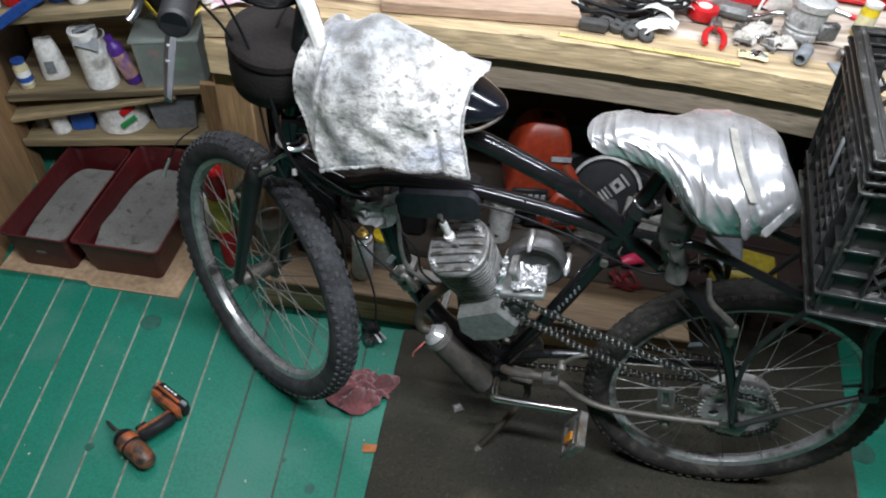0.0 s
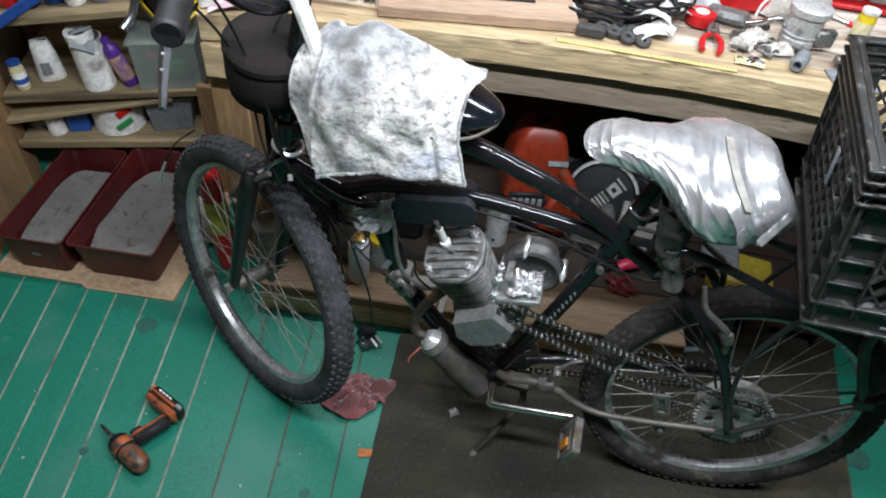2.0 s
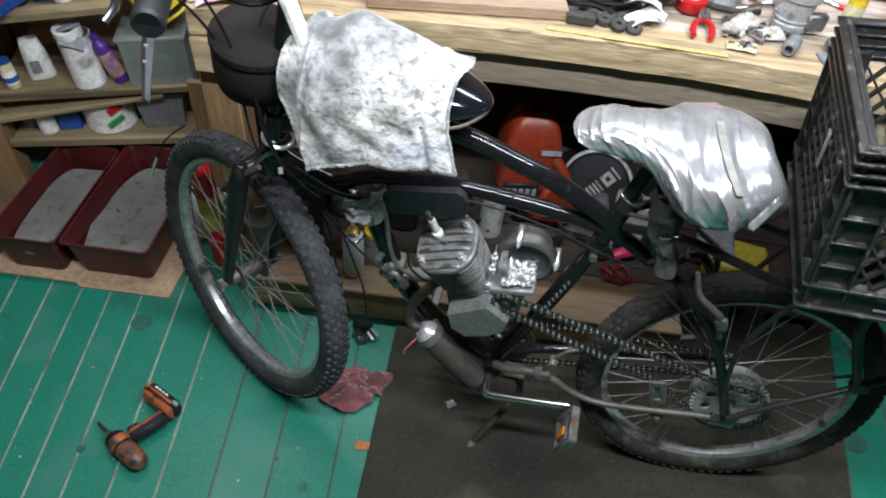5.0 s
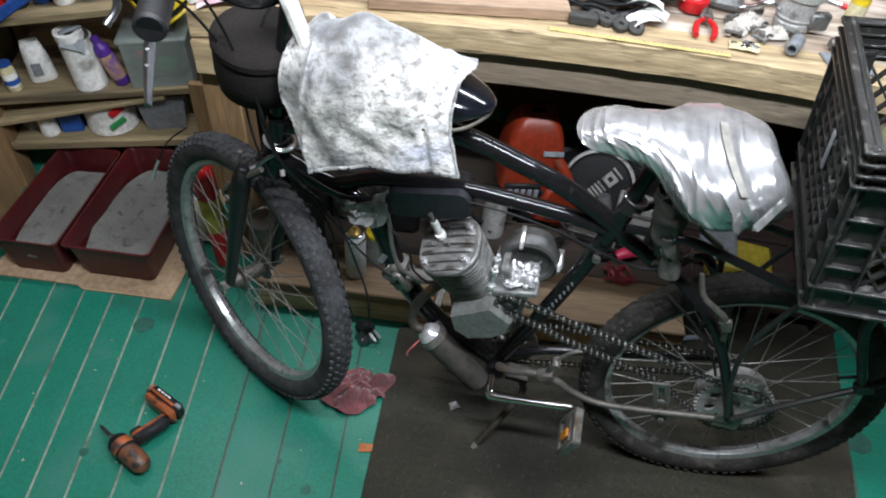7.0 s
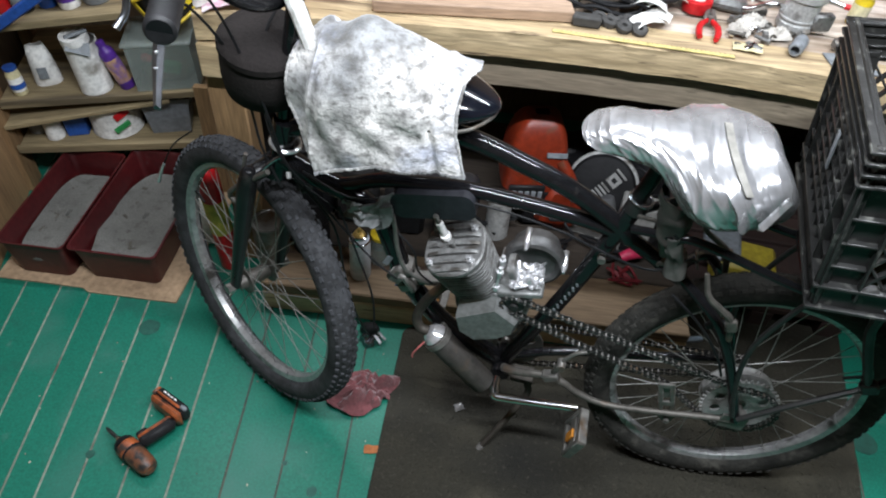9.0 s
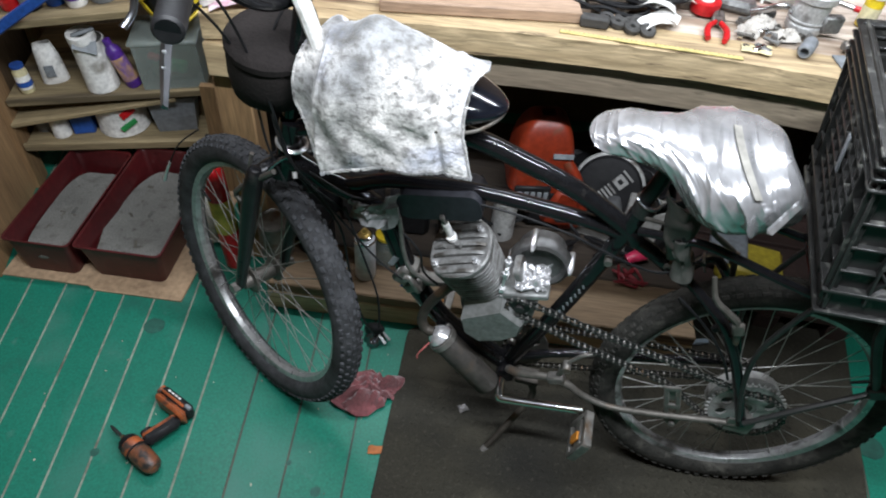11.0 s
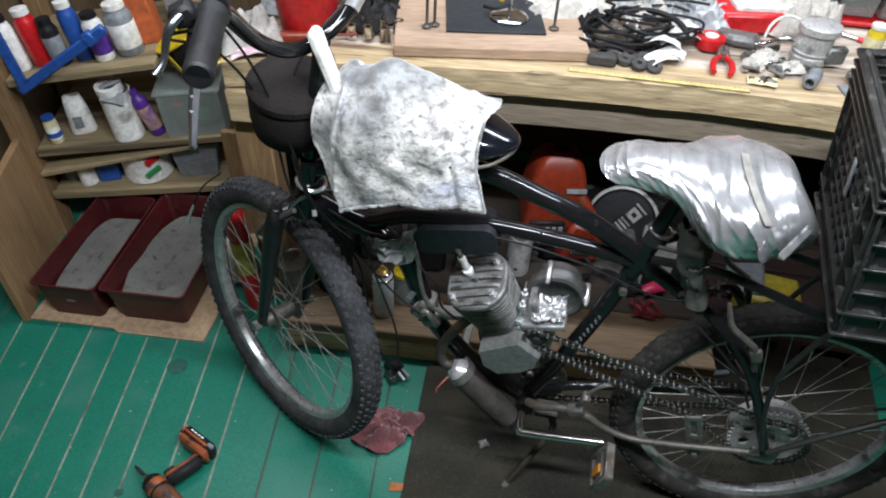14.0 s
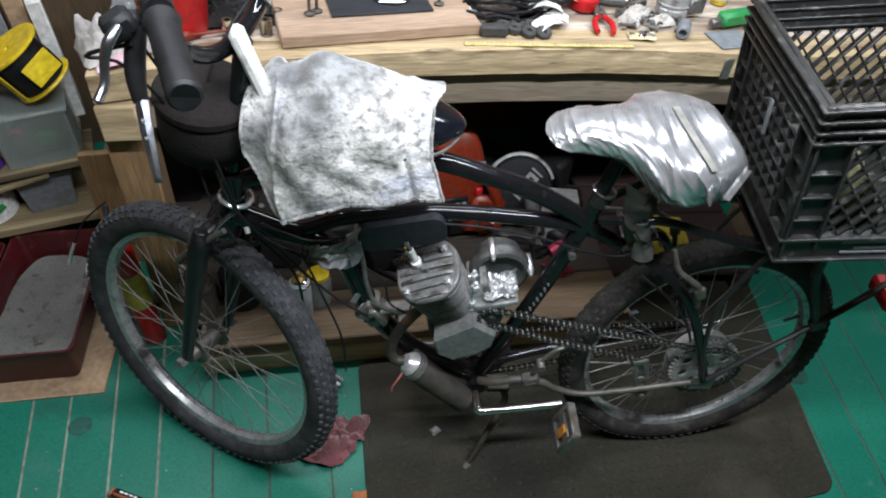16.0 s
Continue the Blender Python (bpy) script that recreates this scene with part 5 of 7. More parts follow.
def tray(x0, x1, y0, y1, z, hgt, label, seed):
    t = thing("litter_tray", pose((x0 + x1) / 2, (y0 + y1) / 2, z), label, "tray", "litter trays")
    w, d = x1 - x0, y1 - y0

    def ring(s, zz, r=0.03):
        return [(px, py, zz) for px, py in rounded(w * s, d - w * (1 - s), 0.016, 4)]
    levels = [ring(0.80, 0), ring(0.80, 0.0), ring(0.93, hgt - 0.006), ring(1.0, hgt - 0.004), ring(1.0, hgt), ring(0.95, hgt), ring(0.91, hgt - 0.008), ring(0.79, 0.006)]
    n = len(levels[0])
    verts = sum(levels, [])
    faces = [(i * n + j, i * n + (j + 1) % n, (i + 1) * n + (j + 1) % n, (i + 1) * n + j) for i in range(len(levels) - 1) for j in range(n)]
    faces += [tuple(range(n))[::-1], tuple(range((len(levels) - 1) * n, len(levels) * n))]
    part("tray_shell", Mesh().add(verts, faces), MAROON, t, "dark maroon plastic tray")

    def fill(u, v):
        a = 2 * math.pi * u
        x, y = (w * 0.405) * v * (abs(math.cos(a)) ** 0.45) * (1 if math.cos(a) > 0 else -1), (d * 0.43) * v * (abs(math.sin(a)) ** 0.45) * (1 if math.sin(a) > 0 else -1)
        wv = wob((x + seed, y, 0), 9)
        return (x * (1 + 0.20 * wv[0]), y * (1 + 0.12 * wv[1]) - 0.012, hgt * 0.48 + 0.010 * wv[2] - 0.03 * max(0, y))
    part("litter", Mesh().sheet(fill, 48, 12, 0.01), LITTER, t, "grey clay litter")
    r2 = random.Random(int(seed * 10))
    dark = bpy.data.materials.get("clump") or mat("clump", (0.060, 0.054, 0.042), (0.095, 0.088, 0.072), 30, 0.9)
    for k in range(11):
        px, py = r2.uniform(-0.32, 0.32) * w, r2.uniform(-0.36, 0.30) * d
        part("clump", crumple(r2.uniform(0.010, 0.034), r2.uniform(0.008, 0.018), 0.008, r2.uniform(0, 30), 8, 4.0), dark, t,
             m=Matrix.Translation((px, py, hgt * 0.48 - 0.001 - 0.03 * max(0.0, py))) @ Matrix.Rotation(r2.uniform(0, 6.28), 4, "Z"))
    return t


tray(-1.20, -1.018, 0.30, 0.70, 0.009, 0.125, "maroon plastic tray of grey litter on cardboard", 1.3)
tray(-1.012, -0.775, 0.305, 0.735, 0.009, 0.125, "wider maroon plastic tray of grey litter on cardboard", 2.1)

# drill lying on its side
drill = thing("cordless_drill", pose(-0.628, -0.088, 0.0, 0, 0, -31) @ Matrix.Scale(0.86, 4), "orange and black cordless drill lying on its side", "drill")
ZF = 0.036
DR = Matrix.Translation((0.035, -0.092, ZF)) @ Matrix.Rotation(radians(-90), 4, "Y")
mat("drill_orange", (0.42, 0.105, 0.03), (0.20, 0.055, 0.022), 24, 0.42, bump=0.2, stain=[((0.035, 0.025, 0.020), 0.42, 30.0)])
part("motor_housing", Mesh().lathe([(0, -0.056), (0.016, -0.055), (0.023, -0.047), (0.026, -0.03), (0.027, 0.0), (0.0265, 0.022), (0, 0.022)][::-1], 24, DR), mat("drill_brown", (0.075, 0.045, 0.028), (0.16, 0.055, 0.025), 40, 0.45, bump=0.3, spread=0.25, stain=[((0.02, 0.019, 0.018), 0.44, 26.0), ((0.34, 0.09, 0.03), 0.30, 44.0)]), drill, "worn brown and orange housing")
part("clutch_ring", Mesh().lathe([(0, 0.020), (0.027, 0.020), (0.0285, 0.024), (0.0275, 0.046), (0.022, 0.052), (0, 0.052)], 24, DR), bpy.data.materials["drill_orange"], drill, "orange clutch ring")
part("housing_seam", Mesh().lathe([(0.026, 0.016), (0.0290, 0.017), (0.0290, 0.021), (0.026, 0.022)], 24, DR), BLACKM, drill)
part("gear_case", Mesh().lathe([(0, 0.048), (0.027, 0.048), (0.026, 0.058), (0.020, 0.066), (0, 0.066)], 24, DR), BLACKM, drill)
part("chuck", Mesh().lathe([(0, 0.064), (0.011, 0.064), (0.010, 0.078), (0.006, 0.084), (0, 0.084)], 16, DR), CHROME, drill, "bright chuck")
part("drill_bit", Mesh().lathe([(0, 0.083), (0.0048, 0.083), (0.0048, 0.12), (0.002, 0.13), (0, 0.131)], 10, DR), LINK, drill)
HG = pose(0, 0, ZF, 0, 0, -9)
HB2 = pose(0, 0, ZF, 0, 0, 3)
part("drill_handle", Mesh().box(0.034, 0.10, 0.032, (0.020, -0.015, 0), c=0.011, m=HG), BLACKM, drill)
part("handle_panel", Mesh().box(0.012, 0.092, 0.036, (0.007, -0.015, 0), c=0.006, m=HG), bpy.data.materials["drill_orange"], drill, "scuffed orange handle panel")
part("trigger", Mesh().box(0.014, 0.03, 0.018, (-0.006, -0.045, 0), c=0.005, m=HG), BLACKM, drill)
part("battery", Mesh().box(0.115, 0.030, 0.052, (-0.018, 0.060, 0), c=0.010, m=HB2), BLACKM, drill, "black battery pack")
part("battery_stripe", Mesh().box(0.110, 0.020, 0.056, (-0.016, 0.040, 0), c=0.009, m=HB2), bpy.data.materials["drill_orange"], drill, "worn orange battery base")
part("battery_edge", Mesh().box(0.088, 0.007, 0.012, (-0.022, 0.056, 0.024), c=0.003, m=HB2).box(0.012, 0.026, 0.014, (-0.070, 0.058, 0.020), c=0.004, m=HB2), bpy.data.materials["drill_orange"], drill, "scuffed orange edge of the battery")
part("battery_latch", Mesh().box(0.020, 0.012, 0.012, (0.030, 0.062, 0.023), c=0.003, m=HB2), GREY, drill, "grey battery latch")
for k in range(4):
    part("label_bar", Mesh().box(0.009, 0.004, 0.0015, (-0.045 + 0.013 * k, 0.066, 0.0262), c=0.0003, m=HB2), WHITE, drill, "small pale bar in place of writing")
fit_ = thing("cord_plug", pose(-0.197, 0.235, 0.0, 0, 0, 35) @ Matrix.Scale(1.3, 4), "battered metal plug at the end of a black cord", "plug")
part("plug_shell", Mesh().lathe([(0, -0.024), (0.010, -0.024), (0.013, -0.016), (0.013, 0.010), (0.008, 0.020), (0.004, 0.030), (0, 0.030)], 14, pose(0.004, 0.014, 0.022, 50, 0, 20)), BLACKM, fit_, "black cord grip")
part("plug_clip", crumple(0.040, 0.030, 0.022, 11.0, 10, 4.0), LEVER, fit_, "bent bright metal clip", smooth=False)
part("plug_prong", Mesh().box(0.006, 0.022, 0.003, (0.018, -0.010, 0.018), (15, 10, 20), c=0.0008).box(0.006, 0.022, 0.003, (0.006, -0.016, 0.022), (15, -10, 8), c=0.0008), BRIGHT, fit_)

chips = Mesh()
cr = random.Random(5)
for k in range(34):
    cx, cy = cr.uniform(-0.95, -0.15), cr.uniform(-0.36, 0.22)
    chips.box(cr.uniform(0.002, 0.006), cr.uniform(0.002, 0.004), 0.002, (cx, cy, 0.0016), (0, 0, cr.uniform(0, 180)), c=0.0005)
tagged(solid("debris", chips, mat("pale_chip", (0.42, 0.38, 0.30), (0.10, 0.07, 0.05), 40, 0.9, spread=0.2), pose(0, 0, 0), "scattered pale chips and crumbs on the green floor", "debris"), kind="stuff")

# ---------------------------------------------------------------- towel, bag and crate carried by the bicycle
def curve(pts, t):
    """A smooth line through points, at t from 0 to 1."""
    n = len(pts) - 1
    i = min(int(t * n), n - 1)
    f = t * n - i
    p = [Vector(pts[min(max(i + d, 0), n)]) for d in (-1, 0, 1, 2)]
    return 0.5 * (2 * p[1] + (p[2] - p[0]) * f + (2 * p[0] - 5 * p[1] + 4 * p[2] - p[3]) * f * f + (3 * p[1] - p[0] - 3 * p[2] + p[3]) * f ** 3)


RIDGE = [(0.846, 0.010, 0.945), (0.815, 0.0, 0.968), (0.782, 0.0, 0.977), (0.748, 0.0, 0.993), (0.697, 0.0, 0.980), (0.640, 0.0, 0.960), (0.594, 0.0, 0.947)]
BELLY = [(0.862, 0.055, 0.852), (0.820, 0.074, 0.864), (0.790, 0.084, 0.872), (0.748, 0.088, 0.880), (0.697, 0.088, 0.884), (0.645, 0.085, 0.882), (0.594, 0.077, 0.876)]
HEM = [(0.824, 0.075, 0.752), (0.795, 0.081, 0.767), (0.771, 0.086, 0.778), (0.713, 0.093, 0.801), (0.670, 0.093, 0.810), (0.620, 0.092, 0.813), (0.572, 0.090, 0.813)]


def drape(u, v):
    r, b, h = curve(RIDGE, u), curve(BELLY, u), curve(HEM, u)
    if v < 0.2:
        k = (0.2 - v) / 0.2
        p = r + Vector((0.0, -0.085 * k ** 0.7, -0.10 * k ** 1.5))
    else:
        k = (v - 0.2) / 0.8
        p = r.lerp(b, math.sin(min(k / 0.5, 1) * math.pi / 2) ** 0.9) if k < 0.5 else b.lerp(h, (k - 0.5) / 0.5)
        if k < 0.5:
            p.z = r.z + (b.z - r.z) * (1 - math.cos(k / 0.5 * math.pi / 2))
    w = wob((u * 1.3, v, 0.3), 4.0)
    fine = wob((u, v, 0.9), 60.0)
    crease = -0.014 * (1 / (1 + math.exp(-90 * (0.05 + 0.22 * (1 - v) - u)))) + 0.006 * math.exp(-((u - 0.07 - 0.22 * (1 - v)) / 0.02) ** 2) - 0.006 * math.exp(-((u - 0.9 + 0.06 * v) / 0.02) ** 2)
    ear = math.exp(-((v - 0.20) / 0.055) ** 2) * max(0, (u - 0.82) / 0.18) ** 2
    p.x -= 0.020 * ear
    p.z += 0.004 * ear
    return (p.x + 0.006 * w[0], p.y + 0.010 * w[1] * (v > 0.2) + crease + 0.0011 * fine[1], p.z + 0.005 * w[2] + 0.0011 * fine[2])


towel = solid("towel", Mesh().sheet(lambda u, v: drape(1 - u, v), 90, 80, 0.006), TOWEL, BIKE, "grease-stained white terry towel draped over the tank", "towel")
tuft, tr = Mesh(), random.Random(4)
for k in range(1500):
    edge = k % 3
    q = tr.random()
    u, v = ((0.0, 0.22 + 0.78 * q), (1.0, 0.22 + 0.78 * q), (q, 1.0))[edge]
    p = Vector(drape(u, v))
    out = Vector(((0.8, 0.25, -0.3), (-0.8, 0.25, -0.2), (0.0, 0.3, -1.0))[edge]) + Vector((tr.uniform(-0.5, 0.5), tr.uniform(-0.4, 0.4), tr.uniform(-0.5, 0.5)))
    out = out.normalized() * tr.uniform(0.0010, 0.0032)
    tuft.tube([p - out * 0.3, p + out * 0.5, p + out + Vector((0, 0, -0.0015))], [0.0018, 0.0016, 0.0010], 5, 1)
tagged(part("fringe", tuft, TOWEL, towel, "frayed terry edge"), kind="stuff")

bag = thing("handlebar_bag", BIKE @ pose(0.932, -0.03, 0.818, -6, -8, 0), "dark brown cloth drum bag hung from the handlebar", "bag")
part("bag_body", Mesh().lathe([(0, 0), (0.060, 0.0), (0.068, 0.008), (0.072, 0.04), (0.072, 0.075), (0.069, 0.088)], 32), BAGCLOTH, bag)
part("bag_lid", Mesh().lathe([(0.070, 0.086), (0.0735, 0.088), (0.0735, 0.098), (0.067, 0.106), (0.04, 0.113), (0, 0.115)], 32), BAGCLOTH, bag)
part("strap", Mesh().tube([(-0.055, 0.01, 0.11), (-0.07, 0.01, 0.16), (-0.06, 0.01, 0.19)], 0.008, 8), BAGCLOTH, bag)

CW, CD, CH = 0.335, 0.335, 0.278
yc = radians(-12.3)
cx_, cn_ = Vector((math.cos(yc), math.sin(yc), 0)), Vector((-math.sin(yc), math.cos(yc), 0))
cu_ = (Vector((0, 0, 1)) - 0.15 * cx_ - 0.03 * cn_).normalized()
cx_ = (cn_.cross(cu_)).normalized()
crate_m = Matrix.Translation((0.506, -0.135, 0.737)) @ Matrix((cx_, cn_, cu_)).transposed().to_4x4()
crate = thing("milk_crate", crate_m, "black plastic milk crate on the rear rack", "crate")


def crate_wall(name, length, m):
    """A wall in x, z: its rim band, with ribs, a foot band and hollow corner posts as parts."""
    wall = part(name, Mesh().box(length, 0.008, 0.062, (length / 2, 0.007, CH - 0.031), c=0.002, m=m), CRATE, crate)
    for k in range(4):
        part("rib", Mesh().box(length + 0.014, 0.020, 0.0045, (length / 2, 0.004, CH - 0.004 - 0.0165 * k), c=0.001, m=m), CRATE, wall)
    part("foot_band", Mesh().box(length, 0.008, 0.044, (length / 2, 0.008, 0.024), c=0.002, m=m), CRATE, wall)
    for z in (0.004, 0.047):
        part("rib", Mesh().box(length + 0.008, 0.020, 0.006, (length / 2, 0.005, z), c=0.0012, m=m), CRATE, wall)
    for x, sgn in ((0.0, 1), (length, -1)):
        part("corner_post", Mesh().box(0.050, 0.006, CH - 0.08, (x + sgn * 0.027, 0.011, CH / 2 - 0.006), c=0.001, m=m), CRATE, wall)
        for q in (0.004, 0.052):
            part("post_rib", Mesh().box(0.004, 0.018, CH - 0.07, (x + sgn * q, 0.005, CH / 2 - 0.008), c=0.001, m=m), CRATE, wall)
        for k in range(3):
            part("post_lip", Mesh().box(0.044, 0.014, 0.004, (x + sgn * 0.028, 0.006, 0.085 + 0.042 * k), c=0.001, m=m), CRATE, wall)
    return wall


WALLS = [("front_wall", CW, Matrix(((0, 1, 0, 0), (1, 0, 0, 0), (0, 0, 1, 0), (0, 0, 0, 1)))),
         ("back_wall", CW, Matrix(((0, -1, 0, CD), (1, 0, 0, 0), (0, 0, 1, 0), (0, 0, 0, 1)))),
         ("near_wall", CD, Matrix.Identity(4)),
         ("far_wall", CD, Matrix(((1, 0, 0, 0), (0, -1, 0, CW), (0, 0, 1, 0), (0, 0, 0, 1))))]
for name, length, m in WALLS:
    wall = crate_wall(name, length, m)
    lo, hi = 0.048, CH - 0.060
    x_lo, x_hi = 0.052, length - 0.052
    if name in ("near_wall", "far_wall"):
        step, slope = 0.0285, 0.72
        for sgn in (1, -1):
            k = -8
            while x_lo + k * step < x_hi:
                xa, za = x_lo + k * step, lo
                xb, zb = xa + (hi - lo) * slope, hi
                k += 1
                if xa < x_lo:
                    za += (x_lo - xa) / slope
                    xa = x_lo
                if xb > x_hi:
                    zb -= (xb - x_hi) / slope
                    xb = x_hi
                if zb - za < 0.012:
                    continue
                if sgn < 0:
                    xa, xb = length - xa, length - xb
                a, b = Vector((xa, 0.008, za)), Vector((xb, 0.008, zb))
                d = b - a
                part("slat", Mesh().box(d.length, 0.011 if sgn > 0 else 0.009, 0.0045 if sgn > 0 else 0.0035, tuple((a + b) / 2), (0, -math.degrees(math.atan2(d.z, d.x)), 0), c=0.0008, m=m), CRATE, wall)
    else:
        for k in range(1, 8):
            x = x_lo + (x_hi - x_lo) * k / 8
            part("slat", Mesh().box(0.0045, 0.014, hi - lo + 0.01, (x, 0.008, (hi + lo) / 2), (0, 9, 0), c=0.001, m=m), CRATE, wall)
        for k in range(1, 7):
            z = lo + (hi - lo) * k / 7
            part("slat", Mesh().box(x_hi - x_lo, 0.016, 0.0050, (length / 2, 0.008, z), c=0.001, m=m), CRATE, wall)
base = Mesh().box(CD, CW, 0.006, (CD / 2, CW / 2, 0.004), c=0.001)
part("crate_base", base, CRATE, crate)
part("pull_tag", Mesh().box(0.003, 0.012, 0.062, (-0.004, 0.155, 0.165), (0, 0, 0), c=0.001), GREY, crate, "grey plastic tag")
part("embossed_mark", Mesh().box(0.085, 0.002, 0.008, (0.135, 0.0035, 0.036), c=0.0005).box(0.075, 0.002, 0.007, (0.150, 0.0035, 0.024), c=0.0005).box(0.11, 0.002, 0.004, (0.150, 0.0035, 0.014), c=0.0005), GREY, crate, "pale unreadable embossed lines")
solid("cloth", crumple(0.15, 0.27, 0.15, 8.0, 30, 5.0), OLIVE, crate_m @ pose(0.095, 0.17, 0.008), "crumpled olive cloth inside the crate", "cloth")

# ---------------------------------------------------------------- under the bench and beside it
def bottle(name, at, r, h, material, cap, label, category, tilt=(0, 0, 0), neck=0.45, band=None):
    t = thing(name, pose(*at, *tilt), label, category)
    part("body", Mesh().lathe([(0, 0), (r * 0.92, 0), (r, h * 0.03), (r, h * 0.74), (r * 0.9, h * 0.80), (r * neck, h * 0.88), (r * neck, h * 0.92), (0, h * 0.92)], 24), material, t)
    part("cap", Mesh().lathe([(0, h * 0.89), (r * (neck + 0.08), h * 0.89), (r * (neck + 0.08), h * 0.99), (r * neck * 0.8, h), (0, h)], 20), cap, t)
    if band:
        part("paper_label", Mesh().lathe([(r * 1.004, h * 0.15), (r * 1.02, h * 0.16), (r * 1.02, h * 0.62), (r * 1.004, h * 0.63)], 24), band, t)
    return t


def can(name, at, r, h, material, lid, label, category, tilt=(0, 0, 0), band=None, group=""):
    t = thing(name, pose(*at, *tilt), label, category, group)
    part("body", Mesh().lathe([(0, 0), (r * 0.97, 0), (r, 0.003), (r * 0.985, 0.006), (r * 0.985, h - 0.006), (r, h - 0.003), (r, h), (r * 0.93, h), (r * 0.92, h - 0.006), (0, h - 0.006)], 28), material, t)
    part("lid", Mesh().lathe([(0, h - 0.005), (r * 0.80, h - 0.005), (r * 0.84, h - 0.001), (r * 0.90, h + 0.001), (r * 0.91, h - 0.004), (0, h - 0.0045)], 28), lid, t)
    if band:
        part("paper_label", Mesh().lathe([(r * 0.99, h * 0.12), (r * 1.004, h * 0.13), (r * 1.004, h * 0.8), (r * 0.99, h * 0.81)], 28), band, t)
    return t


exm = pose(-0.636, 0.440, 0.0, -2, -2.5, 15) @ Matrix.Scale(1.10, 4)
ext = thing("fire_extinguisher", exm, "red fire extinguisher standing behind the front wheel", "extinguisher")
part("cylinder", Mesh().lathe([(0, 0), (0.023, 0), (0.026, 0.006), (0.026, 0.285), (0.0245, 0.300), (0.018, 0.312), (0.012, 0.316), (0.012, 0.325), (0, 0.325)], 28), mat("deep_red_enamel", (0.60, 0.012, 0.018), (0.50, 0.010, 0.015), 8, 0.3, bump=0.03), ext)
part("paper_label", Mesh().lathe([(0.0262, 0.122), (0.0268, 0.123), (0.0268, 0.222), (0.0262, 0.223)], 28), mat("yellow_label", (0.62, 0.55, 0.10), (0.50, 0.43, 0.08), 12, 0.6), ext, "pale yellow label band")
part("valve", Mesh().box(0.02, 0.03, 0.03, (0, 0, 0.335), c=0.004).box(0.012, 0.07, 0.006, (0, 0.02, 0.355), (14, 0, 0), c=0.002), BLACKM, ext)

SH = 0.1035
spray = thing("spray_can", pose(-0.25, 0.372, SH), "grey spray can with a bare brass valve", "spray can")
part("body", Mesh().lathe([(0, 0), (0.0255, 0), (0.027, 0.004), (0.027, 0.130), (0.0255, 0.134), (0.020, 0.144)], 28), mat("grey_enamel", (0.54, 0.55, 0.58), (0.46, 0.47, 0.50), 9, 0.35, bump=0.03), spray)
part("seam_ring", Mesh().lathe([(0.0262, 0.131), (0.0285, 0.132), (0.0285, 0.136), (0.0262, 0.138)], 28).lathe([(0.017, 0.143), (0.0205, 0.144), (0.0205, 0.148), (0.017, 0.150)], 24), CHROME, spray, "bright rolled seam")
part("valve_cup", Mesh().lathe([(0.018, 0.146), (0.014, 0.154), (0.010, 0.156), (0.010, 0.160), (0, 0.160)], 20), mat("brass", (0.55, 0.38, 0.12), (0.42, 0.28, 0.09), 20, 0.35, 0.8), spray, "brass valve cup")
part("nozzle", Mesh().lathe([(0, 0.158), (0.007, 0.158), (0.0065, 0.166), (0.004, 0.170), (0, 0.170)], 16), bpy.data.materials["brass"], spray, "brass nozzle stem")
bottle("glass_jar", (-0.205, 0.435, SH), 0.032, 0.10, CLEAR, YELLOW, "clear jar with a yellow lid on the lower shelf", "jar", neck=0.8)
bottle("white_jug", (-0.735, 0.55, 0.0), 0.05, 0.22, WHITE, GREY, "white plastic jug behind the extinguisher", "jug")
can("pale_tin", (0.100, 0.590, SH), 0.034, 0.135, PALECAST, STEEL, "pale grey dented tin standing behind the engine", "can")
can("steel_can", (-0.50, 0.42, SH), 0.045, 0.11, STEEL, STEEL, "grey steel can behind the front wheel", "can")
can("dark_tin", (-0.40, 0.46, SH), 0.05, 0.10, BLACKM, BLACKM, "dark tin on the lower shelf", "can")

saw = thing("chainsaw", pose(0.175, 0.70, SH, 0, 0, 8), "orange and black chainsaw standing on the lower shelf", "chainsaw")
part("top_cover", Mesh().sheet(lambda u, v: (0.086 * (abs(math.cos(2 * math.pi * u)) ** 0.38) * (1 if math.cos(2 * math.pi * u) > 0 else -1) * math.cos(v * 1.35), 0.075 * (abs(math.sin(2 * math.pi * u)) ** 0.38) * (1 if math.sin(2 * math.pi * u) > 0 else -1) * math.cos(v * 1.35), 0.14 + 0.215 * math.sin(v * 1.5708) ** 0.7), 40, 14, 0.004), ORANGE, saw, "orange moulded cover")
part("engine_block", Mesh().box(0.17, 0.15, 0.15, (0.055, 0, 0.078), c=0.02), BLACKM, saw)
part("rear_handle", Mesh().tube([(0.06, -0.06, 0.24), (0.09, -0.08, 0.20), (0.12, -0.085, 0.13), (0.13, -0.085, 0.05), (0.08, -0.07, 0.02)], 0.016, 12), ORANGE, saw, "orange rear handle")
part("side_cover", Mesh().box(0.11, 0.03, 0.13, (0.085, -0.075, 0.085), (0, 18, 0), c=0.012), ORANGE, saw, "orange side cover")
part("starter_cover", Mesh().box(0.10, 0.012, 0.09, (-0.02, -0.078, 0.12), c=0.004), BLACKM, saw)
for k in range(5):
    part("vent_slot", Mesh().box(0.012, 0.004, 0.06, (-0.055 + 0.018 * k, -0.086, 0.12), c=0.001), GREY, saw)
part("switch", Mesh().box(0.02, 0.012, 0.025, (0.06, -0.078, 0.175), c=0.003), RED, saw, "red stop switch")
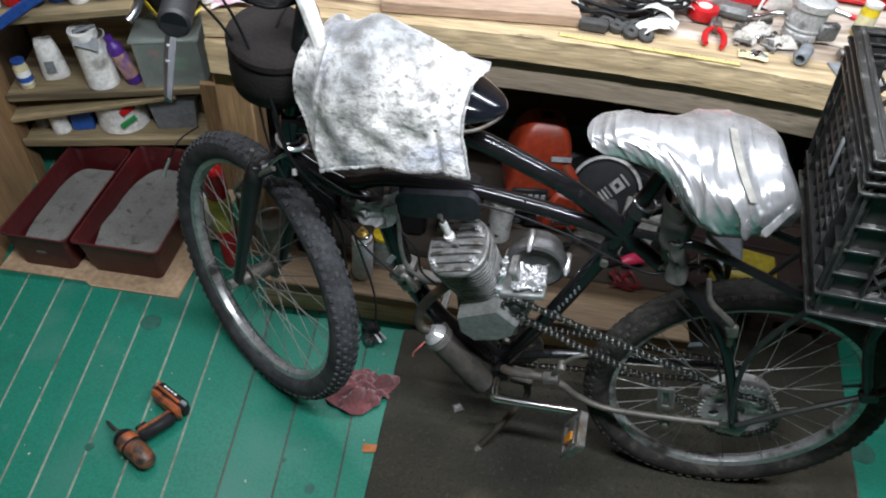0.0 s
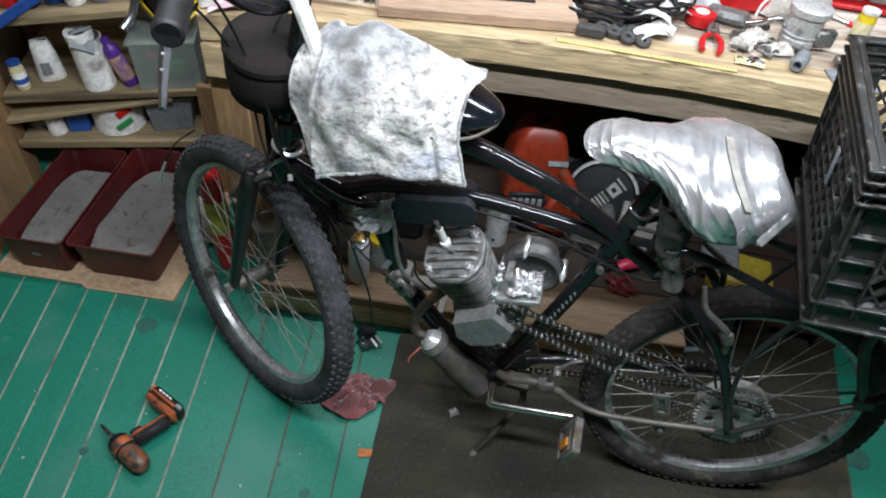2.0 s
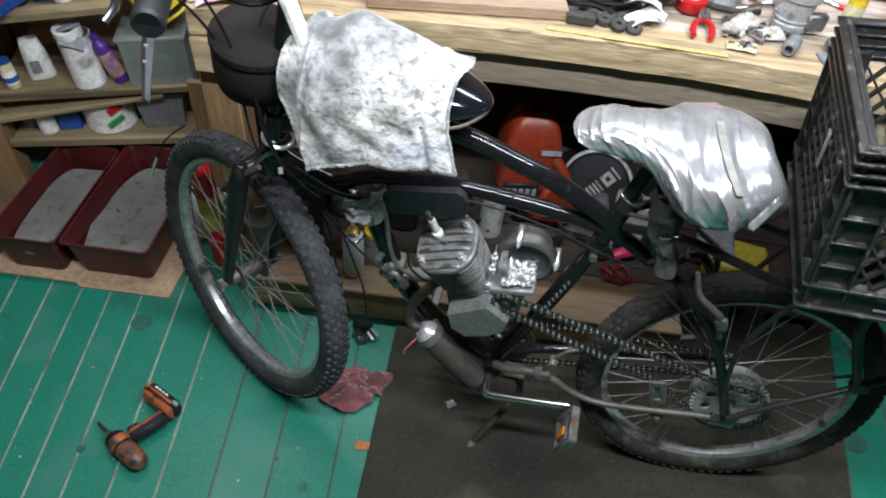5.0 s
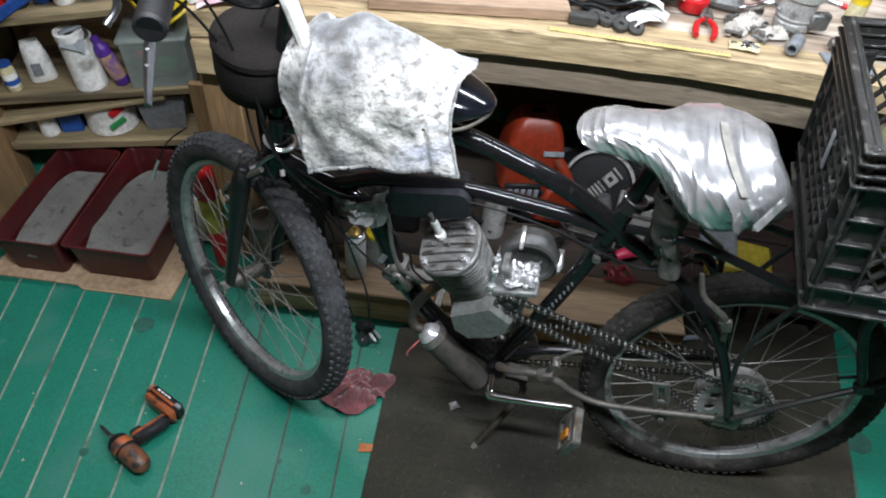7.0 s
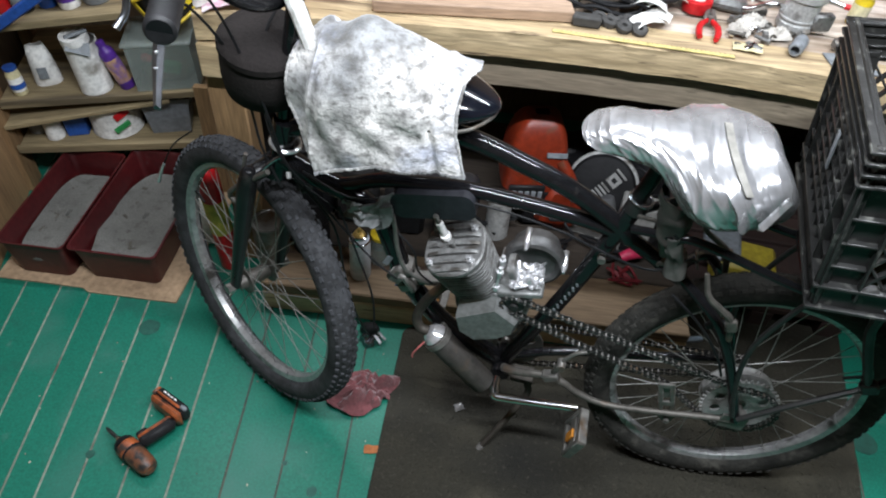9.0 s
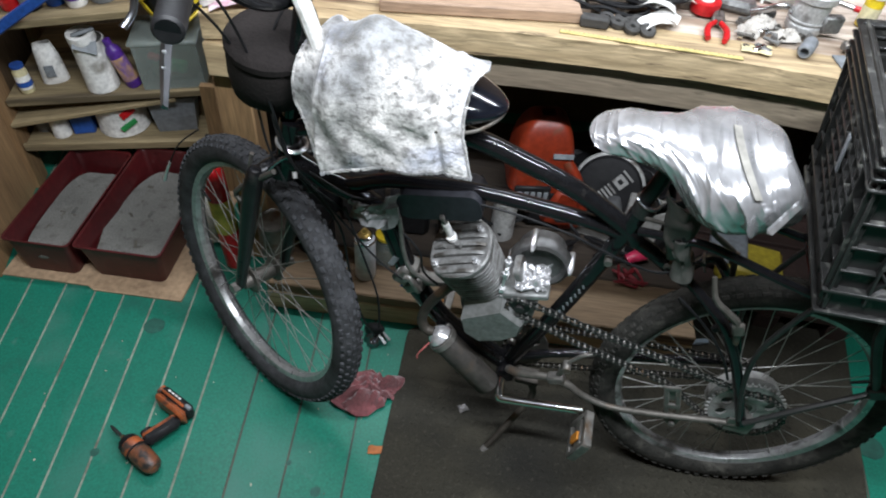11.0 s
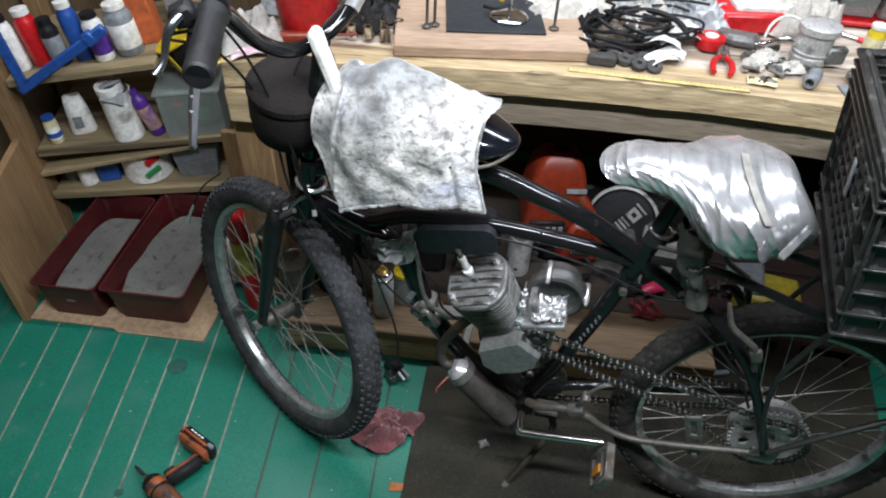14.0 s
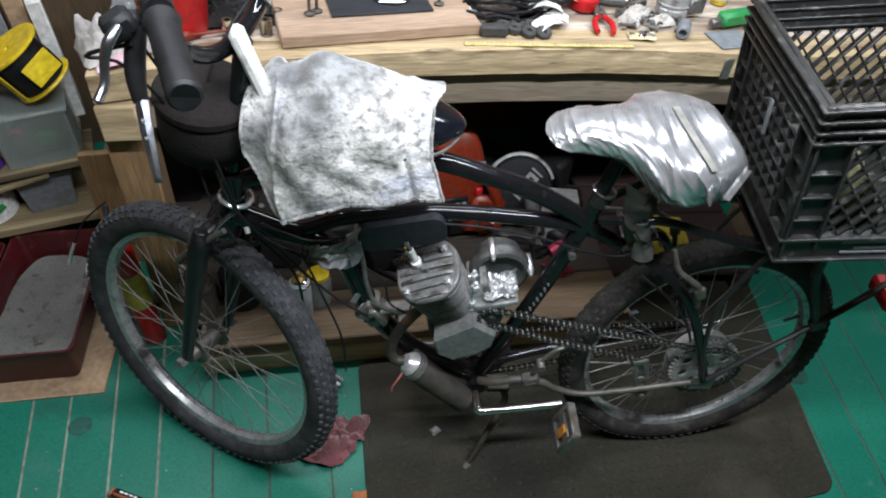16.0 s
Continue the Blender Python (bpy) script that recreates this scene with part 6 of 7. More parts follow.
part("badge", Mesh().box(0.055, 0.004, 0.014, (0.045, -0.073, 0.265), (-20, 0, 0), c=0.001), GREY, saw)

cs = thing("circular_saw", pose(0.375, 0.665, SH, 0, 0, -14), "black circular saw with a worn grey emblem", "power saw")
part("blade_guard", Mesh().lathe([(0, -0.022), (0.085, -0.022), (0.092, -0.014), (0.092, 0.012), (0.085, 0.02), (0.03, 0.024), (0, 0.024)], 40, pose(0, 0, 0.155, 62, 0, 0)), BLACKM, cs)
part("guard_rim", Mesh().tube([(0.093 * math.cos(radians(a)), 0.4695 * 0.093 * math.sin(radians(a)), 0.155 + 0.883 * 0.093 * math.sin(radians(a))) for a in range(20, 175, 12)], 0.008, 8), ZINC, cs)
EMBLEM = pose(0, 0, 0.155, 62, 0, 0) @ pose(0.010, 0.006, 0, 0, 0, 54)
part("emblem_plate", Mesh().box(0.032, 0.010, 0.003, (0.028, 0.012, 0.0245), c=0.001, m=EMBLEM).box(0.032, 0.010, 0.003, (0.028, -0.012, 0.0245), c=0.001, m=EMBLEM).box(0.010, 0.015, 0.003, (0.017, 0, 0.0245), c=0.001, m=EMBLEM).box(0.010, 0.015, 0.003, (0.039, 0, 0.0245), c=0.001, m=EMBLEM), ZINC, cs, "worn grey emblem plate with a hole")
for k in range(5):
    part("emblem_bar", Mesh().box(0.006, 0.034 if k else 0.040, 0.003, (0.054 if k == 0 else 0.010 - 0.011 * k, 0, 0.0245), c=0.001, m=EMBLEM), ZINC, cs, "worn grey emblem bar")
part("saw_motor", Mesh().lathe([(0, 0), (0.04, 0), (0.045, 0.01), (0.045, 0.09), (0.035, 0.11), (0, 0.11)], 24, pose(0.02, 0.03, 0.12, -70, 0, 20)), BLACKM, cs)
part("saw_grip", Mesh().tube([(0.05, 0.02, 0.20), (0.09, 0.05, 0.19), (0.12, 0.06, 0.12), (0.09, 0.06, 0.06)], 0.016, 12), BLACKM, cs)
part("base_plate", Mesh().box(0.24, 0.13, 0.004, (0.02, 0.02, 0.004), c=0.001), STEEL, cs)
part("motor_cap", Mesh().tube([(0.022, -0.085, 0.195), (0.030, -0.090, 0.170), (0.040, -0.090, 0.135)], [0.016, 0.020, 0.018], 14), mat("dull_grey_plastic", (0.10, 0.102, 0.105), (0.07, 0.072, 0.075), 12, 0.55, bump=0.1), cs, "dull grey motor cap")

solid("pale_carton", Mesh().box(0.10, 0.06, 0.175, (0, 0, 0.0875), c=0.004), mat("dusty_card", (0.32, 0.315, 0.30), (0.22, 0.215, 0.20), 9, 0.8, bump=0.2), pose(0.475, 0.60, SH, 0, 0, -12), "dusty pale grey carton beside the circular saw", "carton")
r3 = random.Random(3)
for k, (x, y) in enumerate(((0.08, 0.60), (0.26, 0.56), (-0.02, 0.68), (0.52, 0.62), (0.56, 0.72), (0.0, 0.50), (0.40, 0.56))):
    pts = [(r3.uniform(-0.07, 0.07), r3.uniform(-0.05, 0.05), 0.008 + 0.01 * q) for q in range(9)]
    solid("cable_coil", Mesh().tube(pts, 0.005, 6, 5), BLACKM, pose(x, y, SH), "loose black cable coiled on the lower shelf", "cable")
# Made-up black cases that deepen the dark space under the bench.
for x, y, h, c_ in ((-0.02, 0.56, 0.11, BLACKM), (0.30, 0.84, 0.18, BLACKM), (0.52, 0.80, 0.16, BLACKM), (-0.16, 0.58, 0.16, BLACKM), (-0.30, 0.60, 0.2, CLOTHSHADE), (-0.42, 0.62, 0.17, BLACKM), (0.50, 0.60, 0.07, BLACKM)):
    solid("tool_case", Mesh().box(0.11, 0.09, h, (0, 0, h / 2), c=0.012), c_, pose(x, y, SH, 0, 0, 10 + 60 * x), "black case added to fill the dark under the bench", "case")
solid("lamp_bulb", Mesh().lathe([(0, 0), (0.007, 0), (0.007, 0.012), (0, 0.012)], 12, YUP), YELLOW, pose(0.03, 0.514, SH + 0.08), "small yellow lamp bulb on a dark case", "bulb")
solid("wire_tangle", Mesh().tube([(r3.uniform(-0.05, 0.05), r3.uniform(-0.04, 0.04), r3.uniform(0.005, 0.04)) for _ in range(16)], 0.0035, 6, 5), mat("dark_red_wire", (0.20, 0.012, 0.02), (0.12, 0.008, 0.012), 12, 0.5), pose(0.455, 0.47, SH), "tangle of red wire on the lower shelf", "wire")
solid("pink_handle", Mesh().tube([(-0.03, 0, 0.02), (0.0, 0, 0.03), (0.035, 0, 0.022)], [0.014, 0.017, 0.012], 12), mat("pink_plastic", (0.55, 0.03, 0.09), (0.45, 0.02, 0.07), 9, 0.4), pose(0.475, 0.53, SH + 0.012, 0, 0, 20), "bright pink plastic handle among the wires", "handle")
ycase = thing("yellow_case", pose(0.80, 0.58, 0.0805, 0, 0, -12), "yellow and grey plastic case on a wooden pallet", "case")
part("case_body", Mesh().box(0.17, 0.12, 0.07, (0, 0, 0.036), c=0.012), mat("dusty_yellow", (0.42, 0.33, 0.03), (0.30, 0.23, 0.03), 9, 0.5), ycase)
part("case_lid", Mesh().box(0.10, 0.118, 0.02, (-0.07, 0, 0.078), (0, -16, 0), c=0.006), GREY, ycase)
solid("blue_grey_bar", Mesh().box(0.180, 0.016, 0.014, (0, 0, 0.007), c=0.003).box(0.022, 0.022, 0.018, (-0.088, 0, 0.009), c=0.003), mat("blue_grey_enamel", (0.22, 0.27, 0.32), (0.15, 0.19, 0.23), 12, 0.5, stain=[((0.06, 0.06, 0.06), 0.36, 20.0)]), pose(0.605, 0.352, 0.0015, 0, 0, 14), "pale blue-grey metal bar lying on the floor", "bar")
solid("wood_block", Mesh().box(0.16, 0.14, 0.13, (0, 0, 0.066), c=0.004), WOODB, pose(1.20, 0.64, 0.0015, 0, 0, 12), "brown wooden block on the floor beside the pallet", "wood")
# Red-brown wood, made wider and darker to stand in for shade behind the wheel.
pallet = thing("wood_pallet", pose(0.875, 0.72, 0.0, 0, 0, -4), "reddish brown wooden pallet, widened and darkened for the shade there", "wood")
DARKRED = mat("shaded_red_wood", (0.032, 0.014, 0.010), (0.020, 0.010, 0.008), 6, 0.8)
for k in range(4):
    part("board", Mesh().box(0.47, 0.125, 0.02, (0, -0.206 + 0.1375 * k, 0.07), c=0.003), DARKRED, pallet)
for k in range(3):
    part("bearer", Mesh().box(0.06, 0.54, 0.058, (-0.19 + 0.19 * k, 0, 0.030), c=0.003), DARKRED, pallet)

# Added boxes, near black in place of the bench's shade on the floor.
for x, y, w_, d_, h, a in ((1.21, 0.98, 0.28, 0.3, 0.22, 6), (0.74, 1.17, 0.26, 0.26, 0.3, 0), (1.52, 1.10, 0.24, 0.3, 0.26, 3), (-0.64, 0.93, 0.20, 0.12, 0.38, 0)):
    solid("storage_box", Mesh().box(w_, d_, h, (0, 0, h / 2), c=0.01), CLOTHSHADE, pose(x, y, 0.0, 0, 0, a), "near-black box added to stand in for shade under the bench", "box")

# ---------------------------------------------------------------- on the shelves
S1, S2, S3 = 0.1635, 0.3245, 0.5635
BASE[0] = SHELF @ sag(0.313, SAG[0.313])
pc = can("paint_can", (-1.064, 0.760, S2), 0.044, 0.148, WHITE, STEEL, "white paint can with drips and a scraper on its lid", "paint can")
part("scraper", Mesh().prism([(-0.030, -0.004), (0.026, -0.030), (0.034, 0.006), (-0.026, 0.006)], 0.005, pose(0.004, -0.040, 0.150, 62, 0, 14)).box(0.06, 0.012, 0.010, (0.006, -0.020, 0.177), (0, -6, 24), c=0.003), GREY, pc, "dark grey scraper")
part("tape_ring", Mesh().lathe([(0.022, 0.150), (0.036, 0.150), (0.037, 0.154), (0.036, 0.172), (0.022, 0.172), (0.022, 0.150)], 28, pose(-0.004, 0.004, 0.002, 6, 0, 0)), WHITE, pc, "white tape roll on the lid")
jar = bottle("glass_jar", (-1.268, 0.757, S2), 0.019, 0.085, CREAM, BLUE, "jar of cream paste with a blue lid and label", "jar", neck=0.85, band=WHITE)
part("blue_band", Mesh().lathe([(0.0192, 0.02), (0.0202, 0.021), (0.0202, 0.035), (0.0192, 0.036)], 24), BLUE, jar)
sack = thing("paper_sack", pose(-1.205, 0.81, S2, 0, 0, 8) @ Matrix.Scale(0.85, 4), "crumpled white paper sack of powder", "sack")
part("sack_body", Mesh().sheet(lambda u, v: (0.042 * math.cos(2 * math.pi * u) * (1 - 0.35 * v * v), 0.035 * math.sin(2 * math.pi * u) * (1 - 0.8 * v * v) + 0.006 * wob((u, v, 2), 5)[1], 0.14 * v + 0.01 * wob((u, v, 4), 4)[2] * v), 30, 14, 0.002), WHITE, sack)
part("sack_print", Mesh().box(0.03, 0.002, 0.04, (0, -0.036, 0.05), (-6, 0, 0), c=0.0005), GREY, sack, "grey unreadable print")
bottle("purple_bottle", (-0.978, 0.758, S2), 0.021, 0.15, PURPLE, PURPLE, "purple plastic bottle with a worn label, leaning on a paint can", "bottle", tilt=(0, -14, 0), band=mat("purple_label", (0.22, 0.12, 0.32), (0.5, 0.3, 0.15), 30, 0.5, spread=0.2))
box = thing("storage_box", pose(-0.862, 0.80, S2, 0, 0, 0), "cloudy plastic storage box with fittings inside", "box")
for nm, w_, d_, x, y in (("box_front", 0.17, 0.003, 0, -0.075), ("box_back", 0.17, 0.003, 0, 0.075), ("box_side", 0.003, 0.147, -0.0835, 0), ("box_side", 0.003, 0.147, 0.0835, 0)):
    part(nm, Mesh().box(w_, d_, 0.135, (x, y, 0.068), c=0.001), CLEAR, box)
part("box_floor", Mesh().box(0.164, 0.147, 0.003, (0, 0, 0.002), c=0.001), CLEAR, box)
part("box_lid", Mesh().box(0.185, 0.165, 0.010, (0, 0, 0.142), c=0.003), CLEAR, box, "cloudy lid")
part("box_contents", Mesh().box(0.13, 0.11, 0.07, (0, 0, 0.04), (0, 4, 8), c=0.02), OLIVE, box)
part("red_fitting", Mesh().box(0.03, 0.02, 0.02, (-0.04, -0.05, 0.09), (10, 20, 0), c=0.005), RED, box)
part("green_fitting", Mesh().box(0.05, 0.02, 0.04, (0.02, -0.055, 0.06), (0, 20, 10), c=0.008), GREENP, box)

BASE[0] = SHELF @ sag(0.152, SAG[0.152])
tub = can("plastic_tub", (-1.055, 0.80, S1), 0.074, 0.10, WHITE, WHITE, "white plastic tub with a red and green label", "tub")
part("red_stripe", Mesh().box(0.045, 0.004, 0.022, (0.04, -0.068, 0.085), (0, -22, 32), c=0.001), RED, tub)
part("green_stripe", Mesh().box(0.05, 0.004, 0.018, (0.035, -0.071, 0.045), (0, -22, 30), c=0.001), GREENP, tub)
bin_ = thing("grey_bin", pose(-0.895, 0.80, S1, 0, 0, 3), "small grey plastic bin on the bottom shelf", "bin")
part("bin_shell", Mesh().add([(x * s, y * s * 0.8, z) for s, z in ((0.055, 0), (0.068, 0.115), (0.075, 0.115), (0.075, 0.122), (0.062, 0.122), (0.05, 0.006)) for x, y in ((-1, -1), (1, -1), (1, 1), (-1, 1))],
     [(i * 4 + j, i * 4 + (j + 1) % 4, i * 4 + 4 + (j + 1) % 4, i * 4 + 4 + j) for i in range(5) for j in range(4)] + [(3, 2, 1, 0), (20, 21, 22, 23)]), GREY, bin_)
part("bin_filling", Mesh().box(0.10, 0.08, 0.05, (0, 0, 0.08), c=0.015), BLACKM, bin_)
solid("blue_carton", Mesh().box(0.06, 0.07, 0.09, (0, 0, 0.045), c=0.003), BLUE, pose(-1.165, 0.79, S1, 0, 0, 6), "blue carton on the bottom shelf", "carton")
can("small_tin", (-1.225, 0.76, S1), 0.026, 0.07, WHITE, STEEL, "small white tin on the bottom shelf", "tin")
can("small_tin", (-1.28, 0.80, S1), 0.03, 0.08, GREY, STEEL, "grey tin on the bottom shelf", "tin")

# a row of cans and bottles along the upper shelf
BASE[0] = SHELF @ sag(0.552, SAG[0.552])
ROW = [(-1.290, WHITE, WHITE, 0.026, 0.15, "white"), (-1.235, RED, RED, 0.028, 0.155, "red"), (-1.180, BLACKM, GREY, 0.024, 0.13, "black and grey"),
       (-1.125, BLUE, BLUE, 0.025, 0.16, "dark blue"), (-1.065, WHITE, PURPLE, 0.027, 0.13, "white and purple"), (-1.000, GREY, WHITE, 0.036, 0.14, "wide grey and white")]
for k, (x, c1, c2, r, h, words) in enumerate(ROW):
    bottle("spray_can", (x, 0.775 + 0.02 * (k % 2), S3), r, h, c1, WHITE if k % 2 else BLACKM, words + " spray can in the row on the shelf", "spray can", neck=0.7, band=c2)
solid("orange_carton", Mesh().box(0.075, 0.09, 0.19, (0, 0, 0.095), c=0.003), mat("orange_card", (0.45, 0.10, 0.03), (0.36, 0.08, 0.02), 8, 0.7), pose(-0.965, 0.87, S3, 0, 0, 5), "faded orange carton on the shelf", "carton")
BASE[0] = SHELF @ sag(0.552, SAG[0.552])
solid("blue_bar_clamp", Mesh().box(0.30, 0.018, 0.026, (0.12, 0, 0.055), (0, -26, 0), c=0.004).box(0.024, 0.02, 0.36, (0.0, 0.0, 0.18), c=0.004).box(0.03, 0.024, 0.036, (0.21, 0, 0.10), (0, -26, 0), c=0.004), BLUE, pose(-1.265, 0.69, S3 - 0.011, 0, 0, 4), "long blue bar clamp leaning on the shelf edge", "clamp")

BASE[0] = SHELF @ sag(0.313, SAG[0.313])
for x, y, w_, h, c_, label in ((-0.885, 0.985, 0.05, 0.40, GREY, "tall grey carton behind the storage box"), (-0.828, 1.00, 0.045, 0.37, CARD, "tall brown carton behind the storage box"),
                               (-0.780, 0.97, 0.035, 0.33, WHITE, "narrow white carton behind the storage box")):
    solid("tall_carton", Mesh().box(w_, 0.10, h, (0, 0, h / 2), c=0.003), c_, pose(x, y, S2, 0, 0, 6), label, "carton")
spool = thing("wire_spool", pose(-0.800, 0.80, S2 + 0.184, 0, -27, 0) @ Matrix.Diagonal((1.25, 1.25, 0.88, 1)), "yellow and black plastic spool tipped on its edge", "spool")
part("flange_low", Mesh().lathe([(0, 0), (0.058, 0), (0.060, 0.004), (0.058, 0.008), (0, 0.008)], 36), YELLOW, spool)
part("winding", Mesh().lathe([(0, 0.006), (0.050, 0.006), (0.052, 0.05), (0.050, 0.118), (0, 0.118)], 36), BLACKM, spool, "black wound core")
part("flange_top", Mesh().lathe([(0.004, 0.116), (0.062, 0.116), (0.066, 0.120), (0.066, 0.126), (0.060, 0.128), (0.05, 0.125), (0.006, 0.125), (0.004, 0.116)], 36), YELLOW, spool, "yellow rimmed flange")
part("paper_label", Mesh().box(0.062, 0.003, 0.062, (0.034, -0.047, 0.058), (0, 0, 34), c=0.0005), YELLOW, spool)
part("side_strip", Mesh().box(0.014, 0.003, 0.112, (-0.040, -0.040, 0.060), (0, 0, -44), c=0.0005), YELLOW, spool, "narrow yellow strip")

# ---------------------------------------------------------------- on the workbench
BASE[0] = Matrix.Identity(4)
BZ = 0.7665
boardm = pose(-0.045, 0.685, BZ, 0, 0, 7)
solid("wood_board", Mesh().box(0.43, 0.27, 0.026, (0, 0, 0.0135), c=0.003), mat("planed_board", (0.46, 0.33, 0.24), (0.36, 0.24, 0.16), 5, 0.65, stretch=(0.3, 3, 3), stain=[((0.12, 0.07, 0.04), 0.35, 7.0)]), boardm, "stained wooden board lying on the workbench", "board")
BT = BZ + 0.0285
solid("slate_sheet", Mesh().box(0.225, 0.19, 0.004, (0, 0, 0.002), c=0.001), mat("slate_rubber", (0.028, 0.031, 0.037), (0.02, 0.023, 0.028), 10, 0.6), pose(-0.035, 0.715, BT, 0, 0, 7), "dark grey rubber sheet on the wooden board", "sheet")
st = thing("magnifier_stand", pose(0.0, 0.70, BT + 0.005), "small stand with a bright round foot", "stand")
part("foot", Mesh().lathe([(0, 0), (0.042, 0), (0.045, 0.003), (0.040, 0.008), (0.012, 0.012), (0, 0.012)], 32), CHROME, st, "polished round foot")
part("rod", Mesh().tube([(0.0, 0, 0.01), (0.0, 0, 0.10), (-0.01, 0.03, 0.16)], 0.004, 8), CHROME, st)
part("clip", Mesh().box(0.014, 0.012, 0.018, (-0.02, -0.01, 0.05), c=0.003), YELLOW, st, "yellow clip")
part("crossbar", Mesh().tube([(-0.06, 0.01, 0.018), (-0.03, -0.005, 0.02), (0.0, 0, 0.03)], 0.004, 8), BLACKM, st)
for x, y in ((-0.182, 0.625), (-0.166, 0.637), (0.105, 0.67)):
    solid("valve", Mesh().lathe([(0, 0), (0.011, 0), (0.012, 0.003), (0.005, 0.006), (0.0035, 0.01), (0.0035, 0.075), (0.0045, 0.08), (0, 0.08)], 16), EXHAUST, pose(x, y, BT), "used engine valve standing on its head", "valve", "engine valves on the board")

bk = thing("red_bucket", pose(-0.455, 0.625, BZ), "bright red plastic bucket on the bench", "bucket")
part("bucket_shell", Mesh().lathe([(0, 0), (0.062, 0), (0.064, 0.004), (0.082, 0.19), (0.087, 0.19), (0.087, 0.20), (0.078, 0.20), (0.060, 0.008), (0, 0.008)], 40), RED, bk)
part("bail", Mesh().tube([(0.086, 0, 0.19), (0.06, -0.07, 0.17), (0, -0.095, 0.155), (-0.06, -0.07, 0.17), (-0.086, 0, 0.19)], 0.003, 6), STEEL, bk)
for k in range(7):
    x, y = -0.35 + 0.03 * (k % 3) + 0.008 * k, 0.60 + 0.045 * (k // 3)
    solid("socket", Mesh().lathe([(0.006, 0), (0.012 + 0.001 * (k % 3), 0), (0.013, 0.002), (0.012, 0.03), (0.006, 0.03), (0.006, 0)], 14), CHROME, pose(x, y, BZ, 0, 0, 0), "chrome socket standing on the bench", "socket", "sockets on the bench")
solid("black_tool_pouch", crumple(0.16, 0.12, 0.06, 11.0, 16), BLACKM, pose(-0.33, 0.74, BZ), "black tool pouch with loose wrenches", "pouch")
for k in range(3):
    solid("wrench", Mesh().box(0.13, 0.010, 0.006, (0, 0, 0), c=0.002).lathe([(0.006, -0.004), (0.013, -0.004), (0.013, 0.004), (0.006, 0.004), (0.006, -0.004)], 12, pose(0.07, 0, 0)).lathe([(0.005, -0.004), (0.011, -0.004), (0.011, 0.004), (0.005, 0.004), (0.005, -0.004)], 12, pose(-0.07, 0, 0)), CHROME,
          pose(-0.33 + 0.03 * k, 0.70 + 0.03 * k, BZ + 0.055 + 0.012 * k, 8, 6 * k, 35 + 25 * k), "chrome ring wrench lying on the pouch", "wrench", "wrenches on the pouch")

rule = thing("yellow_rule", pose(0.33, 0.524, BZ, 0, 0, -3.5), "yellow steel rule along the bench edge", "ruler")
part("blade", Mesh().box(0.38, 0.012, 0.002, (0, 0, 0.001), c=0.0004), mat("rule_yellow", (0.62, 0.53, 0.22), (0.52, 0.42, 0.16), 10, 0.5), rule)
for k in range(39):
    part("tick", Mesh().box(0.0010, 0.003 if k % 5 else 0.006, 0.0006, (-0.19 + 0.01 * k, 0.004 if k % 5 else 0.0025, 0.0022), c=0.0001), BLACKM, rule)

# a heap of cables, grips and papers
lp = random.Random(11)
for k in range(4):
    a0 = lp.uniform(0, 6)
    pts = [(0.085 * math.cos(a0 + 0.62 * q) * (1 + 0.12 * lp.uniform(-1, 1)), 0.05 * math.sin(a0 + 0.62 * q) * (1 + 0.2 * lp.uniform(-1, 1)), 0.012 + 0.012 * k + 0.006 * lp.random() + 0.012 * (q % 3 == 0)) for q in range(14)]
    solid("cable_loop", Mesh().tube(pts, 0.0042, 7, 5), BLACKM, pose(0.245 + 0.012 * k, 0.665 + 0.008 * k, BZ), "loop of stiff black cable in the heap", "cable", "cables in the heap")
solid("switch_box", Mesh().box(0.062, 0.026, 0.024, (0, 0, 0.0125), c=0.004), mat("dusty_black", (0.06, 0.058, 0.055), (0.035, 0.034, 0.033), 25, 0.7), pose(0.212, 0.575, BZ, 0, 0, -3), "dusty black switch box at the bench edge", "box")
for k, (x, y) in enumerate(((0.262, 0.588), (0.292, 0.575), (0.325, 0.572), (0.275, 0.612), (0.24, 0.605), (0.305, 0.605))):
    solid("rubber_grommet", Mesh().lathe([(0.006, 0), (0.016, 0), (0.018, 0.004), (0.018, 0.012), (0.014, 0.016), (0.006, 0.014), (0.006, 0)], 18), bpy.data.materials["dusty_black"], pose(x, y, BZ, 10 * (k % 3), 8, 0), "dusty black rubber grommet in the heap", "grommet", "grommets in the heap")
solid("work_glove", crumple(0.13, 0.09, 0.05, 7.7, 18), mat("brown_leather", (0.16, 0.12, 0.09), (0.10, 0.08, 0.06), 12, 0.8), pose(0.265, 0.70, BZ, 0, 0, 15), "worn brown leather glove in the heap", "glove")
for x, y, a, w_ in ((0.345, 0.60, 25, 0.07), (0.37, 0.63, -20, 0.06), (0.17, 0.655, 10, 0.05)):
    solid("paper_scrap", Mesh().sheet(lambda u, v: ((u - 0.5) * w_, (v - 0.5) * 0.04, 0.012 + 0.012 * math.sin(3 * u) + 0.004 * wob((u, v, w_), 4)[2]), 12, 8, 0.0012), WHITE, pose(x, y, BZ, 0, 0, a), "folded white paper scrap on the bench", "paper")
solid("white_rag", crumple(0.24, 0.15, 0.06, 9.1, 26, 6.0), mat("pale_rag", (0.58, 0.55, 0.50), (0.45, 0.42, 0.38), 10, 0.95, bump=0.8), pose(0.14, 0.80, BZ, 0, 0, 12), "heap of pale stained rag on the bench", "rag")
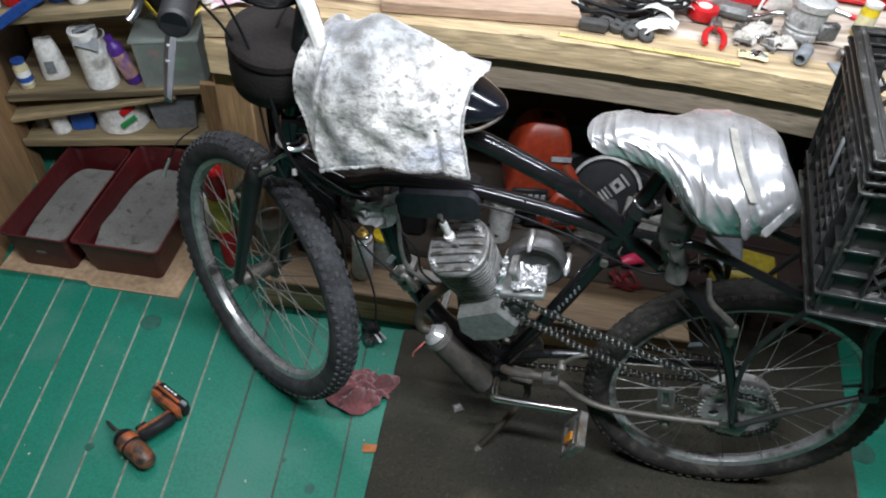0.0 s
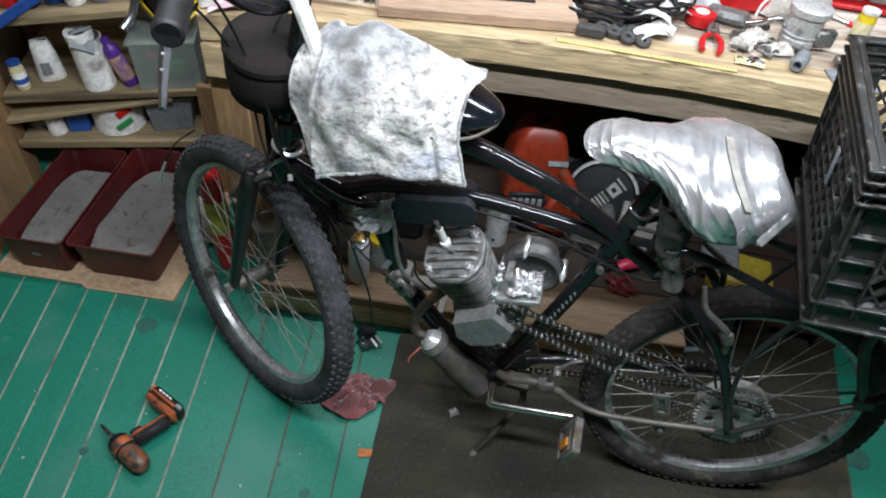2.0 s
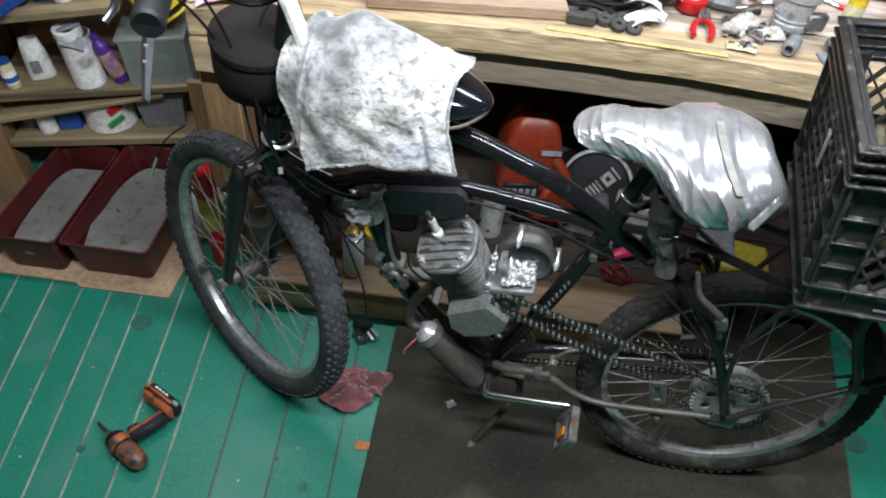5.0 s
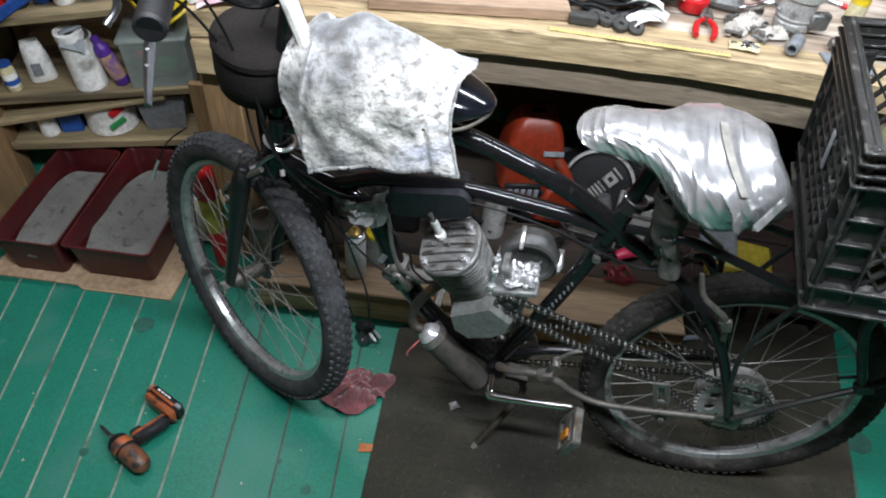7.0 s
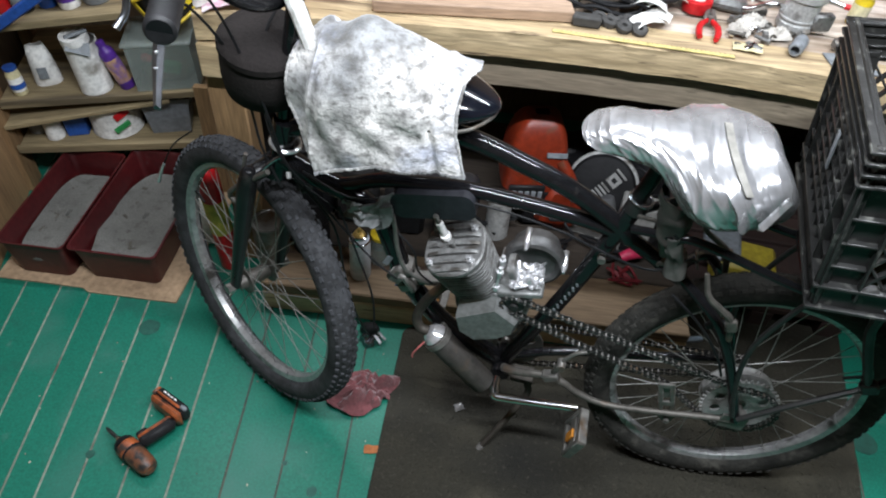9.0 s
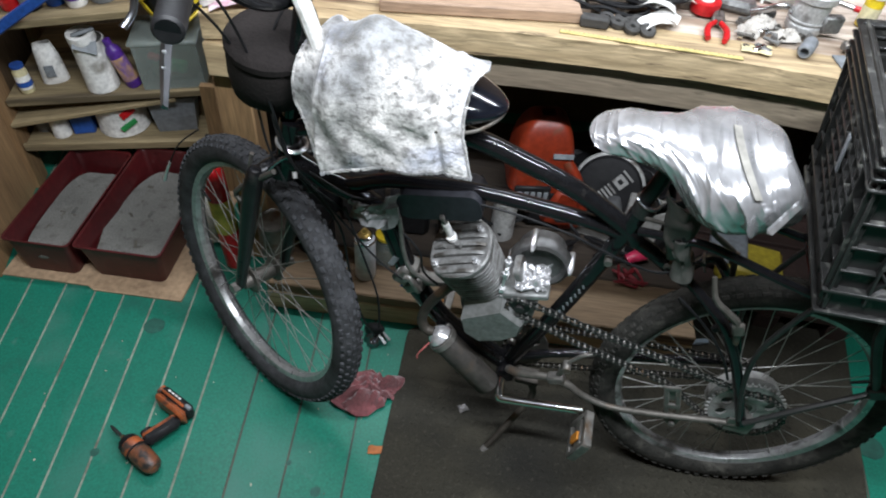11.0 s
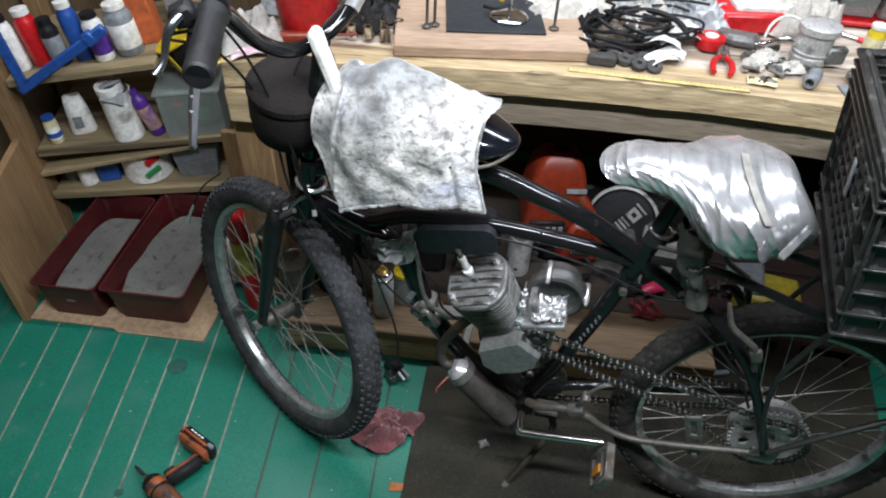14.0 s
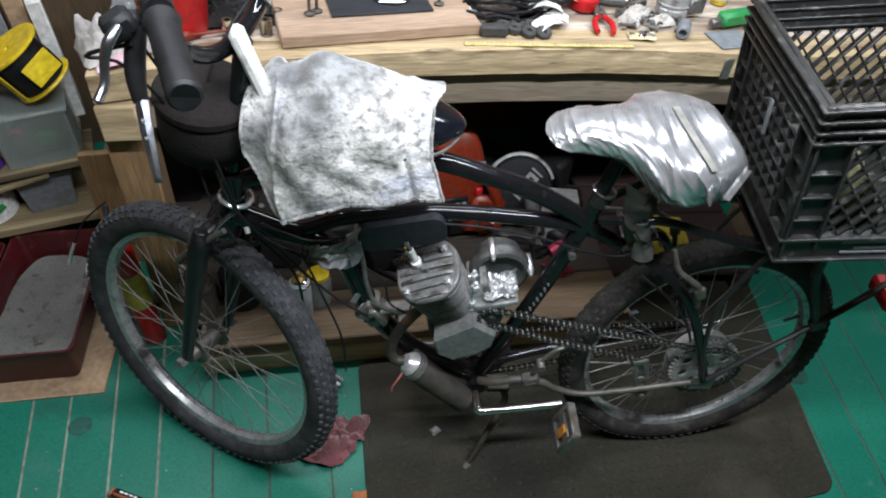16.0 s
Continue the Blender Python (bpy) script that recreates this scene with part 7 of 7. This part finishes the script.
solid("plastic_bag", crumple(0.20, 0.14, 0.07, 13.0, 26, 8.0), mat("thin_plastic", (0.60, 0.62, 0.64), (0.45, 0.47, 0.5), 9, 0.2, transmission=0.3), pose(0.36, 0.83, BZ, 0, 0, -8), "crumpled clear plastic bag on the bench", "bag")

pl = thing("pliers", pose(0.485, 0.635, BZ, 0, 0, -12) @ Matrix.Scale(0.85, 4), "red-handled pliers lying on the bench", "pliers")
for s_ in (1, -1):
    part("handle", Mesh().tube([(s_ * 0.006, 0.01, 0.012), (s_ * 0.022, -0.025, 0.012), (s_ * 0.024, -0.06, 0.011), (s_ * 0.020, -0.085, 0.010)], [0.006, 0.008, 0.0085, 0.007], 10), RED, pl, "red dipped handle")
    part("jaw", Mesh().box(0.014, 0.06, 0.012, (s_ * 0.008, 0.042, 0.012), (0, 0, s_ * 6), c=0.004), STEEL, pl)
part("pivot", Mesh().lathe([(0, 0.005), (0.009, 0.005), (0.009, 0.021), (0, 0.021)], 14, Matrix.Translation((0, 0.014, 0))), STEEL, pl)
tp = thing("tape_roll", pose(0.470, 0.715, BZ), "red tape roll with a white core", "tape")
part("roll", Mesh().lathe([(0.016, 0), (0.032, 0), (0.033, 0.003), (0.033, 0.022), (0.032, 0.025), (0.016, 0.025), (0.016, 0)], 28), RED, tp)
part("core", Mesh().lathe([(0, 0.002), (0.0155, 0.002), (0.0155, 0.027), (0, 0.027)], 20), WHITE, tp)
solid("grey_caliper", Mesh().box(0.10, 0.05, 0.028, (0, 0, 0.015), c=0.01).box(0.05, 0.02, 0.016, (0.07, 0.0, 0.012), c=0.004), ALU, pose(0.535, 0.735, BZ, 0, 0, -15), "grey cast brake caliper on the bench", "caliper")

cb = thing("engine_casting", pose(0.685, 0.685, BZ, 0, 0, -10) @ Matrix.Scale(0.78, 4), "grey cast engine part with pipes on the bench", "engine part")
part("barrel", Mesh().lathe([(0, 0), (0.050, 0), (0.053, 0.006), (0.053, 0.02), (0.049, 0.024), (0.049, 0.085), (0.058, 0.090), (0.058, 0.108), (0.052, 0.112), (0.02, 0.114), (0, 0.114)], 40), PALECAST, cb, "pale cast barrel")
part("rib", Mesh().lathe([(0.048, 0.030), (0.054, 0.031), (0.054, 0.035), (0.048, 0.036)], 40), PALECAST, cb)
part("pipe", Mesh().tube([(-0.05, -0.01, 0.05), (-0.08, -0.02, 0.06), (-0.12, -0.01, 0.035), (-0.15, 0.0, 0.02)], 0.010, 12), CHROME, cb, "bright pipe stub")
part("fuel_line", Mesh().tube([(-0.04, 0.02, 0.10), (-0.09, 0.01, 0.115), (-0.13, -0.02, 0.10), (-0.14, -0.03, 0.06)], 0.004, 8), WHITE, cb, "white fuel line")
part("flange", Mesh().box(0.06, 0.03, 0.05, (0.06, -0.02, 0.035), (0, 0, 20), c=0.006), ALU, cb)
part("stud", Mesh().tube([(0.05, 0, 0.09), (0.10, -0.01, 0.085)], 0.007, 10), CHROME, cb)
part("red_cap", Mesh().tube([(0.10, -0.01, 0.085), (0.115, -0.012, 0.084)], 0.008, 10), RED, cb, "red cap")
hw = random.Random(21)
for k in range(26):
    x, y = hw.uniform(0.53, 0.69), hw.uniform(0.55, 0.70)
    if k % 3 == 0:
        g = Mesh().lathe([(0.003, 0), (0.008, 0), (0.008, 0.005), (0.003, 0.005), (0.003, 0)], 6)
        nm, lb = "nut", "loose steel nut on the bench"
    elif k % 3 == 1:
        g = Mesh().lathe([(0, 0), (0.007, 0), (0.007, 0.006), (0.0038, 0.006), (0.0038, 0.035), (0, 0.035)], 8, pose(0, 0, 0.007, 0, 90, 0))
        nm, lb = "bolt", "loose steel bolt on the bench"
    else:
        g = Mesh().box(hw.uniform(0.02, 0.04), 0.014, 0.010, (0, 0, 0.0055), c=0.003)
        nm, lb = "fitting", "loose metal fitting on the bench"
    solid(nm, g, (STEEL, ALU, EXHAUST, CHROME)[k % 4], pose(x, y, BZ, 0, 0, hw.uniform(0, 180)), lb, nm, "loose hardware on the bench")
solid("socket_tube", Mesh().lathe([(0.009, 0), (0.014, 0), (0.015, 0.003), (0.015, 0.05), (0.012, 0.055), (0.009, 0.055), (0.009, 0)], 18, pose(0, 0, 0.0155, 90, 0, -30)), GREY, pose(0.672, 0.588, BZ), "grey socket tube lying on the bench", "socket")
solid("yellow_note", Mesh().sheet(lambda u, v: ((u - 0.5) * 0.06, (v - 0.5) * 0.035, 0.004 + 0.004 * wob((u, v, 0), 3)[2] + 0.004 * u), 10, 8, 0.001), CREAM, pose(0.553, 0.552, BZ, 0, 0, -12), "curled yellow and white note at the bench edge", "paper")
solid("corner_plate", Mesh().box(0.09, 0.08, 0.004, (0, 0, 0.002), c=0.001), GREY, pose(0.765, 0.535, BZ, 0, 0, 6), "dark grey plate at the bench corner", "plate")
gt = thing("green_stapler", pose(0.815, 0.615, BZ, 0, 0, 14), "bright green plastic hand tool", "tool")
part("body", Mesh().box(0.10, 0.035, 0.035, (0, 0, 0.018), c=0.008), GREENP, gt)
part("nose", Mesh().box(0.03, 0.02, 0.02, (-0.06, 0, 0.012), c=0.004), STEEL, gt)
bottle("pill_bottle", (0.835, 0.735, BZ), 0.020, 0.075, YELLOW, WHITE, "white-capped bottle with a yellow label", "bottle", neck=0.9, band=mat("pale_label", (0.6, 0.5, 0.15), (0.6, 0.58, 0.5), 12, 0.6))
can("blue_mug", (0.97, 0.70, BZ), 0.036, 0.16, BLUE, BLACKM, "tall blue plastic cup on the bench", "cup")
solid("green_carton", Mesh().box(0.11, 0.09, 0.15, (0, 0, 0.076), c=0.004), mat("dull_green", (0.08, 0.13, 0.09), (0.06, 0.10, 0.07), 9, 0.6), pose(1.09, 0.74, BZ, 0, 0, 8), "dull green carton on the bench", "carton")
rc = thing("red_parts_rack", pose(1.02, 1.02, BZ, 0, 0, -4), "red metal parts rack with small drawers", "rack")
part("rack_back", Mesh().box(0.62, 0.01, 0.30, (0, 0.14, 0.15), c=0.002), RED, rc)
for k in range(4):
    part("rack_shelf", Mesh().box(0.62, 0.28, 0.010, (0, 0, 0.008 + 0.095 * k), c=0.002), RED, rc)
for i in range(6):
    for j in range(3):
        part("drawer", Mesh().box(0.09, 0.20, 0.07, (-0.255 + 0.102 * i, -0.01, 0.05 + 0.095 * j), c=0.004), CLEAR if (i + j) % 3 else GREY, rc, "small cloudy drawer" if (i + j) % 3 else "grey drawer")
rb = thing("red_case", pose(0.60, 0.86, BZ, 0, 0, 6), "open red plastic case with white parts", "case")
part("case_shell", Mesh().box(0.20, 0.13, 0.05, (0, 0, 0.026), c=0.008), RED, rb)
part("case_lid", Mesh().box(0.20, 0.012, 0.11, (0, 0.07, 0.09), (-12, 0, 0), c=0.004), RED, rb)
part("white_insert", Mesh().box(0.16, 0.10, 0.02, (0.01, 0, 0.056), c=0.006), WHITE, rb)

# heaped on the bench's end beside the shelves
solid("work_glove", crumple(0.13, 0.10, 0.075, 3.9, 22, 5.0), mat("grey_glove", (0.48, 0.45, 0.42), (0.34, 0.31, 0.29), 14, 0.95, bump=0.8), pose(-0.562, 0.530, BZ, 0, 0, 30), "pale grey work glove heaped on the bench end", "glove")
solid("patterned_paper", Mesh().sheet(lambda u, v: ((u - 0.5) * 0.085, (v - 0.5) * 0.06, 0.006 + 0.010 * math.sin(3 * u) + 0.005 * wob((u, v, 7), 3)[2]), 12, 10, 0.001), mat("pink_print", (0.62, 0.55, 0.56), (0.50, 0.30, 0.36), 60, 0.7, spread=0.15), pose(-0.545, 0.478, BZ, 0, 0, 20), "crumpled paper with a pink print", "paper")
solid("clear_clamshell", crumple(0.10, 0.09, 0.05, 17.0, 16, 8.0), bpy.data.materials["thin_plastic"], pose(-0.55, 0.72, BZ, 0, 0, -10), "crumpled clear plastic packaging", "packaging")
solid("green_carton", Mesh().box(0.07, 0.05, 0.11, (0, 0, 0.056), c=0.003), GREENP, pose(-0.55, 0.82, BZ, 0, 0, 12), "small green carton behind the glove", "carton")
solid("screwdriver", Mesh().lathe([(0, 0), (0.011, 0), (0.013, 0.01), (0.011, 0.07), (0.006, 0.085), (0.003, 0.087), (0.003, 0.17), (0, 0.171)], 12, pose(0, 0, 0.0132, 0, 90, 0)), ORANGE, pose(-0.50, 0.545, BZ, 0, 0, 15), "orange-handled screwdriver at the bench edge", "screwdriver")

# pale rags, papers and bags behind the tools
PALE = bpy.data.materials["pale_rag"]
for x, y, sx, sy, h, sd, a, m_, nm, lb in ((0.315, 0.775, 0.20, 0.12, 0.06, 4.4, 12, PALE, "rag", "pale stained rag heaped over black cables"),
                                           (0.455, 0.835, 0.18, 0.12, 0.06, 6.1, -14, bpy.data.materials["thin_plastic"], "plastic_bag", "crumpled white plastic bag on the bench"),
                                           (0.700, 0.86, 0.17, 0.14, 0.11, 2.7, 20, PALE, "rag", "white cloth heaped behind the casting"),
                                           (0.585, 0.665, 0.06, 0.045, 0.022, 8.8, 40, PALE, "tissue", "small torn piece of pale tissue"),
                                           (0.548, 0.622, 0.05, 0.03, 0.018, 5.2, -30, PALE, "tissue", "crumpled pale tissue among the hardware"),
                                           (0.632, 0.62, 0.05, 0.035, 0.02, 1.9, 10, PALE, "tissue", "grey twist of tissue beside a socket"),
                                           (0.215, 0.74, 0.12, 0.08, 0.05, 9.7, 0, CLOTHSHADE, "rag", "black oily rag under the cables"),
                                           (-0.345, 0.665, 0.13, 0.10, 0.035, 3.1, 8, CLOTHSHADE, "rag", "black cloth under the sockets and wrenches")):
    solid(nm, crumple(sx, sy, h, sd, 26, 7.0), m_, pose(x, y, BZ, 0, 0, a), lb, nm)
for x, y, a, w_, d_ in ((0.382, 0.690, 28, 0.11, 0.055), (0.345, 0.655, -8, 0.09, 0.05), (0.300, 0.72, 40, 0.10, 0.06), (0.41, 0.735, 10, 0.08, 0.05)):
    solid("paper_scrap", Mesh().sheet(lambda u, v: ((u - 0.5) * w_, (v - 0.5) * d_, 0.020 + 0.022 * math.sin(2.6 * u + 0.3) + 0.006 * wob((u, v, w_ * 9), 4)[2]), 14, 8, 0.0012), WHITE, pose(x, y, BZ, 0, 0, a), "folded white paper on the heap of cables", "paper")
for k in range(5):
    a0 = lp.uniform(0, 6)
    pts = [((0.10 + 0.01 * k) * math.cos(a0 + 0.5 * q) * (1 + 0.15 * lp.uniform(-1, 1)), 0.055 * math.sin(a0 + 0.5 * q) * (1 + 0.25 * lp.uniform(-1, 1)), 0.018 + 0.01 * k + 0.014 * lp.random()) for q in range(9)]
    solid("cable_loop", Mesh().tube(pts, 0.0034, 7, 5), BLACKM, pose(0.285 + 0.02 * k, 0.69 + 0.012 * k, BZ), "loop of stiff black cable in the heap", "cable", "cables in the heap")
for x, y, z_, a, c_ in ((-0.20, 0.86, 0.10, 5, CARD), (-0.05, 0.92, 0.07, -8, WHITE), (0.12, 0.95, 0.09, 12, GREY)):
    solid("parts_carton", Mesh().box(0.12, 0.08, z_, (0, 0, z_ / 2), c=0.003), c_, pose(x, y, BZ, 0, 0, a), "small carton of parts at the back of the bench", "carton", "cartons along the back of the bench")

strap = [(-0.115, -0.015, 0.02), (-0.085, 0.012, 0.03), (-0.03, 0.035, 0.05), (0.03, 0.04, 0.055), (0.085, 0.02, 0.045), (0.105, -0.02, 0.03), (0.06, -0.035, 0.03), (0.0, -0.02, 0.03)]
solid("rubber_strap", Mesh().tube(strap, 0.0065, 8, 5), BLACKM, pose(0.30, 0.70, BZ + 0.006, 0, 0, -4), "thick black rubber strap looped over the heap", "strap")
solid("work_glove", crumple(0.15, 0.08, 0.05, 12.6, 22, 6.0), bpy.data.materials["brown_leather"], pose(0.32, 0.715, BZ, 0, 0, -6), "worn brown leather glove under the strap", "glove")
tray_b = thing("parts_tray", pose(0.585, 0.985, BZ, 0, 0, -6), "long black parts tray with a pale label", "tray")
part("tray_body", Mesh().box(0.40, 0.10, 0.075, (0, 0, 0.038), c=0.006), BLACKM, tray_b)
part("tray_label", Mesh().box(0.13, 0.003, 0.022, (-0.05, -0.0515, 0.05), c=0.0005), WHITE, tray_b, "white label without readable words")
for k in range(4):
    part("label_bar", Mesh().box(0.022, 0.002, 0.012, (-0.095 + 0.03 * k, -0.0535, 0.05), (0, 12, 0), c=0.0003), RED, tray_b, "red bar in place of writing")
